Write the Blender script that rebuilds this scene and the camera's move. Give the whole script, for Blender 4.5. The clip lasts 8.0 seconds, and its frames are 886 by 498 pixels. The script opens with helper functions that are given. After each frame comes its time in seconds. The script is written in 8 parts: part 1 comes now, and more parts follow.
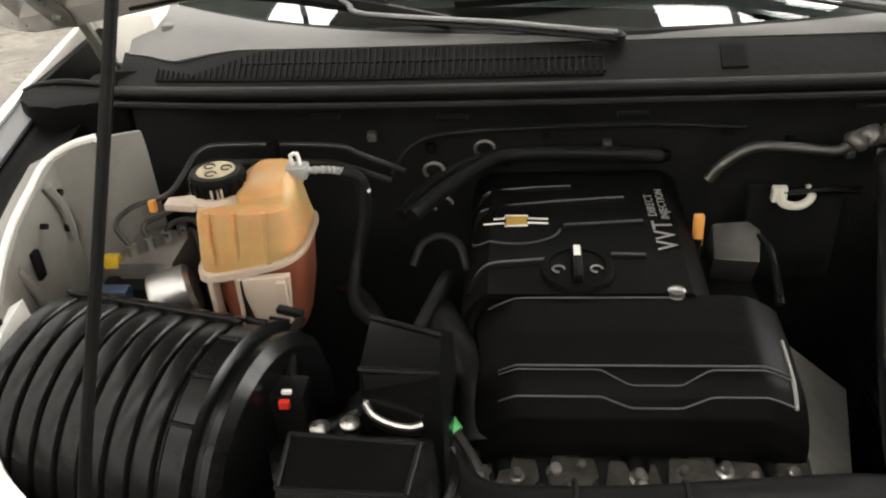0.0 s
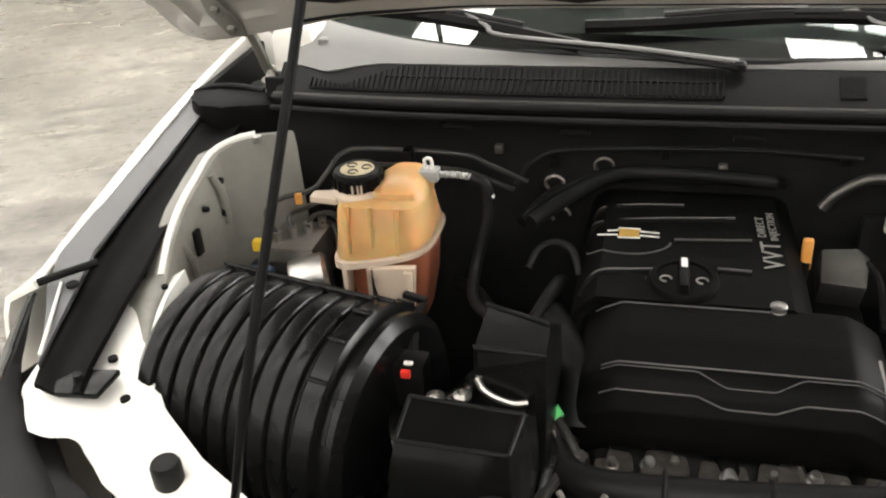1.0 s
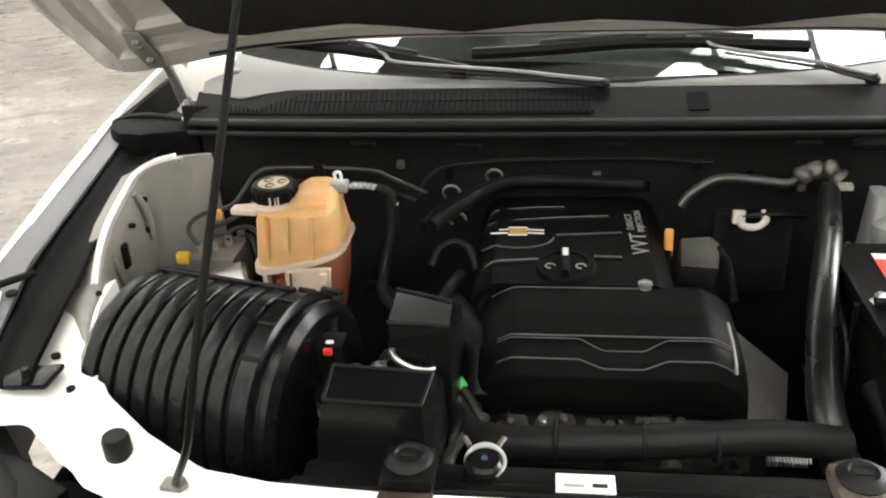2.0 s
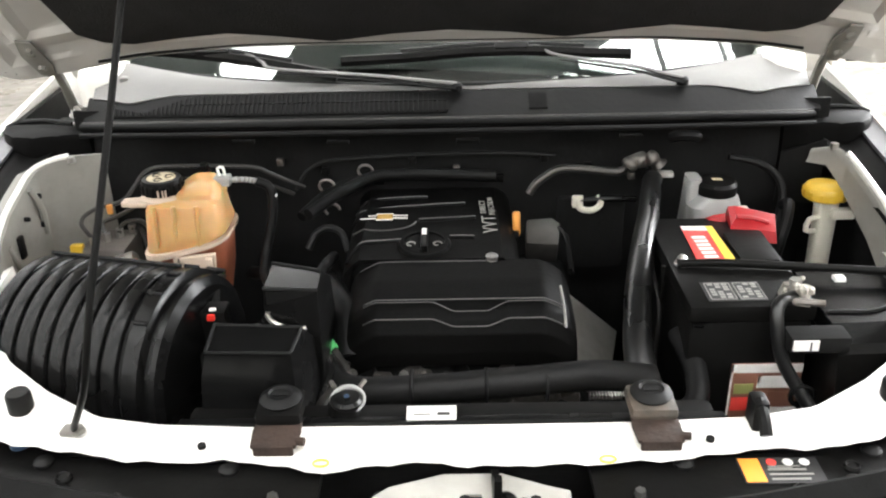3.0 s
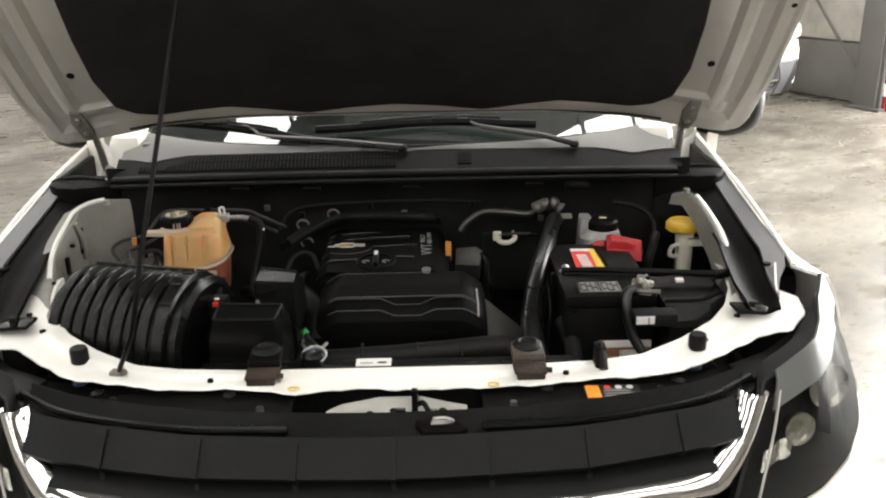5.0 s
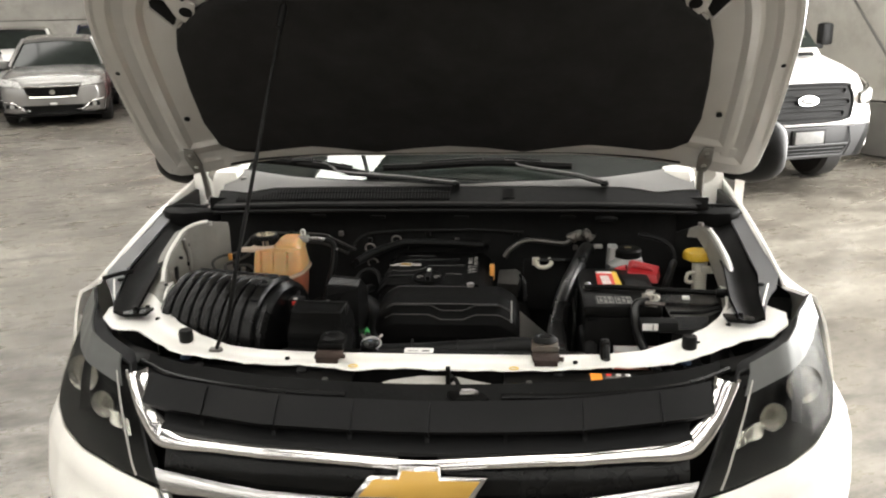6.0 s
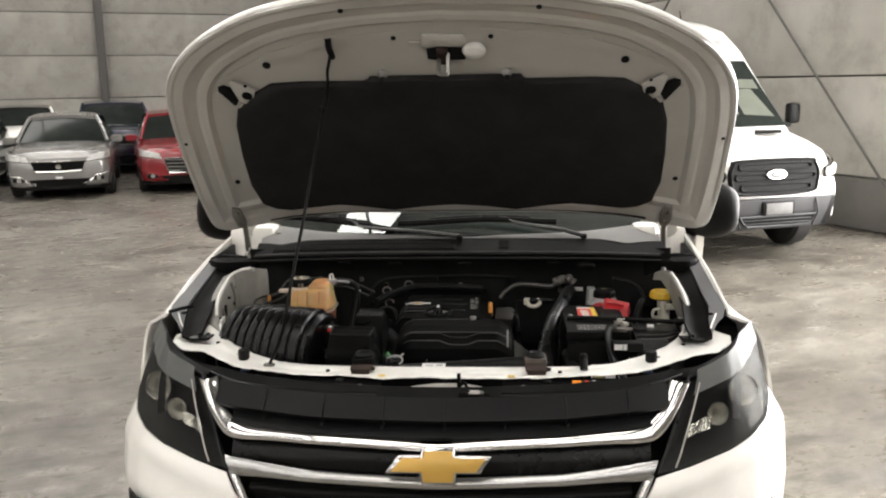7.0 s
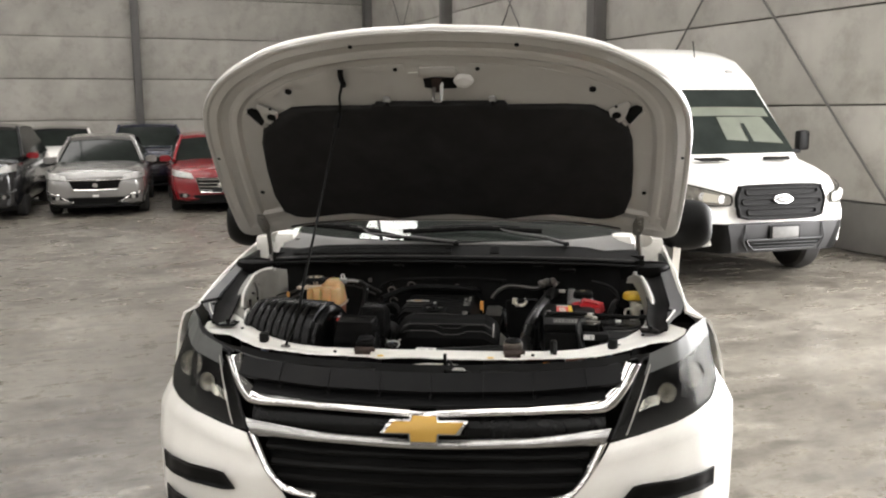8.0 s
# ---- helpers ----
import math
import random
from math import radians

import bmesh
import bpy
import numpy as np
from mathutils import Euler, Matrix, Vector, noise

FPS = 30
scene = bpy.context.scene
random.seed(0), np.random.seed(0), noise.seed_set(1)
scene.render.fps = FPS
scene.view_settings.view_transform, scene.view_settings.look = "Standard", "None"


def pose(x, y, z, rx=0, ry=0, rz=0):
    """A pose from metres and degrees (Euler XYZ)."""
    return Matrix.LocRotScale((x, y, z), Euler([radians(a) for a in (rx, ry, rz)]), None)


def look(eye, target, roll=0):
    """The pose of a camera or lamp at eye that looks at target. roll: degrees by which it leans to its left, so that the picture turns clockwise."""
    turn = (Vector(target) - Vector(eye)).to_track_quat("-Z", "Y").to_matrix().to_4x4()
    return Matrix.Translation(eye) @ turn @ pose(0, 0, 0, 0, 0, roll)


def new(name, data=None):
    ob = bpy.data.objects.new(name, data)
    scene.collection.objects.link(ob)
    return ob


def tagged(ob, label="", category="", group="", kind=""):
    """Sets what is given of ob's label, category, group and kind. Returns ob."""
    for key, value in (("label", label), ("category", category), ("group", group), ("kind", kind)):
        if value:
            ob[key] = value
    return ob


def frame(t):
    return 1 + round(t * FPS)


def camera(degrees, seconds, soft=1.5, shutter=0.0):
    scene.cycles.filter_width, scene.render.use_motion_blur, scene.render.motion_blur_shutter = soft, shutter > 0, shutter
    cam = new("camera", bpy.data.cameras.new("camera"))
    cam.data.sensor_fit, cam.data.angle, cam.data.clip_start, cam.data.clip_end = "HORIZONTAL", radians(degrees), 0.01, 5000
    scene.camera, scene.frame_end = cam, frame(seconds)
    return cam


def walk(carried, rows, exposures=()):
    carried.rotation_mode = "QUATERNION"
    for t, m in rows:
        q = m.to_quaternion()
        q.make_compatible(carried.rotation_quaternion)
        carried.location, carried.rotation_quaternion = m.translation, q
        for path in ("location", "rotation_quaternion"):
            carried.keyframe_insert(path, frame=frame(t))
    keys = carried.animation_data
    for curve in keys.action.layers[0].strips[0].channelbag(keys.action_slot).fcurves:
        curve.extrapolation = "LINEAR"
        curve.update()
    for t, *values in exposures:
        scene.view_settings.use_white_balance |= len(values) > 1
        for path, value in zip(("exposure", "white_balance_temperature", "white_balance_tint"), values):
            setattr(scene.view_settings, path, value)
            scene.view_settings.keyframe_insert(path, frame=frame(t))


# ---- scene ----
cam = camera(53.5, 8.0, 2.1)
PATH = [
    (0, (-0.103, -0.145, 1.647), (-0.297, 1.537, 0.583), -3.9),
    (0.5, (-0.116, -0.183, 1.654), (-0.454, 1.498, 0.623), -4.0),
    (1, (-0.091, -0.244, 1.665), (-0.546, 1.431, 0.672), -4.1),
    (1.5, (-0.077, -0.309, 1.672), (-0.485, 1.394, 0.706), -3.5),
    (1.7, (-0.073, -0.345, 1.674), (-0.42, 1.386, 0.735), -3.2),
    (2.8, (-0.044, -0.548, 1.696), (-0.078, 1.24, 0.8), -1.7),
    (3, (0.002, -0.583, 1.698), (-0.022, 1.213, 0.819), -1.3),
    (3.5, (0.103, -0.676, 1.699), (0.091, 1.136, 0.852), -1.2),
    (4, (0.137, -0.767, 1.708), (0.202, 1.067, 0.911), -1.5),
    (4.5, (0.103, -0.918, 1.718), (0.207, 0.938, 0.979), -1.1),
    (5, (0.081, -1.079, 1.735), (0.102, 0.806, 1.065), -1.0),
    (5.2, (0.104, -1.128, 1.744), (0.051, 0.763, 1.094), -1.4),
    (6.3, (0.177, -1.589, 1.748), (0.013, 0.347, 1.275), -0.9),
    (6.5, (0.169, -1.692, 1.75), (0.022, 0.256, 1.321), -1.0),
    (7, (0.153, -1.916, 1.766), (0.019, 0.045, 1.396), -0.9),
    (7.5, (0.21, -2.103, 1.769), (0.049, -0.134, 1.458), -0.5),
    (8, (0.286, -2.304, 1.763), (0.091, -0.338, 1.449), -0.4),
]
EXPOSURES = [(0.0, 0.48, 6480, 10), (1.0, 0.66, 6430, 10), (1.7, 0.7, 6400, 10), (2.8, 0.97, 6150, 10), (3.5, 0.85, 6100, 10), (4.0, 0.42, 6100, 10), (4.5, 0.08, 6250, 10), (5.2, 0.05, 6350, 10), (6.3, 0.05, 6420, 10), (7.0, -0.2, 6380, 12), (8.0, -0.28, 6320, 12)]
walk(cam, [(t, look(eye, target, roll)) for t, eye, target, roll in PATH], EXPOSURES)

# ---- light: daylight through roof skylights of a closed hall ----
world = bpy.data.worlds.new("hall_sky")
scene.world = world
world.use_nodes = True
wn = world.node_tree
sky = wn.nodes.new("ShaderNodeTexSky")
sky.sky_type = "NISHITA"
sky.sun_disc = False
sky.sun_elevation, sky.sun_rotation = radians(55), radians(200)
wn.links.new(sky.outputs[0], wn.nodes["Background"].inputs[0])
wn.nodes["Background"].inputs[1].default_value = 0.1
SKYLIGHT = 10.2
DOOR_WATTS = 2600.0

# ---- materials ----


def node_mat(name):
    m = bpy.data.materials.new(name)
    m.use_nodes = True
    return m, m.node_tree, m.node_tree.nodes["Principled BSDF"]


def noise_node(nt, scale, detail=4.0, rough=0.6, stretch=None, coords="Object"):
    tc = nt.nodes.new("ShaderNodeTexCoord")
    tex = nt.nodes.new("ShaderNodeTexNoise")
    tex.inputs["Scale"].default_value = scale
    tex.inputs["Detail"].default_value = detail
    tex.inputs["Roughness"].default_value = rough
    if stretch:
        mp = nt.nodes.new("ShaderNodeMapping")
        mp.inputs["Scale"].default_value = stretch
        nt.links.new(tc.outputs[coords], mp.inputs[0])
        nt.links.new(mp.outputs[0], tex.inputs["Vector"])
    else:
        nt.links.new(tc.outputs[coords], tex.inputs["Vector"])
    return tex


def ramp(nt, src, stops):
    r = nt.nodes.new("ShaderNodeValToRGB")
    el = r.color_ramp.elements
    while len(el) < len(stops):
        el.new(0.5)
    for e, (p, c) in zip(el, stops):
        e.position = p
        e.color = (*c, 1) if len(c) == 3 else c
    nt.links.new(src, r.inputs[0])
    return r


def surf(name, col, rough=0.5, metal=0.0, vary=0.25, scale=6.0, fine=90.0, bump=0.05, coat=0.0, stain=None, stain_amt=0.3, spec=0.5, trans=0.0, ior=1.45, rvary=0.12, random_tint=0.0):
    """A surface with broad and fine variation of colour, gloss and relief."""
    m, nt, b = node_mat(name)
    n1, n2 = noise_node(nt, scale), noise_node(nt, fine, 3.0)
    lo = tuple(c * (1 - vary) for c in col)
    hi = tuple(min(1, c * (1 + vary * 0.6)) for c in col)
    r1 = ramp(nt, n1.outputs[0], [(0.3, lo), (0.7, hi)])
    colour = r1.outputs[0]
    if stain:
        n3 = noise_node(nt, scale * 0.45 + 1.3, 6.0, 0.7)
        r3 = ramp(nt, n3.outputs[0], [(0.5, (0, 0, 0)), (0.72, (1, 1, 1))])
        mul = nt.nodes.new("ShaderNodeMath")
        mul.operation = "MULTIPLY"
        mul.inputs[1].default_value = stain_amt
        nt.links.new(r3.outputs[0], mul.inputs[0])
        mix = nt.nodes.new("ShaderNodeMix")
        mix.data_type = "RGBA"
        nt.links.new(mul.outputs[0], mix.inputs["Factor"])
        nt.links.new(colour, mix.inputs["A"])
        mix.inputs["B"].default_value = (*stain, 1)
        colour = mix.outputs["Result"]
    if random_tint:
        oi = nt.nodes.new("ShaderNodeObjectInfo")
        mr = nt.nodes.new("ShaderNodeMapRange")
        mr.inputs["To Min"].default_value, mr.inputs["To Max"].default_value = 1 - random_tint, 1 + random_tint
        nt.links.new(oi.outputs["Random"], mr.inputs["Value"])
        hs = nt.nodes.new("ShaderNodeHueSaturation")
        nt.links.new(mr.outputs[0], hs.inputs["Value"])
        nt.links.new(colour, hs.inputs["Color"])
        colour = hs.outputs[0]
    nt.links.new(colour, b.inputs["Base Color"])
    mr = nt.nodes.new("ShaderNodeMapRange")
    mr.inputs["To Min"].default_value, mr.inputs["To Max"].default_value = max(0.02, rough - rvary), min(1, rough + rvary)
    nt.links.new(n1.outputs[0], mr.inputs["Value"])
    nt.links.new(mr.outputs[0], b.inputs["Roughness"])
    b.inputs["Metallic"].default_value = metal
    b.inputs["Specular IOR Level"].default_value = spec
    b.inputs["IOR"].default_value = ior
    b.inputs["Transmission Weight"].default_value = trans
    b.inputs["Coat Weight"].default_value = coat
    b.inputs["Coat Roughness"].default_value = 0.06
    if bump:
        bp = nt.nodes.new("ShaderNodeBump")
        bp.inputs["Strength"].default_value = bump
        bp.inputs["Distance"].default_value = 0.01
        nt.links.new(n2.outputs[0], bp.inputs["Height"])
        nt.links.new(bp.outputs[0], b.inputs["Normal"])
    return m


WHITE = surf("white_paint", (0.80, 0.78, 0.73), 0.32, vary=0.03, bump=0.004, coat=0.6, rvary=0.04)
# grimy inner panel paint, set darker to hold the shade on inward faces
INNER = surf("shaded_dusty_inner_paint", (0.21, 0.203, 0.182), 0.5, vary=0.1, scale=9, bump=0.03, stain=(0.12, 0.108, 0.088), stain_amt=0.7)
WHITE_IN = surf("white_inner_paint", (0.74, 0.728, 0.685), 0.42, vary=0.06, bump=0.02, coat=0.2, stain=(0.42, 0.38, 0.30), stain_amt=0.22)
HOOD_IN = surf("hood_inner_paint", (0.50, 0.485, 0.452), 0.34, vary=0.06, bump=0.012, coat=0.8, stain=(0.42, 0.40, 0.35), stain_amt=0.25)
BLACK = surf("black_plastic", (0.0048, 0.0047, 0.0045), 0.40, vary=0.35, bump=0.04, stain=(0.011, 0.0105, 0.0095), stain_amt=0.3, spec=0.105)
SATIN = surf("satin_black_plastic", (0.0045, 0.0045, 0.0045), 0.26, vary=0.3, bump=0.02, stain=(0.010, 0.0095, 0.009), stain_amt=0.25, spec=0.20, rvary=0.08)
COVER = surf("moulded_cover_plastic", (0.0034, 0.0033, 0.0032), 0.52, vary=0.25, bump=0.05, stain=(0.007, 0.0066, 0.006), stain_amt=0.3, spec=0.055, rvary=0.05)
HOSEM = surf("glossy_hose_rubber", (0.008, 0.008, 0.008), 0.3, vary=0.3, bump=0.03, spec=0.55, stain=(0.02, 0.0185, 0.0165), stain_amt=0.25)
ZINCP = surf("dull_galvanised_plate", (0.36, 0.35, 0.32), 0.5, vary=0.15, bump=0.05, stain=(0.2, 0.185, 0.16), stain_amt=0.4)
# pale tone painted for highlights along the moulded cover edges
LINE = surf("pale_edge_highlight", (0.06, 0.058, 0.056), 0.4, vary=0.2, scale=40, bump=0.0)
MATT = surf("matt_black", (0.012, 0.012, 0.0118), 0.85, vary=0.4, bump=0.1, spec=0.08)
GREYPL = surf("grey_plastic", (0.0075, 0.0075, 0.0075), 0.48, vary=0.2, bump=0.05, spec=0.12, stain=(0.020, 0.019, 0.017), stain_amt=0.35)
SHELF = surf("dark_grey_grille_plastic", (0.0065, 0.0065, 0.0067), 0.42, vary=0.2, bump=0.04, spec=0.10, stain=(0.015, 0.0143, 0.013), stain_amt=0.35)
COWLGREY = surf("light_grey_garnish", (0.135, 0.133, 0.128), 0.45, vary=0.1, bump=0.04, stain=(0.2, 0.19, 0.17), stain_amt=0.25)
FLANGE = surf("grey_sealer_flange", (0.085, 0.085, 0.088), 0.45, vary=0.12, bump=0.02, stain=(0.07, 0.067, 0.063), stain_amt=0.4)
RUBBER = surf("black_rubber", (0.007, 0.007, 0.007), 0.45, vary=0.3, bump=0.06, stain=(0.02, 0.0185, 0.0165), stain_amt=0.35, spec=0.15)
BRONZED = surf("worn_brownish_bracket", (0.075, 0.066, 0.055), 0.55, vary=0.4, scale=30, bump=0.2, stain=(0.09, 0.05, 0.03), stain_amt=0.45)
FELT = surf("black_felt", (0.027, 0.0264, 0.0261), 0.95, vary=0.25, scale=9, fine=260, bump=0.35, spec=0.06)
CHROME = surf("chrome", (0.62, 0.61, 0.60), 0.10, 1.0, vary=0.03, bump=0.0, rvary=0.05)
SATINCH = surf("satin_chrome", (0.40, 0.395, 0.385), 0.24, 0.9, vary=0.08, bump=0.01, rvary=0.06)
BRIGHT = surf("bright_zinc_plate", (0.62, 0.60, 0.56), 0.35, 0.25, vary=0.25, scale=40, bump=0.08)
CONDUIT = surf("dusty_cable_conduit", (0.028, 0.0265, 0.024), 0.36, vary=0.4, scale=30, bump=0.08, spec=0.4)
STEEL = surf("zinc_steel", (0.42, 0.41, 0.39), 0.35, 1.0, vary=0.2, bump=0.04, stain=(0.2, 0.17, 0.13), stain_amt=0.3)
ALU = surf("cast_aluminium", (0.20, 0.185, 0.17), 0.5, 0.85, vary=0.25, scale=14, bump=0.15, stain=(0.09, 0.07, 0.05), stain_amt=0.6)
RUST = surf("rusty_steel", (0.028, 0.016, 0.011), 0.8, 0.1, vary=0.5, scale=30, bump=0.3, stain=(0.03, 0.02, 0.016), stain_amt=0.6)
GOLD = surf("gold_badge", (0.50, 0.30, 0.06), 0.36, 0.35, vary=0.08, bump=0.01, coat=0.4, rvary=0.05)
TAN = surf("coolant_tank_plastic", (0.60, 0.355, 0.145), 0.36, vary=0.28, scale=5, bump=0.02, spec=0.45)
TAN.node_tree.nodes["Principled BSDF"].inputs["Subsurface Weight"].default_value = 0.5
TAN.node_tree.nodes["Principled BSDF"].inputs["Subsurface Scale"].default_value = 0.03
TANLOW = surf("coolant_tank_lower", (0.30, 0.095, 0.05), 0.42, vary=0.3, scale=16, bump=0.02)
TANPALE = surf("pale_tank_plastic", (0.52, 0.42, 0.33), 0.42, vary=0.08, bump=0.02)
MILK = surf("milky_plastic", (0.62, 0.59, 0.50), 0.4, vary=0.08, bump=0.01)
GREYMILK = surf("grey_milky_plastic", (0.30, 0.30, 0.29), 0.4, vary=0.15, bump=0.01)
YELLOW = surf("yellow_cap", (0.52, 0.335, 0.024), 0.38, vary=0.08, bump=0.01)
RED = surf("red_plastic", (0.33, 0.010, 0.014), 0.38, vary=0.12, bump=0.02)
ORANGE = surf("orange_plastic", (0.66, 0.30, 0.07), 0.4, vary=0.1, bump=0.01)
REDCLIP = surf("red_clip", (0.55, 0.03, 0.02), 0.35, vary=0.1, bump=0.01)
GREEN = surf("green_plug", (0.10, 0.50, 0.15), 0.4, vary=0.1, bump=0.01)
TEALC = surf("teal_plug", (0.03, 0.20, 0.15), 0.4, vary=0.1, bump=0.01)
BLUEC = surf("blue_cap", (0.03, 0.05, 0.09), 0.4, vary=0.1, bump=0.01)
LABELW = surf("white_label", (0.70, 0.69, 0.66), 0.5, vary=0.05, bump=0.0)
LABELR = surf("red_label", (0.66, 0.05, 0.04), 0.45, vary=0.08, bump=0.0)
LABELY = surf("yellow_label", (0.75, 0.50, 0.05), 0.45, vary=0.08, bump=0.0)
LABELO = surf("orange_label", (0.80, 0.26, 0.03), 0.45, vary=0.08, bump=0.0)
LABELB = surf("brown_label", (0.20, 0.09, 0.06), 0.45, vary=0.3, bump=0.0)
LABELG = surf("olive_label", (0.25, 0.26, 0.09), 0.45, vary=0.2, bump=0.0)
DUSTY = surf("dusty_seal_rubber", (0.055, 0.053, 0.049), 0.55, vary=0.45, scale=22, bump=0.05)
DULLSTEEL = surf("dull_bare_steel", (0.20, 0.19, 0.17), 0.5, 0.3, vary=0.3, scale=25, bump=0.1)
WIPER = surf("satin_grey_wiper_paint", (0.10, 0.098, 0.095), 0.35, vary=0.15, bump=0.02)
INK = surf("black_ink", (0.015, 0.015, 0.015), 0.55, vary=0.1, bump=0.0)
PRINT = surf("grey_print", (0.22, 0.215, 0.20), 0.5, vary=0.05, bump=0.0)
CREAM = surf("cream_print", (0.45, 0.38, 0.24), 0.45, vary=0.2, scale=60, bump=0.0)
WHITEPL = surf("white_plastic", (0.74, 0.73, 0.70), 0.4, vary=0.05, bump=0.01)
TYRE = surf("tyre_rubber", (0.022, 0.021, 0.02), 0.75, vary=0.2, bump=0.1)
RIM = surf("alloy_rim", (0.45, 0.45, 0.46), 0.3, 0.9, vary=0.08, bump=0.01)
LAMPIN = surf("lamp_bezel", (0.034, 0.034, 0.0345), 0.6, 0.0, vary=0.1, bump=0.0, spec=0.02)
LAMPCH = surf("lamp_reflector", (0.36, 0.355, 0.34), 0.3, 0.6, vary=0.15, scale=30, bump=0.25, fine=60)
LAMPGLINT = surf("bright_lamp_reflector", (0.62, 0.61, 0.59), 0.16, 0.9, vary=0.15, scale=30, bump=0.5, fine=60)
LAMPTOP = surf("milky_grey_lamp_rim", (0.09, 0.092, 0.088), 0.34, vary=0.1, scale=6, bump=0.01, spec=0.06, rvary=0.04)
COLUMN = surf("dark_grey_column_paint", (0.105, 0.10, 0.095), 0.55, vary=0.15, scale=2, bump=0.04)
ROOFIN = surf("roof_sheet", (0.17, 0.167, 0.16), 0.55, vary=0.15, scale=1.2, bump=0.04)
SILVERP = surf("silver_car_paint", (0.27, 0.262, 0.252), 0.24, 0.55, vary=0.05, bump=0.0, coat=0.7, rvary=0.03)
REDP = surf("red_car_paint", (0.19, 0.009, 0.013), 0.25, 0.1, vary=0.05, bump=0.0, coat=0.8, rvary=0.03)
BLACKP = surf("black_car_paint", (0.012, 0.012, 0.013), 0.2, 0.0, vary=0.1, bump=0.0, coat=0.8, rvary=0.03)
BLUEP = surf("dark_blue_car_paint", (0.014, 0.017, 0.035), 0.22, 0.1, vary=0.1, bump=0.0, coat=0.8, rvary=0.03)
WHITEP = surf("white_car_paint", (0.74, 0.73, 0.69), 0.3, vary=0.03, bump=0.0, coat=0.6, rvary=0.03)
PLATE = surf("dull_plate", (0.13, 0.128, 0.122), 0.5, vary=0.25, scale=12, bump=0.02)
VANLAMP = surf("hazy_van_lamp", (0.20, 0.19, 0.165), 0.3, 0.3, vary=0.55, scale=14, bump=0.25, fine=45)
VANGREY = surf("van_bumper_grey", (0.024, 0.024, 0.025), 0.5, vary=0.1, bump=0.05)
# pale green painted for daylight showing in the van's windscreen
CABVIEW = surf("pale_cab_daylight", (0.10, 0.108, 0.086), 0.4, vary=0.15, bump=0.0)
SEAT = surf("grey_upholstery", (0.10, 0.10, 0.105), 0.85, vary=0.2, bump=0.2)


def glass_mat(name, tint, rough=0.0):
    m, nt, b = node_mat(name)
    b.inputs["Base Color"].default_value = (*tint, 1)
    b.inputs["Roughness"].default_value = rough
    b.inputs["Transmission Weight"].default_value = 1.0
    b.inputs["IOR"].default_value = 1.45
    return m


GLASS = glass_mat("windscreen_glass", (0.70, 0.78, 0.74))
GLASS.node_tree.nodes["Principled BSDF"].inputs["IOR"].default_value = 1.52


def lens_mat():
    """Thin clear lamp plastic: passes light straight through under a soft gloss."""
    m, nt, b = node_mat("headlamp_lens")
    clear, gloss, mix = nt.nodes.new("ShaderNodeBsdfTransparent"), nt.nodes.new("ShaderNodeBsdfGlossy"), nt.nodes.new("ShaderNodeMixShader")
    clear.inputs["Color"].default_value = (0.82, 0.82, 0.80, 1)
    gloss.inputs["Color"].default_value = (1, 1, 1, 1)
    gloss.inputs["Roughness"].default_value = 0.3
    fres = nt.nodes.new("ShaderNodeFresnel")
    fres.inputs["IOR"].default_value = 1.28
    soft = nt.nodes.new("ShaderNodeMath")
    soft.operation = "MULTIPLY"
    soft.inputs[1].default_value = 0.03
    nt.links.new(fres.outputs[0], soft.inputs[0])
    nt.links.new(soft.outputs[0], mix.inputs[0])
    nt.links.new(clear.outputs[0], mix.inputs[1])
    nt.links.new(gloss.outputs[0], mix.inputs[2])
    out = next(n for n in nt.nodes if n.type == "OUTPUT_MATERIAL")
    nt.links.new(mix.outputs[0], out.inputs["Surface"])
    return m


LENS = lens_mat()
DARKGLASS = surf("dark_car_glass", (0.016, 0.019, 0.017), 0.08, vary=0.3, scale=3, bump=0.0, spec=0.12, rvary=0.02)


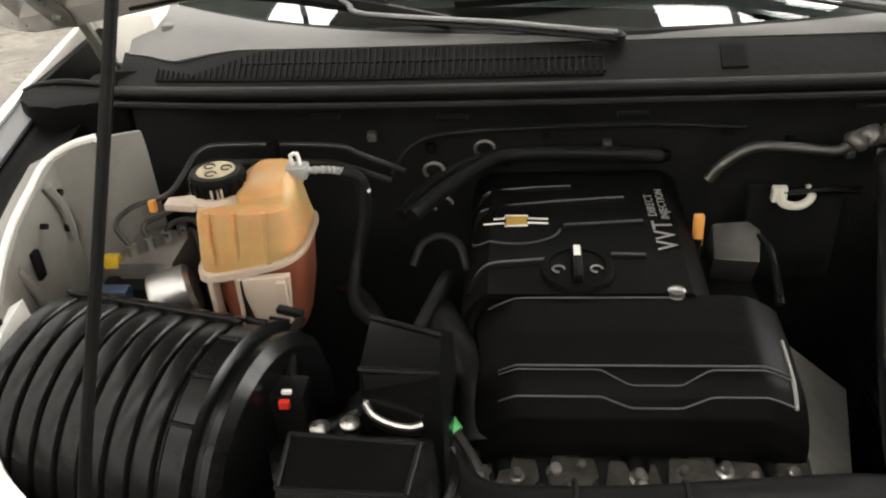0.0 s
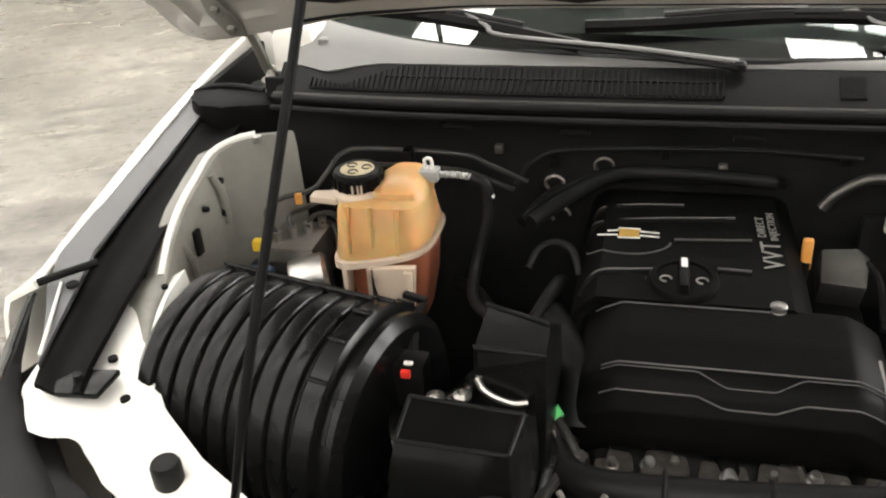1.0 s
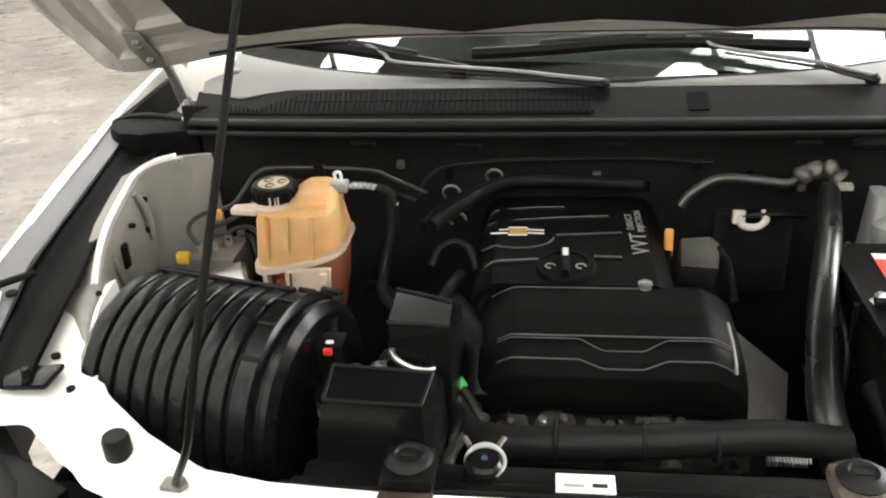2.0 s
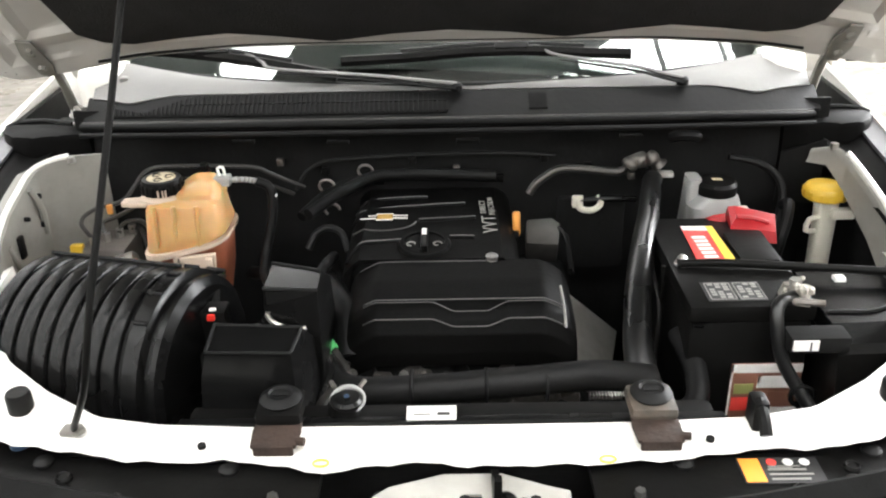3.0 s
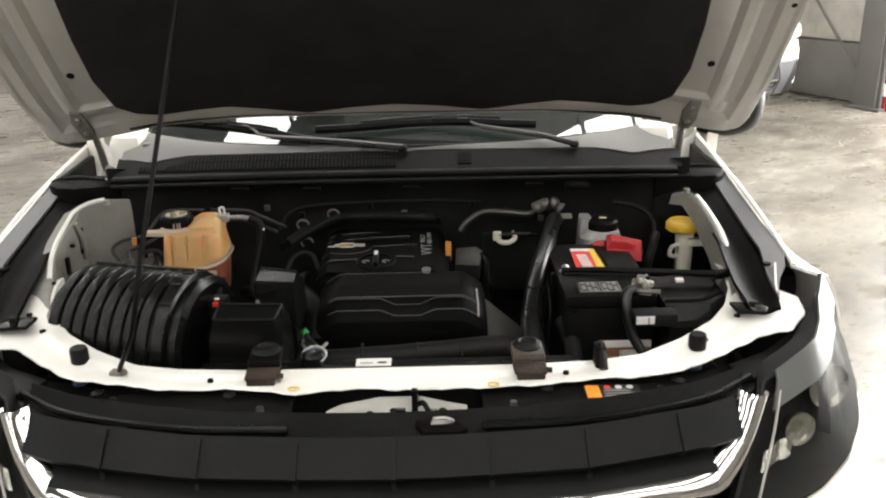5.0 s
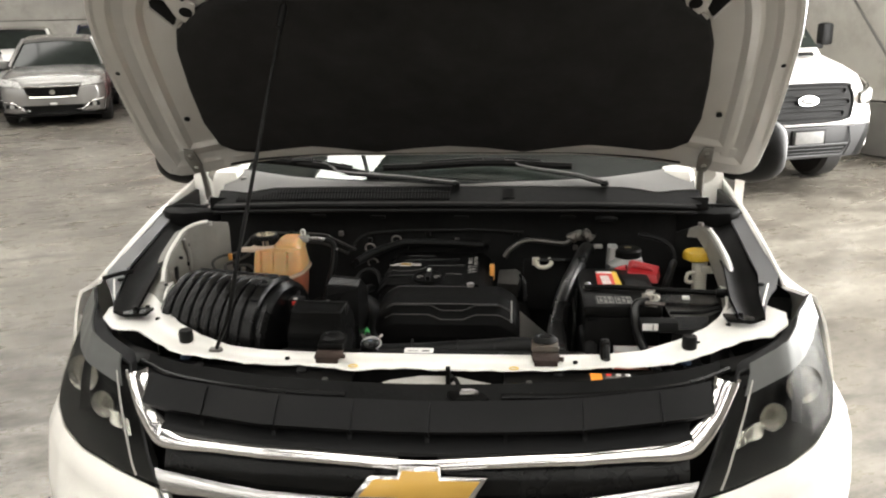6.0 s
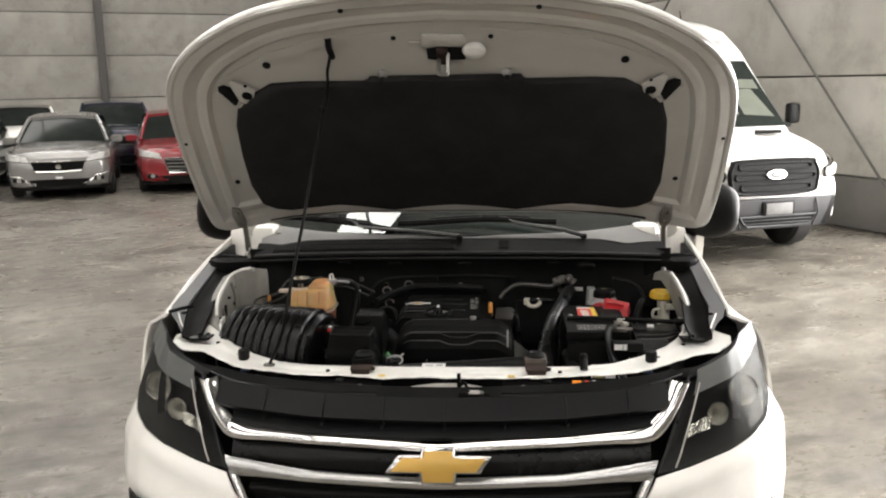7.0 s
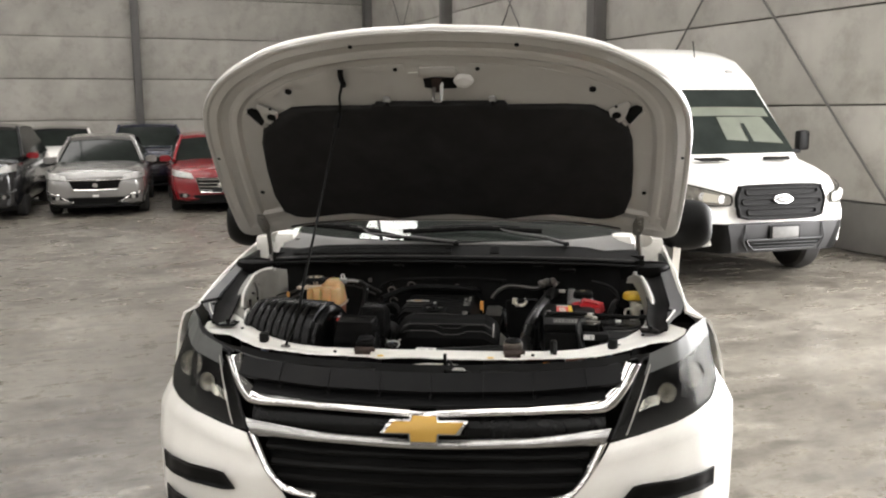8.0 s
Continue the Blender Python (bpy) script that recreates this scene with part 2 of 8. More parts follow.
def concrete_floor():
    m, nt, b = node_mat("polished_concrete_floor")
    big = noise_node(nt, 0.8, 8.0, 0.68)
    mid = noise_node(nt, 2.6, 8.0, 0.72, stretch=(1, 1.8, 1))
    scuff = noise_node(nt, 1.4, 6.0, 0.7, stretch=(0.35, 4.0, 1))
    base = ramp(nt, big.outputs[0], [(0.30, (0.072, 0.062, 0.050)), (0.5, (0.166, 0.151, 0.128)), (0.72, (0.290, 0.270, 0.234))])
    detail = ramp(nt, mid.outputs[0], [(0.36, (0.34, 0.325, 0.30)), (0.5, (0.92, 0.92, 0.91)), (0.66, (1.25, 1.25, 1.23))])
    marks = ramp(nt, scuff.outputs[0], [(0.36, (0.35, 0.335, 0.31)), (0.47, (1, 1, 1)), (0.62, (1, 1, 1)), (0.70, (1.35, 1.34, 1.3))])
    one = nt.nodes.new("ShaderNodeMix")
    one.data_type, one.blend_type = "RGBA", "MULTIPLY"
    one.inputs["Factor"].default_value = 0.8
    nt.links.new(base.outputs[0], one.inputs["A"])
    nt.links.new(detail.outputs[0], one.inputs["B"])
    speck = noise_node(nt, 9.0, 7.0, 0.72, stretch=(1, 1.6, 1))
    mottle = ramp(nt, speck.outputs[0], [(0.34, (0.60, 0.585, 0.56)), (0.5, (1, 1, 1)), (0.66, (1.2, 1.2, 1.19))])
    zero = nt.nodes.new("ShaderNodeMix")
    zero.data_type, zero.blend_type = "RGBA", "MULTIPLY"
    zero.inputs["Factor"].default_value = 0.75
    nt.links.new(one.outputs["Result"], zero.inputs["A"])
    nt.links.new(mottle.outputs[0], zero.inputs["B"])
    two = nt.nodes.new("ShaderNodeMix")
    two.data_type, two.blend_type = "RGBA", "MULTIPLY"
    two.inputs["Factor"].default_value = 0.5
    nt.links.new(zero.outputs["Result"], two.inputs["A"])
    nt.links.new(marks.outputs[0], two.inputs["B"])
    nt.links.new(two.outputs["Result"], b.inputs["Base Color"])
    mr = nt.nodes.new("ShaderNodeMapRange")
    mr.inputs["From Min"].default_value, mr.inputs["From Max"].default_value = 0.3, 0.7
    mr.inputs["To Min"].default_value, mr.inputs["To Max"].default_value = 0.48, 0.16
    nt.links.new(mid.outputs[0], mr.inputs["Value"])
    nt.links.new(mr.outputs[0], b.inputs["Roughness"])
    bp = nt.nodes.new("ShaderNodeBump")
    bp.inputs["Strength"].default_value, bp.inputs["Distance"].default_value = 0.12, 0.01
    nt.links.new(mid.outputs[0], bp.inputs["Height"])
    nt.links.new(bp.outputs[0], b.inputs["Normal"])
    return m


FLOOR = concrete_floor()
PANEL = surf("precast_concrete", (0.37, 0.354, 0.322), 0.85, vary=0.20, scale=0.8, fine=30, bump=0.12, stain=(0.22, 0.207, 0.18), stain_amt=0.65, spec=0.25, random_tint=0.05)
PLINTH = surf("plinth_concrete", (0.14, 0.134, 0.124), 0.85, vary=0.2, scale=1.1, fine=30, bump=0.15, stain=(0.11, 0.104, 0.095), stain_amt=0.5, spec=0.25, random_tint=0.05)


def skylight_mat():
    m, nt, b = node_mat("skylight_sheet")
    b.inputs["Base Color"].default_value = (0.8, 0.8, 0.8, 1)
    b.inputs["Emission Color"].default_value = (1.0, 0.965, 0.90, 1)
    b.inputs["Emission Strength"].default_value = SKYLIGHT
    return m


SKYL = skylight_mat()

# ---- mesh helpers ----
TRUE = Matrix.Identity(4)


def merge(dst, src, m=None):
    if m is not None:
        src.transform(m)
    me = bpy.data.meshes.new("tmp")
    src.to_mesh(me)
    src.free()
    dst.from_mesh(me)
    bpy.data.meshes.remove(me)
    return dst


def box(lo, hi, bevel=0.0, bm=None, m=None, seg=2):
    """A box from corner to corner with rounded edges."""
    b = bmesh.new()
    bmesh.ops.create_cube(b, size=1)
    for v in b.verts:
        v.co = Vector((lo[i] + (v.co[i] + 0.5) * (hi[i] - lo[i]) for i in range(3)))
    if bevel:
        bmesh.ops.bevel(b, geom=b.edges[:], offset=bevel, segments=seg, profile=0.6, affect="EDGES")
    return merge(bm if bm else bmesh.new(), b, m)


def cyl(p0, p1, r0, r1=None, seg=20, bevel=0.0, bm=None, m=None):
    """A round bar from p0 to p1."""
    p0, p1 = Vector(p0), Vector(p1)
    r1 = r0 if r1 is None else r1
    b = bmesh.new()
    bmesh.ops.create_cone(b, cap_ends=True, segments=seg, radius1=r0, radius2=r1, depth=(p1 - p0).length)
    if bevel:
        bmesh.ops.bevel(b, geom=[e for e in b.edges if len(e.link_faces) == 2 and max(len(f.verts) for f in e.link_faces) > 4], offset=bevel, segments=2, profile=0.6, affect="EDGES")
    b.transform(Matrix.Translation((p0 + p1) / 2) @ (p1 - p0).to_track_quat("Z", "Y").to_matrix().to_4x4())
    return merge(bm if bm else bmesh.new(), b, m)


def curve_pts(pts, n=6):
    """Catmull-Rom through the points."""
    P = [Vector(p) for p in pts]
    if len(P) < 3 or n < 2:
        return P
    P = [2 * P[0] - P[1], *P, 2 * P[-1] - P[-2]]
    out = []
    for a, b, c, d in zip(P, P[1:], P[2:], P[3:]):
        for k in range(n):
            t = k / n
            out.append(0.5 * (2 * b + (c - a) * t + (2 * a - 5 * b + 4 * c - d) * t * t + (3 * b - a - 3 * c + d) * t**3))
    return out + [P[-2]]


def tube(pts, r, seg=10, n=6, bm=None, flat=1.0, ribs=None):
    """A bent tube; r a number or a function of 0..1 along it."""
    P = curve_pts(pts, n)
    b = bm if bm else bmesh.new()
    rings = []
    side = None
    for i, p in enumerate(P):
        d = (P[min(i + 1, len(P) - 1)] - P[max(i - 1, 0)]).normalized()
        if side is None:
            side = d.cross(Vector((0, 0, 1)))
            side = side.normalized() if side.length > 0.01 else Vector((1, 0, 0))
        side = (side - d * side.dot(d)).normalized()
        up = side.cross(d)
        rr = r(i / (len(P) - 1)) if callable(r) else r
        rings.append([b.verts.new(p + rr * (math.cos(a) * side + math.sin(a) * flat * up)) for a in (2 * math.pi * k / seg for k in range(seg))])
    for A, B in zip(rings, rings[1:]):
        for k in range(seg):
            b.faces.new((A[k], A[(k + 1) % seg], B[(k + 1) % seg], B[k]))
    b.faces.new(rings[0][::-1])
    b.faces.new(rings[-1])
    return b


def lathe(prof, seg=32, bm=None, m=None):
    """Turns (radius, height) pairs round z."""
    b = bmesh.new()
    rings = []
    for r, z in prof:
        rings.append([b.verts.new((max(r, 1e-4) * math.cos(2 * math.pi * k / seg), max(r, 1e-4) * math.sin(2 * math.pi * k / seg), z)) for k in range(seg)])
    for A, B in zip(rings, rings[1:]):
        for k in range(seg):
            b.faces.new((A[k], A[(k + 1) % seg], B[(k + 1) % seg], B[k]))
    b.faces.new(rings[0][::-1])
    b.faces.new(rings[-1])
    return merge(bm if bm else bmesh.new(), b, m)


def prism(outline, h0, h1, bevel=0.0, bm=None, m=None, seg=2):
    """An outline in x, y drawn up from h0 to h1."""
    b = bmesh.new()
    lo = [b.verts.new((x, y, h0)) for x, y in outline]
    hi = [b.verts.new((x, y, h1)) for x, y in outline]
    n = len(outline)
    b.faces.new(lo[::-1])
    b.faces.new(hi)
    for k in range(n):
        b.faces.new((lo[k], lo[(k + 1) % n], hi[(k + 1) % n], hi[k]))
    bmesh.ops.recalc_face_normals(b, faces=b.faces[:])
    if bevel:
        bmesh.ops.bevel(b, geom=b.edges[:], offset=bevel, segments=seg, profile=0.6, affect="EDGES")
    return merge(bm if bm else bmesh.new(), b, m)


def sheet(fn, nu, nv, thick=0.0, bm=None, flip=False, closed=False):
    """A skin over 0..1 x 0..1 from fn(u, v), with real thickness."""
    b = bmesh.new()
    rows = [[b.verts.new(Vector(fn(i / nu, j / nv))) for i in range(nu + 1)] for j in range(nv + 1)]
    for j in range(nv):
        for i in range(nu):
            q = (rows[j][i], rows[j][i + 1], rows[j + 1][i + 1], rows[j + 1][i])
            b.faces.new(q[::-1] if flip else q)
    if thick:
        bmesh.ops.recalc_face_normals(b, faces=b.faces[:])
        b.normal_update()
        bmesh.ops.solidify(b, geom=b.faces[:], thickness=thick)
    return merge(bm if bm else bmesh.new(), b)


def loft(rings, bm=None, caps=True):
    b = bmesh.new()
    R = [[b.verts.new(Vector(p)) for p in ring] for ring in rings]
    n = len(R[0])
    for A, B in zip(R, R[1:]):
        for k in range(n):
            b.faces.new((A[k], A[(k + 1) % n], B[(k + 1) % n], B[k]))
    if caps is True:
        b.faces.new(R[0][::-1])
    if caps:
        b.faces.new(R[-1])
    bmesh.ops.recalc_face_normals(b, faces=b.faces[:])
    return merge(bm if bm else bmesh.new(), b)


def lerp(x, xs, ys):
    return float(np.interp(x, xs, ys))


def mesh_of(name, bm, material, sharp=38):
    me = bpy.data.meshes.new(name)
    bm.to_mesh(me)
    bm.free()
    me.materials.append(material)
    me.polygons.foreach_set("use_smooth", [True] * len(me.polygons))
    me.set_sharp_from_angle(angle=radians(sharp))
    return me


def part(name, bm, material, parent, label="", sharp=38):
    """One mesh under a thing or a part, built in the thing's coordinates."""
    me = bm if isinstance(bm, bpy.types.Mesh) else mesh_of(name, bm, material, sharp)
    ob = new(name, me)
    ob.parent = parent
    if parent.type == "EMPTY":
        ob.matrix_parent_inverse = parent.matrix_basis.inverted()
    if label:
        ob["label"] = label
    return ob


def thing(name, base, label, category, group="", kind=""):
    """An Empty at the base of a thing made of parts."""
    e = new(name)
    e.empty_display_size = 0.05
    e.matrix_basis = Matrix.Translation(base)
    return tagged(e, label, category, group, kind)


def solid(name, bm, material, label, category, group="", kind="", sharp=38):
    return tagged(new(name, mesh_of(name, bm, material, sharp)), label, category, group, kind)


def words(text, size, m, depth=0.0004):
    """Flat lettering as a mesh."""
    c = bpy.data.curves.new("lettering", "FONT")
    c.body, c.size, c.extrude, c.align_x, c.align_y = text, size, depth, "CENTER", "CENTER"
    c.space_character = 1.12
    ob = bpy.data.objects.new("lettering", c)
    me = bpy.data.meshes.new_from_object(ob)
    bpy.data.objects.remove(ob)
    b = bmesh.new()
    b.from_mesh(me)
    b.transform(m)
    return b


def mirror_x(fn):
    """Runs fn for both sides: -1 and 1."""
    return [fn(-1), fn(1)]

# ---- the hall ----
GROUND = -0.10  # floor level
ROOM = pose(-5.24, 27.3, GROUND, 0, 0, 208)  # corner of the back wall and the side wall; its x runs along the back wall
HALL_X, HALL_Y, HALL_Z = 44.4, 50.7, 8.46


def in_room(ob):
    ob.matrix_basis = ROOM @ ob.matrix_basis
    return ob


in_room(solid("floor", box((-1, -1, -0.3), (HALL_X + 1, HALL_Y + 1, 0)), FLOOR, "worn polished grey concrete floor with tyre scuffs", "floor", kind="structure"))


def hall_wall(name, along, other, bays, label, z_first, gap=None):
    """A wall of stacked precast panels; along: 'x' or 'y', other: its place on the other axis, outward sign."""
    place, out = other
    length = HALL_X if along == "x" else HALL_Y

    def span(a0, a1, d0, d1, z0, z1):
        d0, d1 = sorted((place + out * d0, place + out * d1))
        return ((a0, d0, z0), (a1, d1, z1)) if along == "x" else ((d0, a0, z0), (d1, a1, z1))

    b = bmesh.new()
    for a0, a1, z0 in ((-0.3, gap[0], 0), (gap[0], gap[1], gap[2]), (gap[1], length + 0.3, 0)) if gap else ((-0.3, length + 0.3, 0),):
        box(*span(a0, a1, 0.06, 0.3, z0, HALL_Z), bm=b)
    wall = in_room(solid(name, b, PLINTH, label, "wall", kind="structure"))
    heights = [0.0, z_first]
    while heights[-1] < HALL_Z - 0.3:
        heights.append(min(HALL_Z, heights[-1] + 1.226))
    for a0, a1 in zip(bays, bays[1:]):
        for k, (z0, z1) in enumerate(zip(heights, heights[1:])):
            if gap and gap[0] - 0.1 < a0 < gap[1] - 0.1 and z0 < gap[2] - 0.1:
                continue
            p = part("panel", box(*span(a0 + 0.012, a1 - 0.012, 0.0, 0.07, z0 + 0.012, z1 - 0.012), 0.012), PLINTH if k == 0 else PANEL, wall)
    return wall


BACK_BAYS = [0.0, 7.23, 14.38, 21.56, 28.75, 35.94, 44.4]
SIDE_BAYS = [0.0, 6.98, 14.27, 21.46, 28.65, 35.83, 43.0, 50.7]
DOOR_BAYS = [0.0, 6.98, 14.27, 21.46, 22.1, 28.65, 35.83, 43.0, 50.7]
DOORWAY = (22.1, 28.65, 0.655 + 4 * 1.226)  # open vehicle door beside the truck
hall_wall("wall_north", "x", (0.0, -1), BACK_BAYS, "tall grey precast concrete panel wall behind the parked cars", 0.38)
hall_wall("wall_east", "y", (-0.15, -1), DOOR_BAYS, "tall grey precast concrete panel wall with darker plinth", 0.655, DOORWAY)
hall_wall("wall_west", "y", (HALL_X, 1), SIDE_BAYS, "tall grey precast concrete panel wall", 0.655)
hall_wall("wall_south", "x", (HALL_Y, 1), BACK_BAYS, "tall grey precast concrete panel wall", 0.38)


def column(x, y, w=0.3):
    c = thing("column", (x, y, 0), "dark grey painted steel column against the wall", "column", "hall columns", "structure")
    h = w / 2
    part("web", box((x - 0.02, y - h, 0.03), (x + 0.02, y + h, HALL_Z), 0.003), COLUMN, c)
    for s in (-1, 1):
        part("flange", box((x - h, y + s * h - 0.02, 0.03), (x + h, y + s * h + 0.02, HALL_Z), 0.003), COLUMN, c)
        part("flange", box((x + s * h - 0.02, y - h + 0.021, 0.03), (x + s * h + 0.02, y + h - 0.021, HALL_Z), 0.003), COLUMN, c)
    part("base_plate", box((x - h - 0.06, y - h - 0.06, 0), (x + h + 0.06, y + h + 0.06, 0.03), 0.004), COLUMN, c)
    return in_room(c)


for yy in (0.26, 6.98, 14.27, 21.46, 28.65, 35.83):
    column(-0.08, yy)
for xx in (7.23, 14.38, 21.56, 28.75, 35.94):
    column(xx, 0.17, 0.19)


def brace(y0, y1, z0, z1, x=-0.09):
    b = tube([(x, y0, z0), (x, (y0 + y1) / 2, (z0 + z1) / 2), (x, y1, z1)], 0.016, 8, 1)
    ob = solid("brace_rod", b, COLUMN, "thin dark steel bracing rod crossing the concrete wall", "brace", "wall bracing", "structure")
    return in_room(ob)


for a, b in zip(SIDE_BAYS[1:4], SIDE_BAYS[2:5]):
    brace(a + 0.1, b - 0.1, 0.2, 8.25)
    brace(b - 0.1, a + 0.1, 0.2, 8.25, -0.05)
brace(0.3, 6.77, 0.2, 8.25)
brace(6.77, 0.3, 0.2, 8.25, -0.05)


# daylight from outside in the open vehicle door
day = bpy.data.lights.new("door_daylight", "AREA")
day.shape, day.size, day.size_y, day.energy, day.color = "RECTANGLE", 6.3, 5.3, DOOR_WATTS, (1.0, 0.97, 0.92)
new("door_daylight", day).matrix_basis = ROOM @ look((-0.30, 25.4, 2.75), (3.0, 25.4, 2.45))


def hall_ceiling():
    """Roof sheeting with long openings, in which the skylight sheets lie."""
    c = bmesh.new()
    strips = [2.6 + 3.6 * k for k in range(13)]
    edges = [-0.3]
    for s in strips:
        edges += [s, s + 1.10]
    edges.append(HALL_Y + 0.3)
    for a0, a1 in zip(edges[::2], edges[1::2]):
        box((-0.3, a0, HALL_Z), (HALL_X + 0.3, a1, HALL_Z + 0.12), bm=c)
    for s in strips:
        for k in range(8):
            x0 = -0.3 + 5.9 * k
            box((x0, s, HALL_Z + 0.004), (x0 + 0.9, s + 1.10, HALL_Z + 0.11), bm=c)
        for k in range(24):
            x0 = 1.0 + 1.8 * k
            box((x0, s - 0.06, HALL_Z - 0.10), (x0 + 0.07, s + 1.16, HALL_Z - 0.003), bm=c)
    for x in BACK_BAYS[1:-1]:
        box((x - 0.12, 0, HALL_Z - 0.55), (x + 0.12, HALL_Y, HALL_Z - 0.104), 0.01, bm=c)
    in_room(solid("ceiling", c, ROOFIN, "grey metal roof with beams and skylight openings", "ceiling", kind="structure"))
    for s in strips:
        in_room(solid("skylight", box((-0.25, s + 0.003, HALL_Z + 0.06), (HALL_X + 0.25, s + 1.097, HALL_Z + 0.09)), SKYL, "long translucent white roof skylight strip", "skylight", "roof skylights", "structure"))


hall_ceiling()

# ---- the pickup truck: body ----
TRUCK = thing("pickup_truck", (0, 2.0, GROUND), "white pickup truck with its hood propped open, parked on concrete", "truck")

PX, PY = [0, 0.3, 0.5, 0.6, 0.7, 0.78, 0.851, 0.904, 0.941, 0.955], [0, 0.004, 0.03, 0.065, 0.115, 0.18, 0.27, 0.37, 0.50, 0.72]
ZX, ZY = [0.4, 0.55, 0.75, 0.90, 1.0, 1.05, 1.1, 1.2], [0.0, -0.03, -0.04, 0.0, 0.06, 0.10, 0.15, 0.26]


def nose(x, z, d=0.0):
    """A point of the truck's nose skin at x, z, moved d metres forward."""
    return Vector((x, lerp(abs(x), PX, PY) + lerp(z, ZX, ZY) - d, z))


ARC = [0.0]
for k in range(1, len(PX)):
    ARC.append(ARC[-1] + math.hypot(PX[k] - PX[k - 1], PY[k] - PY[k - 1]))


def plan(a):
    return lerp(a, ARC, PX), lerp(a, ARC, PY)


def arc_of(x):
    return lerp(x, PX, ARC)


def ribbon(top, bot, bulge, nu=24, nv=6, n=6, fwd=0.0, thick=0.006):
    """A convex strip between two lines of (x, z) on the nose."""
    T, B = curve_pts([(x, 0, z) for x, z in top], n), curve_pts([(x, 0, z) for x, z in bot], n)

    def at(P, u):
        f = u * (len(P) - 1)
        i = min(int(f), len(P) - 2)
        return P[i].lerp(P[i + 1], f - i)

    def fn(u, v):
        p = at(B, u).lerp(at(T, u), v)
        return nose(p.x, p.z, fwd + bulge * (1 - (2 * v - 1) ** 2) ** 0.5)

    return sheet(fn, nu * 2, nv, thick)


def bumper_side(s):
    """The white bumper skin of one side, from the lower grille to the wheel arch."""
    def fn(u, v):
        z0 = 0.42
        zt_guess = 0.86
        z_lin = z0 + v * (zt_guess - z0)
        x_in = lerp(z_lin, [0.42, 0.62, 0.70, 0.78, 0.86], [0.34, 0.36, 0.395, 0.46, 0.512])
        a = arc_of(x_in) + u * (ARC[-1] - arc_of(x_in))
        x, y = plan(a)
        zt = lerp(x, [0.34, 0.51, 0.70, 0.82, 0.88, 0.905, 0.925, 0.95], [0.856, 0.856, 0.888, 0.904, 0.916, 0.930, 0.950, 0.965])
        z = z0 + v * (zt - z0)
        tuck = 0.03 * max(0, (0.52 - z) / 0.1) ** 2
        crease = 0.008 * math.exp(-(((z - (zt - 0.035)) / 0.02) ** 2))
        x -= 0.55 * max(0.0, z - 0.84) * min(1.0, max(0.0, (x - 0.72) / 0.2))
        return (s * x, y + lerp(z, ZX, ZY) + tuck - crease - 0.012 * (1 - u) * math.sin(math.pi * v), z)

    return part("bumper_skin", sheet(fn, 40, 26, 0.006, flip=s < 0), WHITE, TRUCK)


mirror_x(bumper_side)
part("bumper_lower", sheet(lambda u, v: nose(-0.37 + 0.74 * u, 0.42 + 0.20 * v, 0.004), 20, 6, 0.02), WHITE, TRUCK)


def bumper_slot(s, z_in, z_out, h):
    def fn(u, v):
        x = 0.575 + 0.25 * u - 0.035 * (1 - v) * (1 - u)
        z = lerp(u, [0, 1], [z_in, z_out]) + (v - 0.5) * lerp(u, [0, 0.1, 1], [h * 0.8, h, h * 1.05])
        p = nose(x, z, 0.022 - 0.008 * min(1, 6 * min(v, 1 - v, u * 2, (1 - u) * 3)))
        return (s * p.x, p.y - 0.006, p.z)
    return part("bumper_vent", sheet(fn, 16, 10, 0.004, flip=s < 0), BLACK, TRUCK, "black slotted bumper air vent")


for s in (-1, 1):
    bumper_slot(s, 0.725, 0.712, 0.052)
    bumper_slot(s, 0.60, 0.60, 0.05)

# grille
part("grille_bar", ribbon([(-0.50, 0.938), (-0.3, 0.931), (0, 0.924), (0.3, 0.931), (0.50, 0.938)], [(-0.50, 0.868), (-0.3, 0.858), (0, 0.848), (0.3, 0.858), (0.50, 0.868)], 0.004, fwd=-0.018), SATIN, TRUCK, "glossy black grille band carrying the badge")
TRIM_TOP = [(0.037, 0.952), (0.17, 0.959), (0.30, 0.965), (0.40, 0.970), (0.450, 0.974), (0.490, 0.986), (0.522, 1.010), (0.545, 1.036), (0.556, 1.058)]
TRIM_LOW = [(0.037, 0.924), (0.17, 0.931), (0.30, 0.936), (0.40, 0.938), (0.468, 0.937), (0.512, 0.942), (0.546, 0.966), (0.580, 1.008), (0.608, 1.046)]
for s in (-1, 1):
    top, low = [(s * x, z) for x, z in TRIM_TOP[::s]], [(s * x, z) for x, z in TRIM_LOW[::s]]
    part("chrome_upper_trim", ribbon(top, low, 0.018, 34, 10, fwd=0.014), CHROME, TRUCK, "chrome upper grille trim")
part("chrome_centre_trim", ribbon([(-0.037, 0.946), (0, 0.945), (0.037, 0.946)], [(-0.037, 0.926), (0, 0.924), (0.037, 0.926)], 0.012, 6, 8, fwd=0.010), CHROME, TRUCK, "chrome badge bridge")
part("chrome_lower_trim", ribbon([(-0.515, 0.896), (-0.3, 0.875), (0, 0.864), (0.3, 0.875), (0.515, 0.896)], [(-0.49, 0.852), (-0.3, 0.848), (0, 0.838), (0.3, 0.848), (0.49, 0.852)], 0.010, 30, 6, fwd=0.0), SATINCH, TRUCK, "satin chrome lower grille trim")
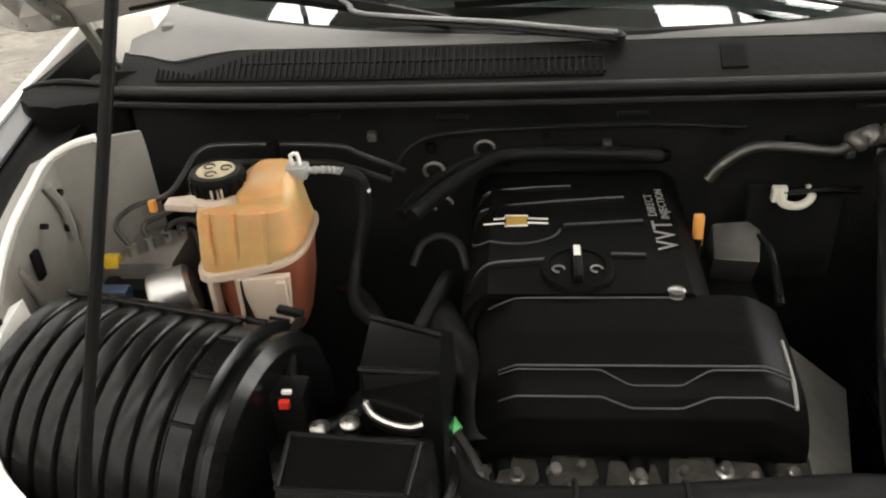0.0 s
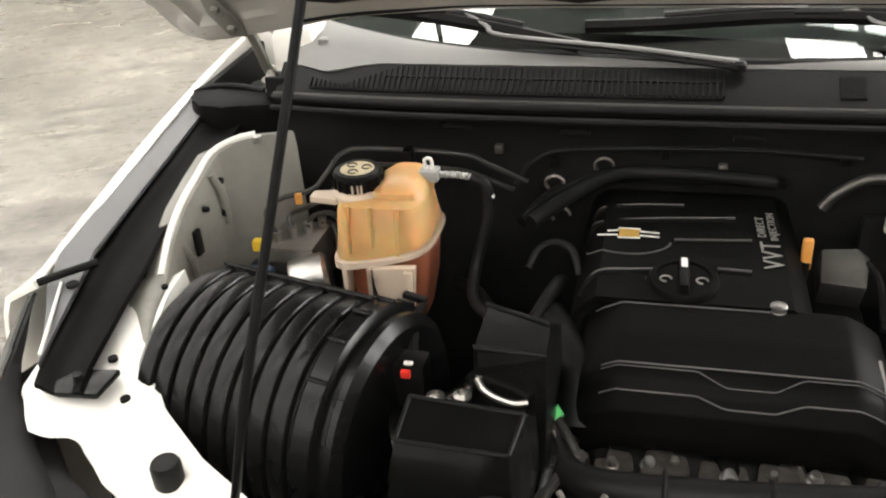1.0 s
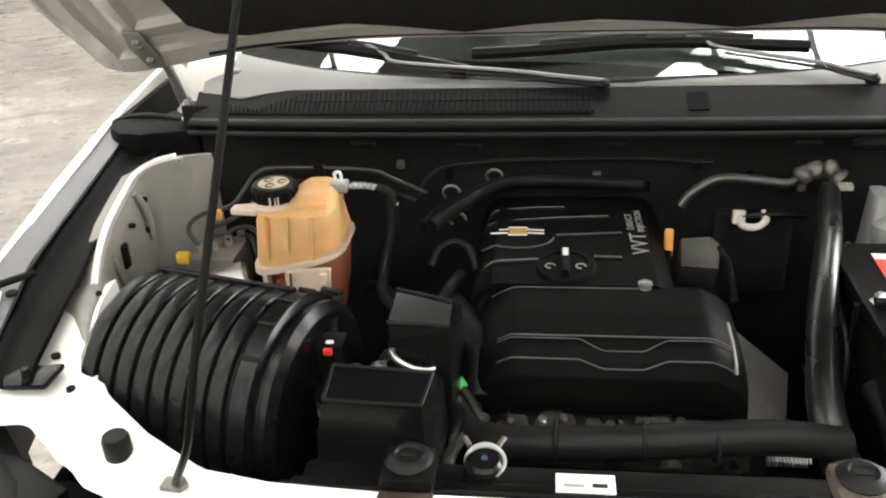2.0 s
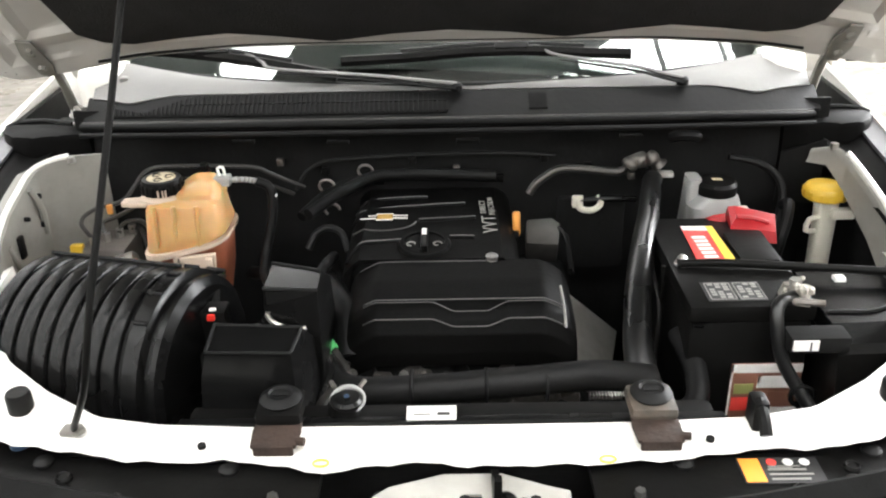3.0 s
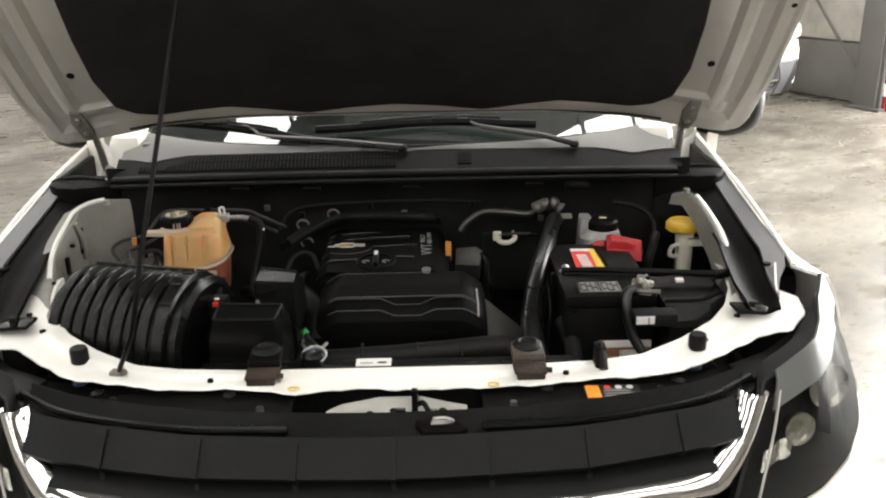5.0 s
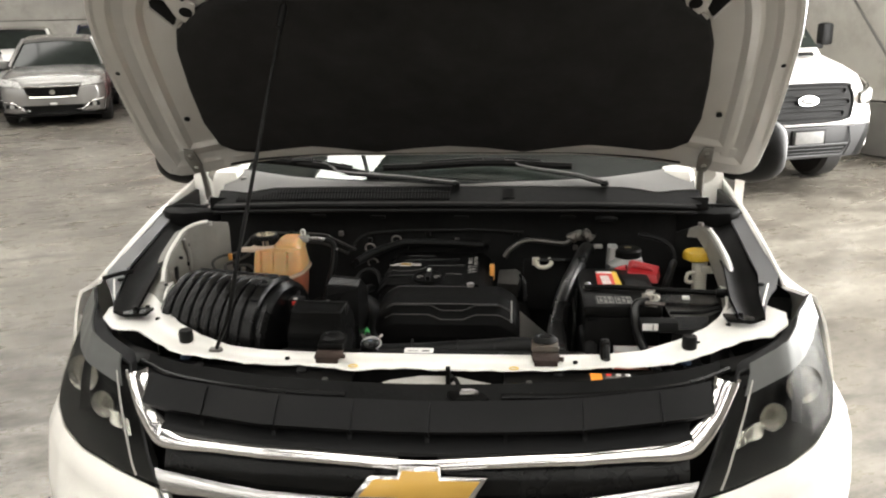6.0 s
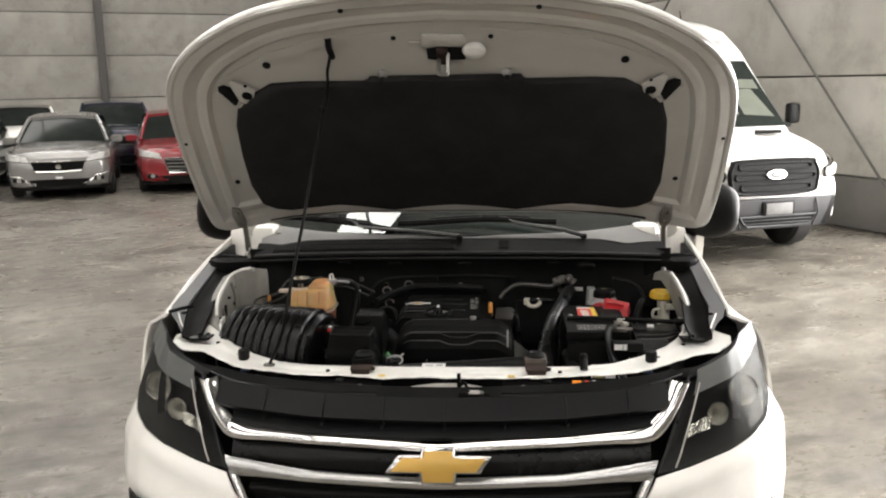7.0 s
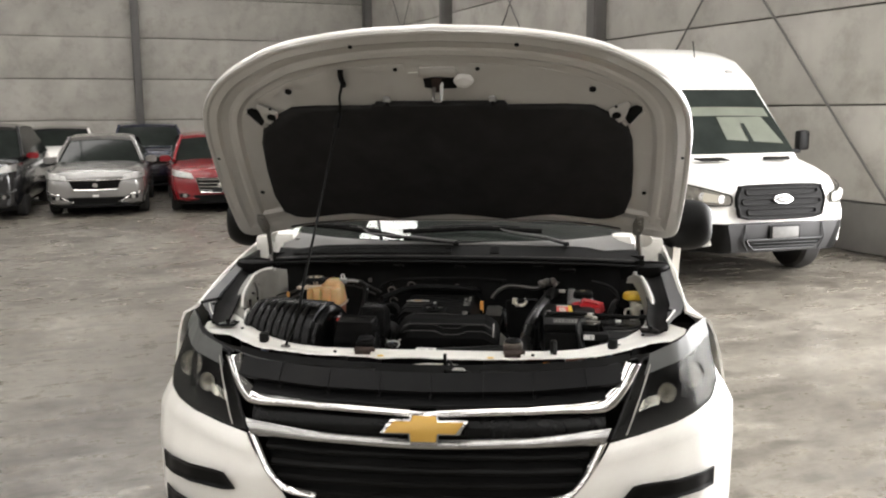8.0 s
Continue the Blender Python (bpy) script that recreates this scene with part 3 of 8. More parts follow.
for s in (-1, 1):
    def fn(u, v, s=s):
        z = lerp(u, [0, 0.5, 0.8, 0.92, 1], [0.862, 0.775, 0.712, 0.695, 0.688])
        x = lerp(u, [0, 0.5, 0.8, 0.92, 1], [0.505, 0.462, 0.415, 0.37, 0.30]) - 0.026 * v * lerp(u, [0, 0.8, 1], [1, 0.8, 0])
        z += 0.022 * v * lerp(u, [0, 0.7, 0.9, 1], [-0.3, 0.3, 1, 1])
        return nose(s * x, z, 0.002 + 0.012 * math.sin(math.pi * v))
    part("chrome_side_trim", sheet(fn, 36, 6, 0.006, flip=s > 0), CHROME, TRUCK, "chrome lower grille surround")
part("lower_grille_back", sheet(lambda u, v: nose((-0.47 + 0.94 * u) * lerp(v, [0, 1], [0.85, 1]), 0.62 + 0.235 * v, -0.05), 20, 8, 0.01), MATT, TRUCK)
for z in (0.815, 0.775, 0.735, 0.695, 0.655):
    part("lower_slat", ribbon([(-0.47 + 0.45 * (0.85 - z), z + 0.014), (0, z + 0.009), (0.47 - 0.45 * (0.85 - z), z + 0.014)], [(-0.47 + 0.45 * (0.85 - z), z - 0.006), (0, z - 0.011), (0.47 - 0.45 * (0.85 - z), z - 0.006)], 0.010, 16, 5, fwd=-0.022, thick=0.008), BLACK, TRUCK)
# upper grille: two shelves with upright ribs
def shelf(z_lo, z_hi, back_lo, back_hi, half):
    def fn(u, v):
        x = -half + 2 * half * u
        k = 0.018 * (x / 0.5) ** 2
        z = z_lo + (z_hi - z_lo) * v + k
        return nose(x, z, -(back_lo + (back_hi - back_lo) * v))
    return sheet(fn, 40, 4, 0.012)


part("upper_slat", shelf(0.994, 1.032, -0.044, -0.020, 0.545), SHELF, TRUCK, "dark grey plastic grille slat")
part("upper_slat", shelf(0.958, 0.976, -0.034, -0.012, 0.500), SHELF, TRUCK, "dark grey plastic grille slat")
part("grille_back", shelf(0.920, 1.035, 0.055, 0.045, 0.58), MATT, TRUCK)
for x in (-0.42, -0.275, -0.13, 0.015, 0.16, 0.305, 0.45):
    k = 0.018 * (x / 0.5) ** 2
    part("grille_rib", sheet(lambda u, v: nose(x - 0.0035 + 0.007 * u, 0.996 + k + 0.036 * v, 0.050 - 0.022 * v), 2, 3, 0.02), SHELF, TRUCK)
    if abs(x) < 0.43:
        part("grille_rib", sheet(lambda u, v: nose(x - 0.0035 + 0.007 * u, 0.958 + k + 0.036 * v, 0.022), 2, 3, 0.02), SHELF, TRUCK)


def bowtie(scale):
    """The cross-shaped plain badge outline."""
    pts = [(-0.122, -0.014), (-0.092, 0.026), (-0.040, 0.026), (-0.036, 0.046), (0.036, 0.046), (0.040, 0.026), (0.122, 0.026), (0.096, -0.014), (0.042, -0.014), (0.038, -0.042), (-0.038, -0.042), (-0.042, -0.014)]
    return [(x * scale[0], y * scale[1]) for x, y in pts]


face = pose(0.006, 0, 0.890, 70, 0, 0)
BADGE = part("badge", prism(bowtie((1, 1)), 0.02, 0.050, 0.003, m=face @ pose(0, 0, 0)), CHROME, TRUCK, "chrome-edged gold cross-shaped badge")
part("badge_face", prism(bowtie((0.90, 0.80)), 0.045, 0.0535, 0.002, m=face), GOLD, BADGE)


# headlamps
def lamp_point(s, u, v, d):
    x_in, x_out = lerp(v, [0, 0.5, 1], [0.515, 0.562, 0.612]), lerp(v, [0, 0.5, 1], [0.888, 0.905, 0.900])
    w = u ** 0.9
    x = x_in + (x_out - x_in) * w
    z0 = lerp(u, [0, 0.5, 0.85, 1], [0.860, 0.890, 0.908, 0.938])
    z1 = lerp(u, [0, 0.3, 0.7, 1], [1.048, 1.072, 1.088, 1.09])
    z = z0 + (z1 - z0) * v
    p = nose(x, z, d)
    tuck = min(0.046, 0.29 * max(0.0, z - 0.84) * min(1.0, max(0.0, (x - 0.72) / 0.2)))
    return Vector((s * (p.x - tuck), p.y + 0.25 * max(0.0, x - 0.735) * v ** 4, p.z))


def headlamp(s):
    def lens(u, v):
        edge = min(1, 8 * min(u, 1 - u, v, 1 - v))
        return lamp_point(s, u, v, -0.004 + 0.010 * edge ** 0.5)

    def bowl(u, v):
        edge = min(1, 5 * min(u, 1 - u, v, 1 - v))
        p = lamp_point(s, u, v, -0.010 - 0.110 * edge ** 0.5 * lerp(u, [0.5, 0.75, 0.95], [1, 0.5, 0.15]))
        return p

    housing = part("headlamp", sheet(bowl, 24, 16, 0.004, flip=s < 0), LAMPIN, TRUCK, "clear-lensed headlamp with dark grey bezel")
    glass = part("lens", sheet(lens, 28, 18, 0.003, flip=s < 0), LENS, housing, "clear curved lamp lens")
    glass.visible_shadow = False
    part("lamp_top_rim", sheet(lambda u, v: lamp_point(s, 0.05 + 0.95 * u, 0.77 + 0.05 * (1 - u) + 0.25 * v, 0.0075), 36, 8, 0.004, flip=s < 0), LAMPTOP, housing, "milky grey upper rim of the lamp")
    part("lamp_seam", tube([lamp_point(s, 0.075, 0.06 + 0.86 * k / 10, 0.006) for k in range(11)], 0.0022, 6, 1), ZINCP, housing)
    for u, v, r in ((0.60, 0.43, 0.036), (0.34, 0.34, 0.026)):
        c = lamp_point(s, u, v, -0.090)
        ax = Vector((s * 0.25, -1, 0.1)).normalized()
        part("reflector", lathe([(r * 0.3, -0.004), (r * 0.7, 0.004), (r, 0.022), (r * 1.12, 0.03), (r * 1.12, 0.026), (r * 1.02, 0.018)], 24, m=Matrix.Translation(c) @ ax.to_track_quat("Z", "Y").to_matrix().to_4x4()), LAMPGLINT, housing)
        b = bmesh.new()
        bmesh.ops.create_uvsphere(b, u_segments=16, v_segments=10, radius=r * 0.55)
        b.transform(Matrix.Translation(c + ax * 0.012))
        part("bulb_lens", b, LENS, housing)
    part("reflector", sheet(lambda u, v: lamp_point(s, 0.14 + 0.16 * u, 0.24 + 0.14 * v, -0.050 + 0.003 * math.sin(9 * u)), 14, 4, 0.004, flip=s < 0), LAMPGLINT, housing)
    part("bezel_fin", sheet(lambda u, v: lamp_point(s, 0.08 + 0.84 * u, 0.78 + 0.06 * v - 0.25 * u * (1 - u), -0.035 + 0.02 * v), 18, 3, 0.004, flip=s < 0), LAMPIN, housing)
    part("bezel_fin", sheet(lambda u, v: lamp_point(s, 0.52 + 0.05 * u, 0.2 + 0.6 * v, -0.06 + 0.03 * u), 3, 10, 0.004, flip=s < 0), LAMPIN, housing)
    return housing


mirror_x(headlamp)


# fenders
def side_x(s, x, y):
    """x on one side; the passenger-side edge runs a little closer in."""
    return -x if s < 0 else x - lerp(y, [0.38, 0.5, 0.7, 1.1], [0.022, 0.042, 0.05, 0.06])


def fender(s):
    def fn(u, v):
        y = 0.545 + 0.915 * u
        top_x = abs(side_x(s, lerp(y, [0.44, 0.6, 1.1, 1.5], [0.828, 0.852, 0.893, 0.915]), y))
        top_z = lerp(y, [0.44, 0.6, 1.1, 1.5], [1.095, 1.115, 1.165, 1.195])
        bulge = 0.05 * math.exp(-(((y - 0.85) / 0.35) ** 2))
        t = v
        x = top_x + (lerp(y, [0.545, 0.75], [0.942, 0.922]) + 0.7 * bulge - top_x) * t ** lerp(y, [0.545, 0.65, 0.82], [0.28, 0.62, 1.25])
        low = 0.50
        r = 0.43
        dy = y - 0.87
        arch = 0.33 + math.sqrt(max(0, r * r - dy * dy)) if abs(dy) < r else 0.42
        low = max(low, arch) if abs(dy) < r else 0.45
        z = top_z - (top_z - low) * t
        return (s * x, y, z)
    f = part("fender", sheet(fn, 40, 20, 0.008, flip=s > 0), WHITE, TRUCK)
    # rolled top edge beside the hood gap
    part("fender_lip", tube([(side_x(s, x, y), y, z) for x, y, z in ((0.842, 0.55, 1.105), (0.852, 0.62, 1.113), (0.877, 0.88, 1.142), (0.894, 1.12, 1.164), (0.905, 1.42, 1.188))], 0.006, 8, 4), WHITE, f)
    return f


mirror_x(fender)


# radiator support beam and white inner panels
ST = [  # rear x, y; front x, y; z
    (0.0, 0.280, 0.0, 0.210, 1.038), (0.10, 0.280, 0.10, 0.212, 1.038), (0.24, 0.281, 0.24, 0.217, 1.038), (0.36, 0.286, 0.36, 0.224, 1.040),
    (0.44, 0.298, 0.43, 0.226, 1.044), (0.52, 0.345, 0.525, 0.243, 1.050), (0.592, 0.402, 0.595, 0.282, 1.058), (0.634, 0.456, 0.655, 0.326, 1.066),
    (0.668, 0.520, 0.718, 0.334, 1.071), (0.690, 0.595, 0.768, 0.392, 1.073), (0.700, 0.66, 0.785, 0.47, 1.072)]


def beam_top(bm):
    rows = [tuple(-c if i in (0, 2) else c for i, c in enumerate(r)) for r in ST[::-1]] + ST[1:]
    n = len(rows)

    def fn(u, v):
        f = u * (n - 1)
        i = min(int(f), n - 2)
        r = [a + (b - a) * (f - i) for a, b in zip(rows[i], rows[i + 1])]
        wave = 0.010 * math.exp(-(((abs(r[2]) - 0.155) / 0.05) ** 2)) + 0.004 * math.sin(r[2] * 31) + 0.0022 * math.sin(r[2] * 79 + 1.0) + 0.0016 * math.sin(r[2] * 143)
        lip = 0.028
        if v < 0.2:
            k = 1 - v / 0.2
            return (r[0], r[1] + 0.004 * k, r[4] - lip * k)
        if v > 0.8:
            k = (v - 0.8) / 0.2
            return (r[2], r[3] - wave + 0.009 - 0.002 * k, r[4] - 0.006 - lip * 0.12 * k)
        k = (v - 0.2) / 0.6
        step = 0.006 * (1 / (1 + math.exp(-(k - 0.45) * 30)))
        if r[0] > 0.6:
            r[0] -= lerp(r[1], [0.45, 0.66], [0.0, 0.024])
        return (r[0] + (r[2] - r[0]) * k, r[1] + (r[3] - wave + 0.009 - r[1]) * k, r[4] - step)

    return sheet(fn, 132, 20, bm=bm)


BEAM = part("radiator_support", beam_top(None), WHITE_IN, TRUCK, "white painted radiator support beam", 50)


def disc(c, r, h=0.003, nrm=(0, 0, 1), seg=14):
    n = Vector(nrm).normalized()
    return cyl(Vector(c) - n * h, Vector(c) + n * h, r, seg=seg)


for s in (-1, 1):
    for x, y, z, r in ((0.685, 0.457, 1.0745, 0.008), (0.640, 0.404, 1.064, 0.008), (0.560, 0.334, 1.0505, 0.009), (0.30, 0.248, 1.037, 0.007), (0.695, 0.600, 1.082, 0.006)):
        part("beam_hole", disc((s * x, y, z), r * 0.72, 0.0022), MATT, BEAM)
    # rubber hood stop
    part("hood_stop", lathe([(0.0135, -0.006), (0.0155, 0.0), (0.0155, 0.022), (0.0135, 0.0265)], 20, m=Matrix.Translation((s * 0.540, 0.312, 1.047))), RUBBER, TRUCK, "black rubber hood stop")
    # inner fender wall: hangs from the beam's rear edge, then rises to the cowl
    wall_x = [0.545, 0.600, 0.640, 0.668, 0.690, 0.704, 0.714, 0.716, 0.714, 0.712, 0.690, 0.662, 0.640]
    wall_y = [0.352, 0.400, 0.456, 0.502, 0.560, 0.625, 0.680, 0.740, 0.800, 0.848, 0.872, 0.888, 0.935]
    wall_z = [1.046, 1.054, 1.062, 1.070, 1.074, 1.080, 1.099, 1.122, 1.140, 1.152, 1.160, 1.166, 1.160]
    drop = [0.03, 0.03, 0.035, 0.04, 0.05, 0.10, 0.15, 0.145, 0.125, 0.10, 0.10, 0.09, 0.07]
    if s > 0:
        wall_x[3:10] = [0.663, 0.678, 0.692, 0.700, 0.699, 0.694, 0.690]
        wall_x[-3:], wall_y[-3:], wall_z[-3:] = [0.682, 0.672, 0.652], [0.862, 0.880, 0.92], [1.162, 1.168, 1.150]
        drop[5:] = [0.07, 0.075, 0.065, 0.055, 0.045, 0.04, 0.03, 0.02]
    else:
        wall_x[5:12] = [0.708, 0.724, 0.732, 0.733, 0.728, 0.700, 0.672]
        wall_z[9:12] = [1.158, 1.170, 1.173]
        drop[5:] = [0.12, 0.20, 0.25, 0.27, 0.27, 0.26, 0.25, 0.22]
    STEPS = [k / 12 for k in range(13)]
    def rail(u, v, s=s):
        x, y, zt, d = (lerp(u, STEPS, q) for q in (wall_x, wall_y, wall_z, drop))
        ledge = (0.044 if u < 0.4 else 0.030 if s < 0 else 0.018) * min(1, max(0, (u - 0.22) * 7)) * (1 - 0.75 * min(1, max(0, (u - 0.76) * 8)))
        if v < 0.6:
            k = v / 0.6
            flare = 0.010 * (1 - k) ** 2 * (1 if u < 0.4 else 0.4)
            return (s * (x - 0.006 - flare), y - 0.002, zt - d * (1 - k) - 0.003)
        if v < 0.7:
            return (s * (x - 0.003), y, zt)
        k = (v - 0.7) / 0.3
        return (s * (x + ledge * k), y, zt + 0.002 - 0.012 * max(0, k - 0.55) * (ledge > 0))
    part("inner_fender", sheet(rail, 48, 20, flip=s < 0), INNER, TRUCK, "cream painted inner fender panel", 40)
    # lit top bevel of the panel, laid on in the lighter paint
    part("panel_edge", tube([(s * (x + 0.006), y, z + 0.001) for x, y, z in list(zip(wall_x, wall_y, wall_z))[6 if s > 0 else 5:12 if s < 0 else 11]], 0.0055, 8, 3), WHITE_IN, TRUCK, "white upper edge of the inner panel")
    for py, pz in ((0.700, 1.085), (0.815, 1.140)) if s < 0 else ():
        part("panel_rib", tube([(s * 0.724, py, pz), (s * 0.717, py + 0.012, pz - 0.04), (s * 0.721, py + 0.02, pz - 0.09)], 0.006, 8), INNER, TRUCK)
    for py, pz, r in ((0.640, 1.050, 0.004), (0.780, 1.10, 0.004), (0.835, 1.120, 0.005), (0.83, 1.07, 0.007)) if s < 0 else ():
        part("panel_hole", disc((s * 0.724, py, pz), r, 0.006, (1, 0, 0), 10), MATT, TRUCK)
    part("panel_bolt", cyl((s * 0.668, 0.872, 1.168), (s * 0.668, 0.872, 1.178), 0.008, 0.007, 8), STEEL, TRUCK)
    if s < 0:
        part("panel_slot", box((s * 0.725 - 0.005, 0.735, 1.045), (s * 0.725 + 0.005, 0.752, 1.085), 0.003), GREYPL, TRUCK)
    # flange strip along the fender and the black channel beside it
    def strip(u, v, s=s):
        y = 0.41 + 0.71 * u + 0.13 * v * (1 - u) ** 3
        xo = lerp(y, [0.40, 0.62, 1.12], [0.768, 0.850, 0.898])
        xi = lerp(y, [0.40, 0.62, 1.12], [0.742, 0.802, 0.848])
        z = lerp(y, [0.375, 0.62, 1.12], [1.092, 1.116, 1.160])
        return (side_x(s, xi + (xo - xi) * v, y), y, z)
    part("fender_flange", sheet(strip, 20, 4, 0.006, flip=s < 0), FLANGE, TRUCK, "grey fender flange strip")
    part("flange_edge", tube([(side_x(s, x, y), y, z) for x, y, z in ((0.740, 0.412, 1.108), (0.768, 0.47, 1.107), (0.803, 0.548, 1.112))], 0.0022, 6, 2), WHITE_IN, TRUCK)
    part("flange_hole", disc((side_x(s, 0.785, 0.545), 0.545, 1.1125), 0.008, 0.002), MATT, TRUCK)
    def trough(u, v, s=s):
        y = 0.385 + 0.74 * u
        xo = lerp(y, [0.385, 0.42, 0.62, 1.12], [0.735, 0.750, 0.805, 0.850])
        xi = lerp(y, [0.385, 0.413, 0.549, 0.689, 0.90, 1.12], [0.678, 0.688, 0.716, 0.742, 0.755, 0.770])
        z = lerp(y, [0.345, 0.62, 0.70, 1.12], [1.086, 1.100, 1.112, 1.152])
        return (side_x(s, xi + (xo - xi) * v, y), y, z - 0.009 * math.sin(math.pi * min(1, v * 1.15)))
    part("fender_channel", sheet(trough, 20, 8, 0.006, flip=s < 0), COVER, TRUCK, "black plastic channel beside the fender")
    part("channel_foot", prism([(-0.028, -0.016), (0.022, -0.02), (0.034, 0.0), (0.02, 0.022), (-0.03, 0.03)], 0, 0.008, 0.003, m=Matrix.Translation((side_x(s, 0.688, 0.402), 0.402, 1.0745)) @ Matrix.Scale(s, 4, (1, 0, 0))), SATIN, TRUCK)
    part("channel_bolt", cyl((side_x(s, 0.690, 0.402), 0.402, 1.082), (side_x(s, 0.690, 0.402), 0.402, 1.094), 0.007, 0.005, 8), RUBBER, TRUCK)
    # dark plastic block at the cowl corner, with an open hinge well behind it
    def corner(pts):
        return [(abs(side_x(s, x, y)), y) for x, y in pts]
    flip = Matrix.Scale(s, 4, (1, 0, 0))
    part("cowl_corner", prism(corner([(0.690, 1.02), (0.75, 1.010), (0.790, 0.998), (0.835, 1.006), (0.862, 1.032), (0.880, 1.068), (0.868, 1.090), (0.80, 1.092), (0.750, 1.078), (0.690, 1.082)]), 1.05, 1.174, 0.014, m=flip), COVER, TRUCK, "black plastic cowl corner")
    part("cowl_corner_edge", tube([(side_x(s, x, y), y, z) for x, y, z in ((0.745, 1.078, 1.173), (0.80, 1.088, 1.177), (0.85, 1.086, 1.175), (0.872, 1.068, 1.170))], 0.005, 8), GREYPL, TRUCK)
    part("corner_step", prism(corner([(0.70, 1.09), (0.765, 1.088), (0.80, 1.112), (0.80, 1.16), (0.70, 1.16)]), 1.05, 1.165, 0.010, m=flip), BLACK, TRUCK)
    part("hinge_well", prism(corner([(0.69, 1.08), (0.885, 1.08), (0.905, 1.44), (0.69, 1.44)]), 1.05, 1.085, 0.004, m=flip), MATT, TRUCK)
    part("well_side", prism(corner([(0.872, 1.07), (0.886, 1.07), (0.899, 1.42), (0.885, 1.42)]), 1.06, 1.162, 0.003, m=flip), BLACK, TRUCK)
    part("pillar_base", prism(corner([(0.76, 1.405), (0.80, 1.385), (0.905, 1.395), (0.915, 1.50), (0.76, 1.50)]), 0.95, 1.225, 0.022, m=flip), WHITE, TRUCK, "white painted body corner behind the hinge")
    # space under the lamp and fender
    part("fender_liner", box((min(s * 0.752, s * 0.85), 0.62, 0.62), (max(s * 0.752, s * 0.85), 1.4, 1.06), 0.03), MATT, TRUCK)
    part("lamp_mount", prism([(0.60, 0.215), (0.70, 0.255), (0.79, 0.345), (0.825, 0.46), (0.80, 0.56), (0.775, 0.49), (0.735, 0.39), (0.66, 0.315), (0.58, 0.268)], 1.020, 1.036, 0.005, m=Matrix.Scale(s, 4, (1, 0, 0))), BLACK, TRUCK, "black headlamp mounting shelf")

# black deck between the beam and the grille, open at the latch
for s in (-1, 1):
    part("front_deck", prism([(0.155, 0.240), (0.30, 0.240), (0.46, 0.255), (0.60, 0.30), (0.655, 0.28), (0.60, 0.195), (0.52, 0.145), (0.30, 0.092), (0.155, 0.084)], 1.008, 1.018, 0.004, m=Matrix.Scale(s, 4, (1, 0, 0))), BLACK, TRUCK, "black plastic deck over the grille")
    for x, y in ((0.255, 0.146), (0.265, 0.226), (0.49, 0.244), (0.45, 0.190)):
        part("deck_clip", lathe([(0.012, 0), (0.012, 0.004), (0.007, 0.007), (0.004, 0.008)], 14, m=Matrix.Translation((s * x, y, 1.018))), STEEL if x == 0.255 else RUBBER, TRUCK)
    for x, y, r in ((0.334, 0.157, 0.014), (0.386, 0.175, 0.013), (0.218, 0.122, 0.013), (0.455, 0.215, 0.010), (0.568, 0.234, 0.014)):
        part("deck_clip", lathe([(r, 0), (r, 0.003), (r * 0.75, 0.006), (r * 0.55, 0.004), (r * 0.3, 0.004)], 14, m=Matrix.Translation((s * x, y, 1.018))), BLACK, TRUCK)
    part("deck_bolt", cyl((s * 0.205, 0.175, 1.018), (s * 0.205, 0.175, 1.026), 0.007, 0.006, 6), STEEL, TRUCK)
    part("deck_step", prism([(0.40, 0.118), (0.60, 0.190), (0.63, 0.235), (0.60, 0.255), (0.52, 0.205), (0.40, 0.165)], 1.017, 1.026, 0.004, m=Matrix.Scale(s, 4, (1, 0, 0))), BLACK, TRUCK)
    part("deck_ridge", tube([(s * 0.15, 0.105, 1.024), (s * 0.32, 0.115, 1.025), (s * 0.50, 0.158, 1.030), (s * 0.60, 0.215, 1.040)], 0.007, 8), SATIN, TRUCK)
part("front_cavity", box((-0.16, 0.13, 0.80), (0.16, 0.27, 0.84), 0.01), MATT, TRUCK)
part("front_wall", box((-0.62, 0.262, 0.55), (0.62, 0.275, 1.012), 0.003), MATT, TRUCK)
# latch plate, with cut-outs
LATCH = part("latch_plate", prism([(-0.125, -0.035), (-0.125, -0.005), (-0.100, 0.012), (-0.03, 0.030), (0.045, 0.030), (0.10, 0.012), (0.130, 0.004), (0.130, -0.035), (0.095, -0.038), (0.07, -0.012), (0.045, -0.012), (0.04, -0.035), (0.022, -0.035), (0.018, 0.0), (-0.002, 0.0), (-0.01, -0.035), (-0.035, -0.035), (-0.05, -0.01), (-0.08, -0.012), (-0.09, -0.038)], 0.0, 0.006, 0.0015, m=pose(0.013, 0.188, 1.006, 8, 0, 0) @ Matrix.Diagonal((0.90, 1.02, 1, 1))), ZINCP, TRUCK, "dull grey latch mounting plate with cut-outs")
part("latch_bar", loft([[(x, y, z) for y, z in ((0.148, 0.975), (0.222, 0.985), (0.222, 1.018), (0.172, 1.034), (0.160, 1.062), (0.152, 1.060), (0.148, 1.02))] for x in (0.041, 0.0445, 0.050)]), BLACK, LATCH)
part("latch_lever", prism([(0.046, 0.118), (0.060, 0.092), (0.110, 0.088), (0.128, 0.100), (0.112, 0.124), (0.080, 0.136), (0.052, 0.140)], 1.014, 1.024, 0.003), BLACK, LATCH, "black release lever")
part("lever_pad", tube([(0.072, 0.112, 1.027), (0.092, 0.108, 1.029), (0.104, 0.116, 1.027), (0.092, 0.126, 1.026), (0.074, 0.122, 1.027)], 0.004, 8, 4), STEEL, LATCH)
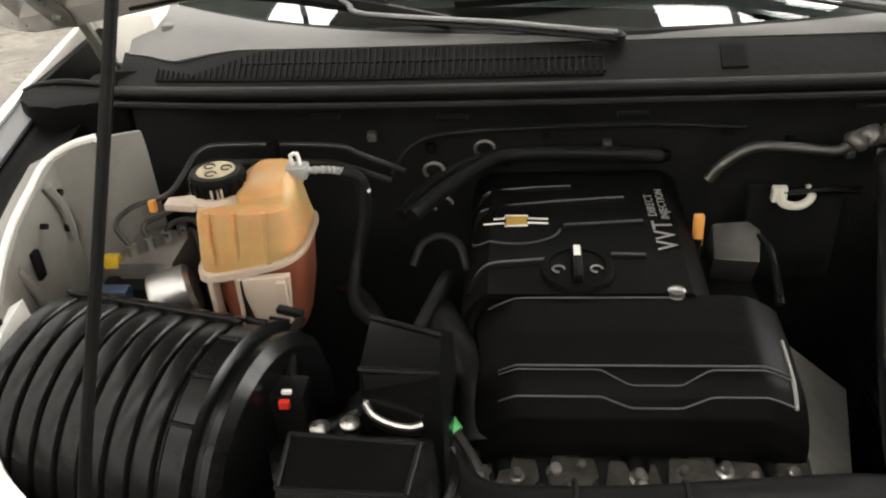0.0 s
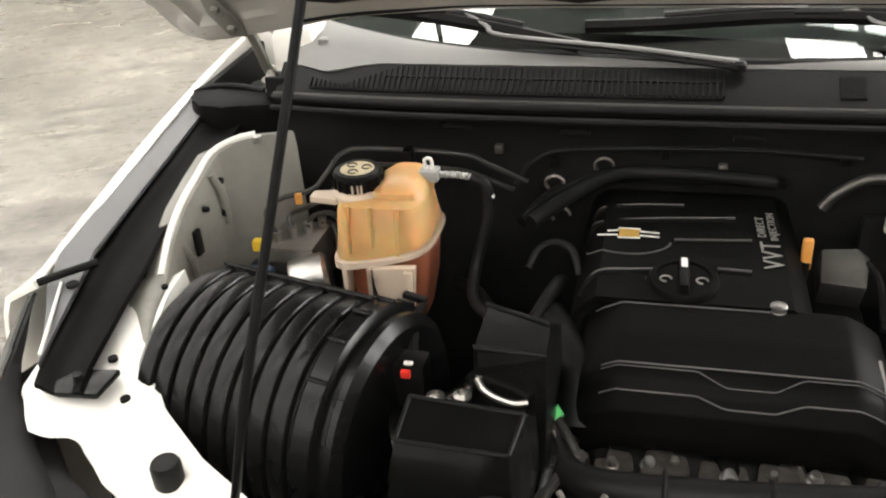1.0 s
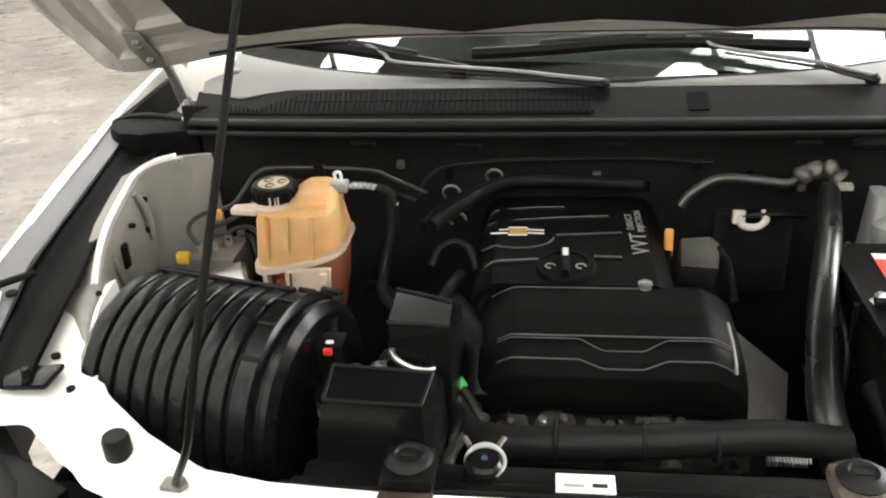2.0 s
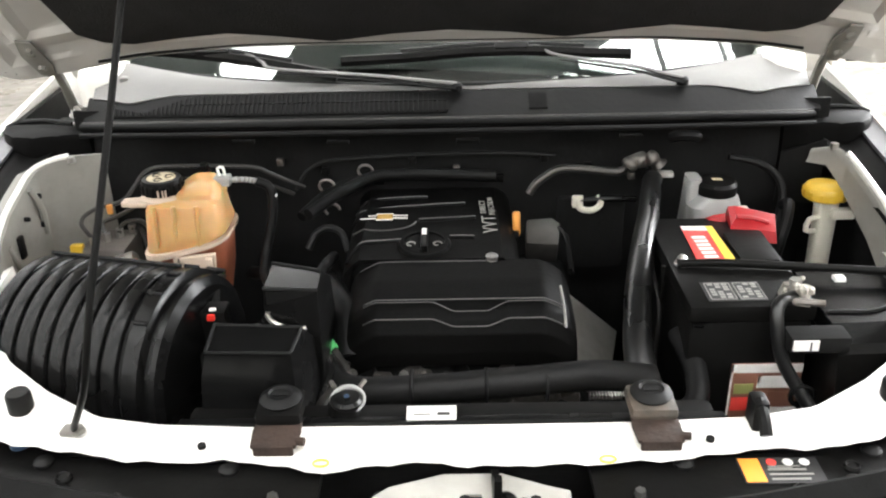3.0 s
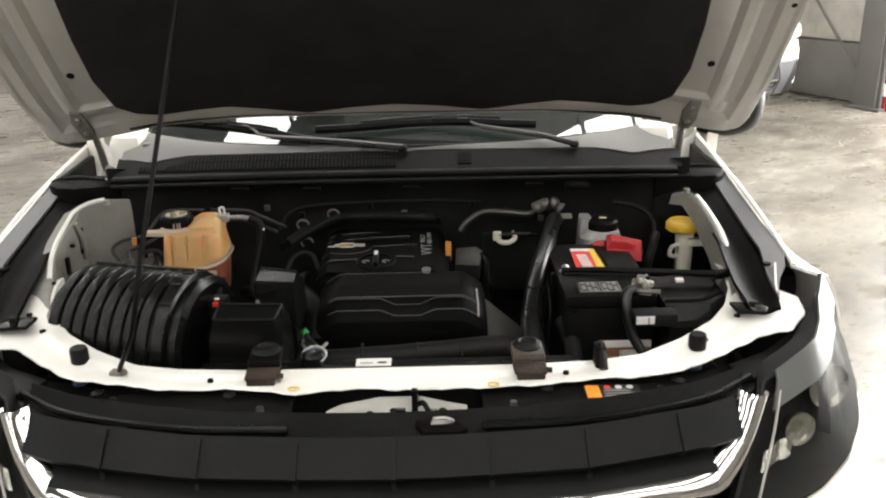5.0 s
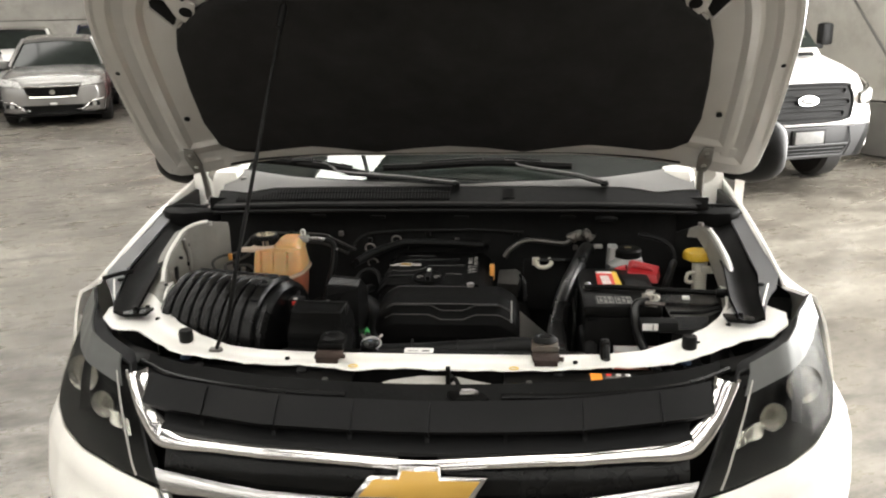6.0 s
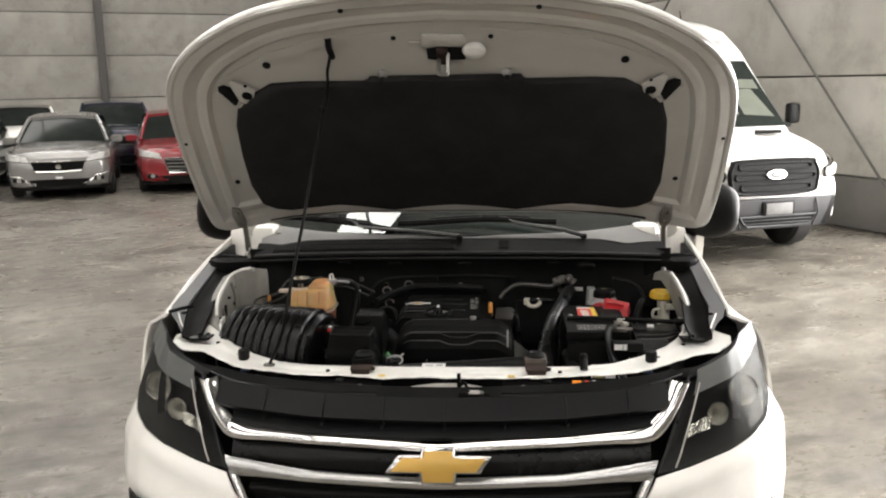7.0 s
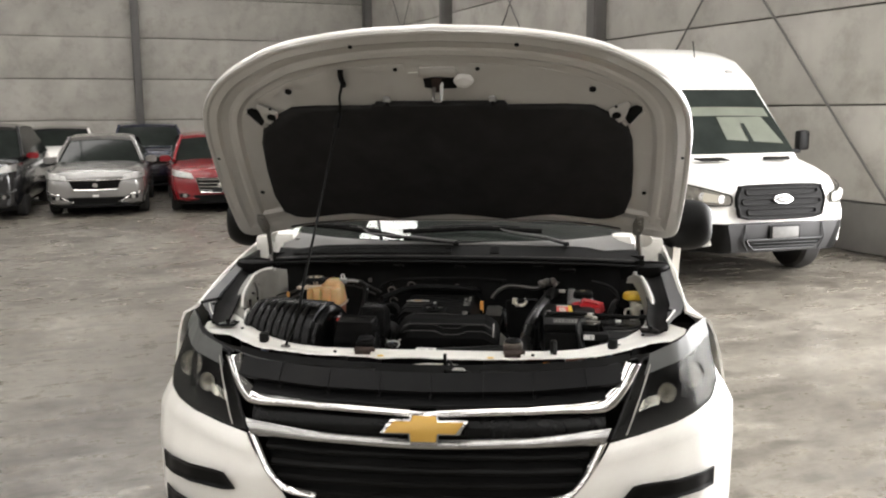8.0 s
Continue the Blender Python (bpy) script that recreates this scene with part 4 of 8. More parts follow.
part("latch_hook", tube([(0.046, 0.19, 1.014), (0.050, 0.165, 1.030), (0.060, 0.150, 1.040), (0.072, 0.140, 1.022), (0.088, 0.134, 1.012), (0.100, 0.135, 1.014)], 0.0045, 8), BLACK, LATCH)
for x, y in ((-0.087, 0.190), (0.114, 0.188)):
    part("plate_hole", disc((x, y, 1.0072), 0.008, 0.0012, (0, -0.1, 1)), MATT, LATCH)
for x, y, mt in ((-0.054, 0.176, STEEL), (-0.028, 0.174, MATT), (0.010, 0.182, MATT), (0.076, 0.176, RUST), (0.090, 0.180, MATT)):
    part("latch_bolt", cyl((x, y, 0.998), (x, y - 0.002, 1.011), 0.013 if mt is MATT else 0.008, 0.007, 8), mt, LATCH)
part("latch_bolt", lathe([(0.015, 0), (0.015, 0.002), (0.0, 0.002)], 18, m=pose(-0.054, 0.177, 1.0055, 6)), MATT, LATCH)
part("latch_spring", tube([(0.072 + 0.010 * math.cos(k), 0.160 + 0.004 * k, 1.010 + 0.008 * math.sin(k)) for k in (0.8 * i for i in range(9))], 0.003, 6, 3), STEEL, LATCH)
LABELP = part("warning_label", box((0.327, 0.190, 1.0185), (0.420, 0.234, 1.0195)), INK, TRUCK, "orange and black warning label")
part("label_field", box((0.329, 0.192, 1.0196), (0.352, 0.232, 1.0202)), LABELO, LABELP)
for k in range(3):
    part("label_sign", disc((0.366 + 0.019 * k, 0.225, 1.0202), 0.0060, 0.0004, seg=10), (LABELR, LABELW, LABELW)[k], LABELP)
    part("label_line", box((0.360, 0.2115 + 0.003 * k, 1.0197), (0.377 + 0.010 * k, 0.213 + 0.003 * k, 1.0202)), PRINT, LABELP)
    part("label_line", box((0.358, 0.195 + 0.008 * k, 1.0197), (0.402 + 0.006 * (k % 2), 0.198 + 0.008 * k, 1.0202)), PRINT, LABELP)
for x, y in ((0.527, 0.276), (-0.527, 0.268)):
    part("wing_bolt", lathe([(0.012, 0), (0.012, 0.005), (0.008, 0.008), (0.007, 0.013)], 12, m=Matrix.Translation((x, y, 1.026))), BLUEC, TRUCK, "blue-topped lamp bolt")

# cowl
def cowl_y(x):
    return 0.938 + 0.10 * abs(x / 0.7) ** 3


def cowl_z(x):
    return 1.216 - 0.030 * abs(x / 0.7) ** 3


def cowl_p(x, k, lift=0.0):
    """A point of the sloping cowl panel: k 0 at the seal, 1 at the garnish."""
    return (x, cowl_y(x) - 0.012 + 0.050 * k, cowl_z(x) + 0.006 + 0.033 * k + lift)


COWL = part("cowl_panel", sheet(lambda u, v: cowl_p(-0.70 + 1.40 * u, v), 40, 4, 0.006), GREYPL, TRUCK, "dark grey plastic cowl panel")
SEAL_X = (-0.70, -0.55, -0.35, 0, 0.35, 0.55, 0.68)
part("cowl_seal", tube([(x, cowl_y(x) - 0.022, cowl_z(x) - 0.001) for x in SEAL_X], 0.0075, 10), RUBBER, TRUCK, "black rubber cowl seal")
part("seal_bead", tube([(x, cowl_y(x) - 0.019, cowl_z(x) + 0.0065) for x in SEAL_X], 0.0018, 6), DUSTY, TRUCK, "pale dusty bead along the seal")
part("seal_lip", tube([(x, cowl_y(x) - 0.036, cowl_z(x) - 0.013) for x in SEAL_X], 0.005, 8), GREYPL, TRUCK)
for x in (-0.37, -0.20, 0.03, 0.32):
    part("seal_clip", box((x - 0.02, cowl_y(x) - 0.046, 1.183), (x + 0.02, cowl_y(x) - 0.036, 1.190), 0.002), BLACK, TRUCK)
def vent_top(x):
    return lerp(abs(x), [0.47, 0.57, 0.63], [0.88, 0.22, 0.40])


part("vent_recess", sheet(lambda u, v: cowl_p(-0.632 + 0.626 * u, 0.10 + (vent_top(-0.632 + 0.626 * u) - 0.08) * v, 0.0035), 30, 2, 0.002), MATT, COWL)
for k in range(72):
    x = -0.630 + k * 0.0088
    part("vent_bar", sheet(lambda u, v: cowl_p(x - 0.0015 + 0.003 * u, 0.12 + (vent_top(x) - 0.12) * v, 0.0065), 1, 3, 0.003), GREYPL, COWL)
part("vent_rail", sheet(lambda u, v: cowl_p(-0.50 + 0.494 * u, 0.50 + 0.04 * v, 0.0068), 30, 1, 0.003), BLACK, COWL)
part("cowl_hole", sheet(lambda u, v: cowl_p(0.142 + 0.032 * u, 0.20 + 0.58 * v, 0.0035), 2, 2, 0.003), MATT, COWL)


def glass_y(x):
    """The lower edge of the windscreen in plan."""
    return 0.985 + 0.20 * min(1.0, abs(x) / 0.7) ** 2.3


def garnish(u, v):
    x = -0.69 + 1.38 * u
    a = abs(x + 0.016)
    k = lerp(a, [0.49, 0.535, 0.585, 0.60, 0.64, 0.69], [0, 0.2, 0.55, 0.5, 0.25, 0.1]) * (1 - v) ** 1.6
    f = Vector(cowl_p(x, 1.0, 0.002)) + Vector((0, -0.034 * k, -0.016 * k))
    r = Vector((x, glass_y(x) - 0.002, 1.267 + 0.012 * lerp(a, [0.45, 0.69], [0, 1])))
    p = f.lerp(r, v)
    return (p.x, p.y, p.z + 0.006 * math.sin(math.pi * v) * lerp(a, [0.1, 0.5], [0.2, 1]))


part("cowl_garnish", sheet(garnish, 110, 12, 0.004), COWLGREY, TRUCK, "light grey windscreen base garnish", 55)
for s in (-1, 1):
    c = s * 0.665 - 0.016
    part("garnish_cap", loft([[(c + dx * k, 1.135 + dy * k, z) for dx, dy in ((-0.048, -0.030), (-0.020, -0.046), (0.030, -0.044), (0.046, -0.02), (0.046, 0.03), (0.0, 0.05), (-0.046, 0.035))] for z, k in ((1.20, 1.0), (1.255, 1.0), (1.274, 0.86), (1.281, 0.55))]), WHITE_IN, TRUCK, "pale rounded scuttle end cap")
    part("cap_bracket", box((c - s * 0.052 - 0.009, 1.080, 1.225), (c - s * 0.052 + 0.009, 1.105, 1.262), 0.004), COWLGREY, TRUCK)
for x, z in ((-0.055, 1.2585), (0.515, 1.248)):
    part("garnish_clip", cyl((x, glass_y(x) - 0.012, z + 0.010), (x, glass_y(x) - 0.016, z + 0.017), 0.006, 0.0045, 10), GREYPL, TRUCK)

# windscreen, cab and cargo bed
def screen(u, v, d=0.0):
    x = (-0.70 + 1.40 * u) * (1 - 0.13 * v)
    e = abs(2 * u - 1) ** 2.3
    return (x, 0.985 + 0.20 * e * (1 - 0.5 * v) + 0.925 * v, 1.262 + 0.490 * v)


ws = part("windscreen", sheet(screen, 24, 16, 0.005), GLASS, TRUCK, "sloping windscreen glass reflecting the roof lights")
ws.visible_shadow = False
part("screen_seal", tube([screen(0.02, 0), screen(0.25, 0), screen(0.5, 0), screen(0.75, 0), screen(0.98, 0)], 0.007, 8), RUBBER, TRUCK)
part("dashboard", sheet(lambda u, v: (-0.66 + 1.32 * u, 1.14 + 0.55 * v, 1.235 + 0.05 * math.sin(math.pi * v) + 0.02 * math.sin(5 * u)), 12, 8, 0.03), BLACK, TRUCK, "black dashboard seen through the glass")


def wiper(arm_pts, blade_pts, clip):
    """One wiper: pivot, cranked arm, and its blade lying on the glass."""
    arm = part("wiper_arm", tube(arm_pts, lambda t: 0.0066 - 0.0028 * t, 8, 5, flat=0.6), WIPER, TRUCK, "grey painted windscreen wiper arm")
    # black strip below the arm, drawn in for its shadow
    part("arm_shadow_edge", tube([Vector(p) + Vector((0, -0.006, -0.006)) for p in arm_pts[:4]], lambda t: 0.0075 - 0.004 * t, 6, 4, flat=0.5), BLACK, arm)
    part("wiper_blade", tube(blade_pts, 0.0075, 6, 3, flat=1.4), BLACK, arm)
    part("blade_spoiler", tube([Vector(p) + Vector((0, 0.010, 0.010)) for p in blade_pts[1:-1]], 0.005, 6, 3), RUBBER, arm)
    part("blade_clip", box((-0.032, -0.010, -0.006), (0.032, 0.010, 0.009), 0.004, m=Matrix.Translation(clip) @ pose(0, 0, 0, 28, 0, 0)), BLACK, arm)
    p = Vector(arm_pts[0])
    part("wiper_pivot", lathe([(0.011, -0.012), (0.011, -0.002), (0.007, 0.002)], 14, m=Matrix.Translation(p)), GREYPL, arm)


wiper([(0.012, 0.966, 1.270), (-0.070, 0.975, 1.277), (-0.139, 0.983, 1.283), (-0.316, 1.004, 1.293), (-0.345, 1.022, 1.303), (-0.385, 1.047, 1.315), (-0.44, 1.056, 1.320)],
      [(-0.66, 1.092, 1.318), (-0.572, 1.066, 1.318), (-0.47, 1.050, 1.312), (-0.385, 1.036, 1.304), (-0.29, 1.016, 1.292), (-0.205, 0.996, 1.280)], (-0.44, 1.050, 1.316))
wiper([(0.425, 0.992, 1.266), (0.378, 0.994, 1.277), (0.341, 0.998, 1.286), (0.202, 1.027, 1.303), (0.178, 1.040, 1.311), (0.159, 1.051, 1.317), (0.10, 1.052, 1.317)],
      [(-0.20, 1.030, 1.299), (-0.09, 1.034, 1.302), (0.054, 1.044, 1.309), (0.16, 1.043, 1.309), (0.25, 1.037, 1.305), (0.335, 1.032, 1.302)], (0.115, 1.050, 1.314))


def cab(s):
    part("windscreen_pillar", tube([(s * 0.735, 1.18, 1.245), (s * 0.70, 1.54, 1.50), (s * 0.635, 1.99, 1.755)], 0.035, 10), WHITE, TRUCK)
    part("cab_side", sheet(lambda u, v: (s * (0.93 - 0.015 * math.sin(3 * v)), 1.46 + 1.95 * u, 0.42 + 0.78 * v), 16, 10, 0.03, flip=s > 0), WHITE, TRUCK)
    part("cab_upper", sheet(lambda u, v: (s * (0.92 - 0.25 * v), 1.46 + 0.55 * v * (1 - u) + 1.95 * u, 1.20 + 0.53 * v), 10, 6, 0.02, flip=s > 0), DARKGLASS, TRUCK, "dark side windows")
    part("bed_side", sheet(lambda u, v: (s * (0.93 - 0.01 * math.sin(3 * v)), 3.42 + 1.6 * u, 0.50 + 0.66 * v), 14, 8, 0.05, flip=s > 0), WHITE, TRUCK)
    m = part("side_mirror", sheet(lambda u, v: (s * (0.835 + 0.115 * (1 + math.cos(math.pi * (1 - v)) * 0.96) * 0.98), 1.50 + 0.07 * math.sin(2 * math.pi * u) * (0.35 + math.sin(math.pi * v)), 1.27 + 0.095 * math.cos(2 * math.pi * u) * (0.55 + 0.6 * math.sin(math.pi * v))), 20, 14), BLACK, TRUCK, "black door mirror housing")
    part("mirror_arm", box((min(s * 0.80, s * 0.90), 1.48, 1.19), (max(s * 0.80, s * 0.90), 1.54, 1.24), 0.015), BLACK, m)
    for y in (0.87, 3.95):
        w = part("wheel", lathe([(0.18, -0.11), (0.33, -0.115), (0.375, -0.09), (0.38, 0), (0.375, 0.09), (0.33, 0.115), (0.18, 0.11)], 36, m=Matrix.Translation((s * 0.79, y, GROUND + 0.38)) @ pose(0, 0, 0, 0, 90, 0)), TYRE, TRUCK, "black tyre on alloy rim")
        part("rim", lathe([(0.0, 0.05), (0.06, 0.06), (0.16, 0.03), (0.21, 0.07), (0.215, 0.075), (0.215, -0.08), (0.0, -0.08)], 28, m=Matrix.Translation((s * 0.835, y, GROUND + 0.38)) @ pose(0, 0, 0, 0, 90 * s, 0)), RIM, w)


mirror_x(cab)
part("cab_roof", sheet(lambda u, v: ((-0.64 + 1.28 * u), 1.97 + 1.35 * v, 1.745 + 0.035 * math.sin(math.pi * u) ** 0.5), 14, 8, 0.03), WHITE, TRUCK)
part("cab_back", box((-0.9, 3.38, 0.45), (0.9, 3.42, 1.73), 0.01), WHITE, TRUCK)
part("cab_floor", box((-0.88, 1.2, 0.42), (0.88, 5.0, 0.52), 0.01), MATT, TRUCK)
part("tailgate", box((-0.9, 5.0, 0.5), (0.9, 5.06, 1.16), 0.02), WHITE, TRUCK)
for x in (-0.36, 0.36):
    st = part("seat", box((x - 0.26, 2.1, 0.55), (x + 0.26, 2.6, 0.80), 0.06), SEAT, TRUCK)
    part("backrest", box((x - 0.25, 2.55, 0.75), (x + 0.25, 2.70, 1.40), 0.06), SEAT, st)
part("firewall", sheet(lambda u, v: (-0.72 + 1.44 * u, 1.075 - 0.03 * math.sin(math.pi * v) - 0.03 * v * v, 0.52 + 0.69 * v), 10, 8, 0.01), MATT, TRUCK, "black sound-deadened firewall")
part("bay_floor", box((-0.72, 0.28, 0.50), (0.72, 1.10, 0.54), 0.01), MATT, TRUCK)
for s in (-1, 1):
    part("bay_side", box((s * 0.71 - 0.008, 0.42, 0.5), (s * 0.71 + 0.008, 1.04, 0.90), 0.002), MATT, TRUCK)

# ---- the hood, propped open ----
HE, HN = Vector((0, -0.712, 0.702)), Vector((0, -0.702, -0.712))
HC = Vector((0, 1.021, 1.283))


def hp(x, v, w=0.0):
    """A point of the open hood: x across, v up from the hinge edge, w out of its underside."""
    return HC + Vector((x, 0, 0)) + HE * v + HN * w


HALF = [(0.0, 0.114), (0.20, 0.113), (0.33, 0.111), (0.44, 0.098), (0.54, 0.082), (0.61, 0.060), (0.69, 0.036), (0.76, 0.016), (0.80, 0.016), (0.828, 0.06), (0.822, 0.28), (0.812, 0.45), (0.796, 0.60), (0.765, 0.72), (0.700, 0.82), (0.605, 0.898), (0.46, 0.972), (0.24, 1.018), (0.0, 1.034)]
RIGHT = curve_pts([(x, y, 0) for x, y in HALF], 6)
OUT = [(p.x, p.y) for p in RIGHT] + [(-p.x, p.y) for p in RIGHT[-2:0:-1]]


def hood_ring(inset, w, crown=0.0):
    cx, cy = 0.0, 0.50
    out = []
    for k, (x, y) in enumerate(OUT):
        px, py = OUT[k - 1]
        qx, qy = OUT[(k + 1) % len(OUT)]
        tx, ty = qx - px, qy - py
        l = math.hypot(tx, ty) or 1
        nx, ny = -ty / l, tx / l
        x2, y2 = x + nx * inset, y + ny * inset
        thin = 0.45 + 0.55 * min(1.0, max(0.0, (y2 - 0.10) / 0.12)) if w > 0 else 1.0
        out.append(hp(x2, y2, w * thin - crown * (1 - (x2 / 0.85) ** 2)))
    return out


def hood_fill(ring, k0, k1, w):
    return [hp(*(Vector(((p - HC).dot(Vector((1, 0, 0))), (p - HC).dot(HE) - 0.5, 0)) * f + Vector((0, 0.5, 0))).to_2d(), w) for p in ring for f in (k0,)]


rings = [hood_ring(0.0, 0.020), hood_ring(0.002, 0.030), hood_ring(0.010, 0.031), hood_ring(0.018, 0.0275), hood_ring(0.042, 0.0265), hood_ring(0.054, 0.0175), hood_ring(0.078, 0.0125), hood_ring(0.088, 0.0155), hood_ring(0.106, 0.0150), hood_ring(0.120, 0.004)]
last = rings[-1]
for f, w in ((0.8, 0.0), (0.4, 0.0), (0.02, 0.0)):
    rings.append(hood_fill(last, f, f, w))
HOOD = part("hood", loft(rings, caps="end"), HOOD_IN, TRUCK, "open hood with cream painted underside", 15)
skin = [hood_ring(-0.001, 0.024), hood_ring(-0.004, 0.018), hood_ring(0.0, 0.004), hood_ring(0.03, -0.012, 0.0), hood_ring(0.09, -0.022, 0.01)]
for f in (0.7, 0.35, 0.02):
    skin.append(hood_fill(skin[-1] if f == 0.7 else skin[4], f, f, -0.034 - 0.012 * (1 - f)))
part("outer_skin", loft(skin, caps="end"), WHITE, HOOD, "white painted outer hood skin")
for s in (-1, 1):
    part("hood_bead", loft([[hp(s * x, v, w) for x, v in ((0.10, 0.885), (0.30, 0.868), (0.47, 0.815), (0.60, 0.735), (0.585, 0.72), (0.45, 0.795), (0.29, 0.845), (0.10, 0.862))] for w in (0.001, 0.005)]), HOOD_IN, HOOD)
part("hood_seam", tube([hp(x, lerp(abs(x), [0, 0.33, 0.44, 0.54, 0.62], [0.126, 0.123, 0.110, 0.095, 0.074]), 0.0150) for x in (-0.62, -0.54, -0.44, -0.33, -0.15, 0.0, 0.15, 0.33, 0.44, 0.54, 0.62)], 0.0028, 6, 3), GREYPL, HOOD, "dark folded seam along the hood's rear edge")
# insulation mat
HI = [(0.0, 0.156), (0.10, 0.146), (0.20, 0.127), (0.30, 0.147), (0.375, 0.158), (0.45, 0.147), (0.54, 0.129), (0.59, 0.136), (0.628, 0.162), (0.643, 0.26), (0.636, 0.40), (0.620, 0.54), (0.60, 0.605), (0.555, 0.655), (0.485, 0.700), (0.40, 0.706), (0.215, 0.705), (0.205, 0.722), (0.0, 0.722)]
mat_out = HI + [(-x, y) for x, y in HI[-2:0:-1]]
b = bmesh.new()
ring_of = lambda inset, w: [hp(x * (1 - inset / 0.6), 0.41 + (y - 0.41) * (1 - inset / 0.3), w) for x, y in mat_out]
part("insulation_mat", loft([ring_of(0.0, 0.0), ring_of(0.0, 0.012), ring_of(0.006, 0.019), ring_of(0.03, 0.022), ring_of(0.09, 0.019), ring_of(0.2, 0.022)], caps=True), FELT, HOOD, "black felt hood insulation mat")
part("mat_upper_flap", loft([[hp(x, v, w) for x, v in ((-0.215, 0.700), (0.215, 0.700), (0.215, 0.728), (-0.215, 0.728))] for w in (0.018, 0.028)]), FELT, HOOD)
HROT = Matrix(((1, 0, 0, 0), (0, HE.y, HN.y, 0), (0, HE.z, HN.z, 0), (0, 0, 0, 1)))


def on_hood(x, v, w=0.0):
    return Matrix.Translation(hp(x, v, w)) @ HROT


for s in (-1, 1):
    for x, v, r, w in ((0.475, 0.782, 0.011, 0.0165), (0.245, 0.972, 0.007, 0.0265), (0.685, 0.272, 0.008, 0.0085), (0.126, 0.861, 0.007, 0.0055), (0.786, 0.478, 0.006, 0.0265)):
        part("hood_hole", lathe([(r, -0.002), (r, 0.0015), (r * 0.6, 0.0015)], 14, m=on_hood(s * x, v, w)), MATT, HOOD)
    part("mat_clip", lathe([(0.014, 0), (0.014, 0.006), (0.006, 0.012)], 16, m=on_hood(s * 0.168, 0.735, 0.005)), GREYMILK, HOOD, "round grey mat clip")
    part("mat_clip_head", lathe([(0.008, 0.006), (0.008, 0.018), (0.004, 0.022)], 12, m=on_hood(s * 0.168, 0.727, 0.008)), RUBBER, HOOD)
    side = Matrix.Scale(s, 4, (1, 0, 0))
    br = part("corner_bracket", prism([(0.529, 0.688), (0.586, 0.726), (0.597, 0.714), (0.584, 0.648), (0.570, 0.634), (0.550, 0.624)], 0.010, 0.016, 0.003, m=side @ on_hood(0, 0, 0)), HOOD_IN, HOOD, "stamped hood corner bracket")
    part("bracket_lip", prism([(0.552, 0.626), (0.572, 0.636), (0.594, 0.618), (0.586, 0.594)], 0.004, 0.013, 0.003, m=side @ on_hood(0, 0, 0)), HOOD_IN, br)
    part("bracket_hole", lathe([(0.015, -0.001), (0.015, 0.0012), (0.010, 0.0012)], 18, m=on_hood(s * 0.556, 0.668, 0.0160)), BLACK, br)
    part("bracket_hole", lathe([(0.005, -0.001), (0.005, 0.0012), (0.003, 0.0012)], 10, m=on_hood(s * 0.552, 0.706, 0.0160)), MATT, br)
    # recess shade drawn as a dark plate lying on the panel
    part("hood_recess", prism([(0.585, 0.646), (0.594, 0.684), (0.619, 0.700), (0.634, 0.694), (0.638, 0.672), (0.606, 0.618), (0.598, 0.622)], 0.001, 0.0045, 0.001, m=side @ on_hood(0, 0, 0.003)), GREYPL, HOOD, "pressed recess with its shade drawn dark")
    part("recess_edge", tube([side @ hp(0.640, 0.676, 0.009), side @ hp(0.624, 0.648, 0.009), side @ hp(0.606, 0.615, 0.009)], 0.004, 8), HOOD_IN, HOOD)
    part("recess_hole", prism([(0.588, 0.682), (0.598, 0.694), (0.616, 0.704), (0.622, 0.696), (0.604, 0.682), (0.592, 0.676)], 0, 0.003, m=side @ on_hood(0, 0, 0.0075)), MATT, HOOD)
    # hinge
    hx = s * 0.735 - 0.020
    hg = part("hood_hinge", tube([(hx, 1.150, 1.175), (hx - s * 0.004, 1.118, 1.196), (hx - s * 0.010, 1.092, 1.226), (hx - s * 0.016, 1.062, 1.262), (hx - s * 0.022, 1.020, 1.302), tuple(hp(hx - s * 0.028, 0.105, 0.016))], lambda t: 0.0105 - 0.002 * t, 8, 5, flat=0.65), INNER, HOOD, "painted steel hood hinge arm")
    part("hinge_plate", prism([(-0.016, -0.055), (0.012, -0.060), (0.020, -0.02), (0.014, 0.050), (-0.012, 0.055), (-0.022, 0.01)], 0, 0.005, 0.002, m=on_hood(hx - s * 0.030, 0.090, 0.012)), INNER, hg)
    part("hinge_base", prism([(-0.030, 0.0), (0.034, 0.0), (0.030, 0.040), (0.012, 0.085), (-0.014, 0.090), (-0.028, 0.05)], -0.004, 0.004, 0.002, m=pose(hx + s * 0.004, 1.135, 1.105, 78, 0, s * 22)), DULLSTEEL, hg, "bare steel hinge base")
    part("hinge_hook", tube([(hx - s * 0.012, 1.095, 1.196), (hx - s * 0.030, 1.088, 1.190), (hx - s * 0.030, 1.082, 1.176), (hx - s * 0.012, 1.080, 1.172)], 0.0035, 6, 3), STEEL, hg)
    part("hinge_strap", tube([(hx - s * 0.020, 1.090, 1.205), (hx - s * 0.034, 1.076, 1.185), (hx - s * 0.036, 1.066, 1.160), (hx - s * 0.024, 1.060, 1.146)], 0.006, 6, 4, flat=0.4), DULLSTEEL, hg)
    for v in (0.062, 0.118):
        part("hinge_bolt", cyl(hp(hx - s * 0.030, v, 0.016), hp(hx - s * 0.030, v, 0.024), 0.008, 0.006, 6), INNER, hg)
    part("hinge_bolt", cyl((hx, 1.122, 1.178), (hx, 1.106, 1.182), 0.008, 0.006, 6), STEEL, hg)
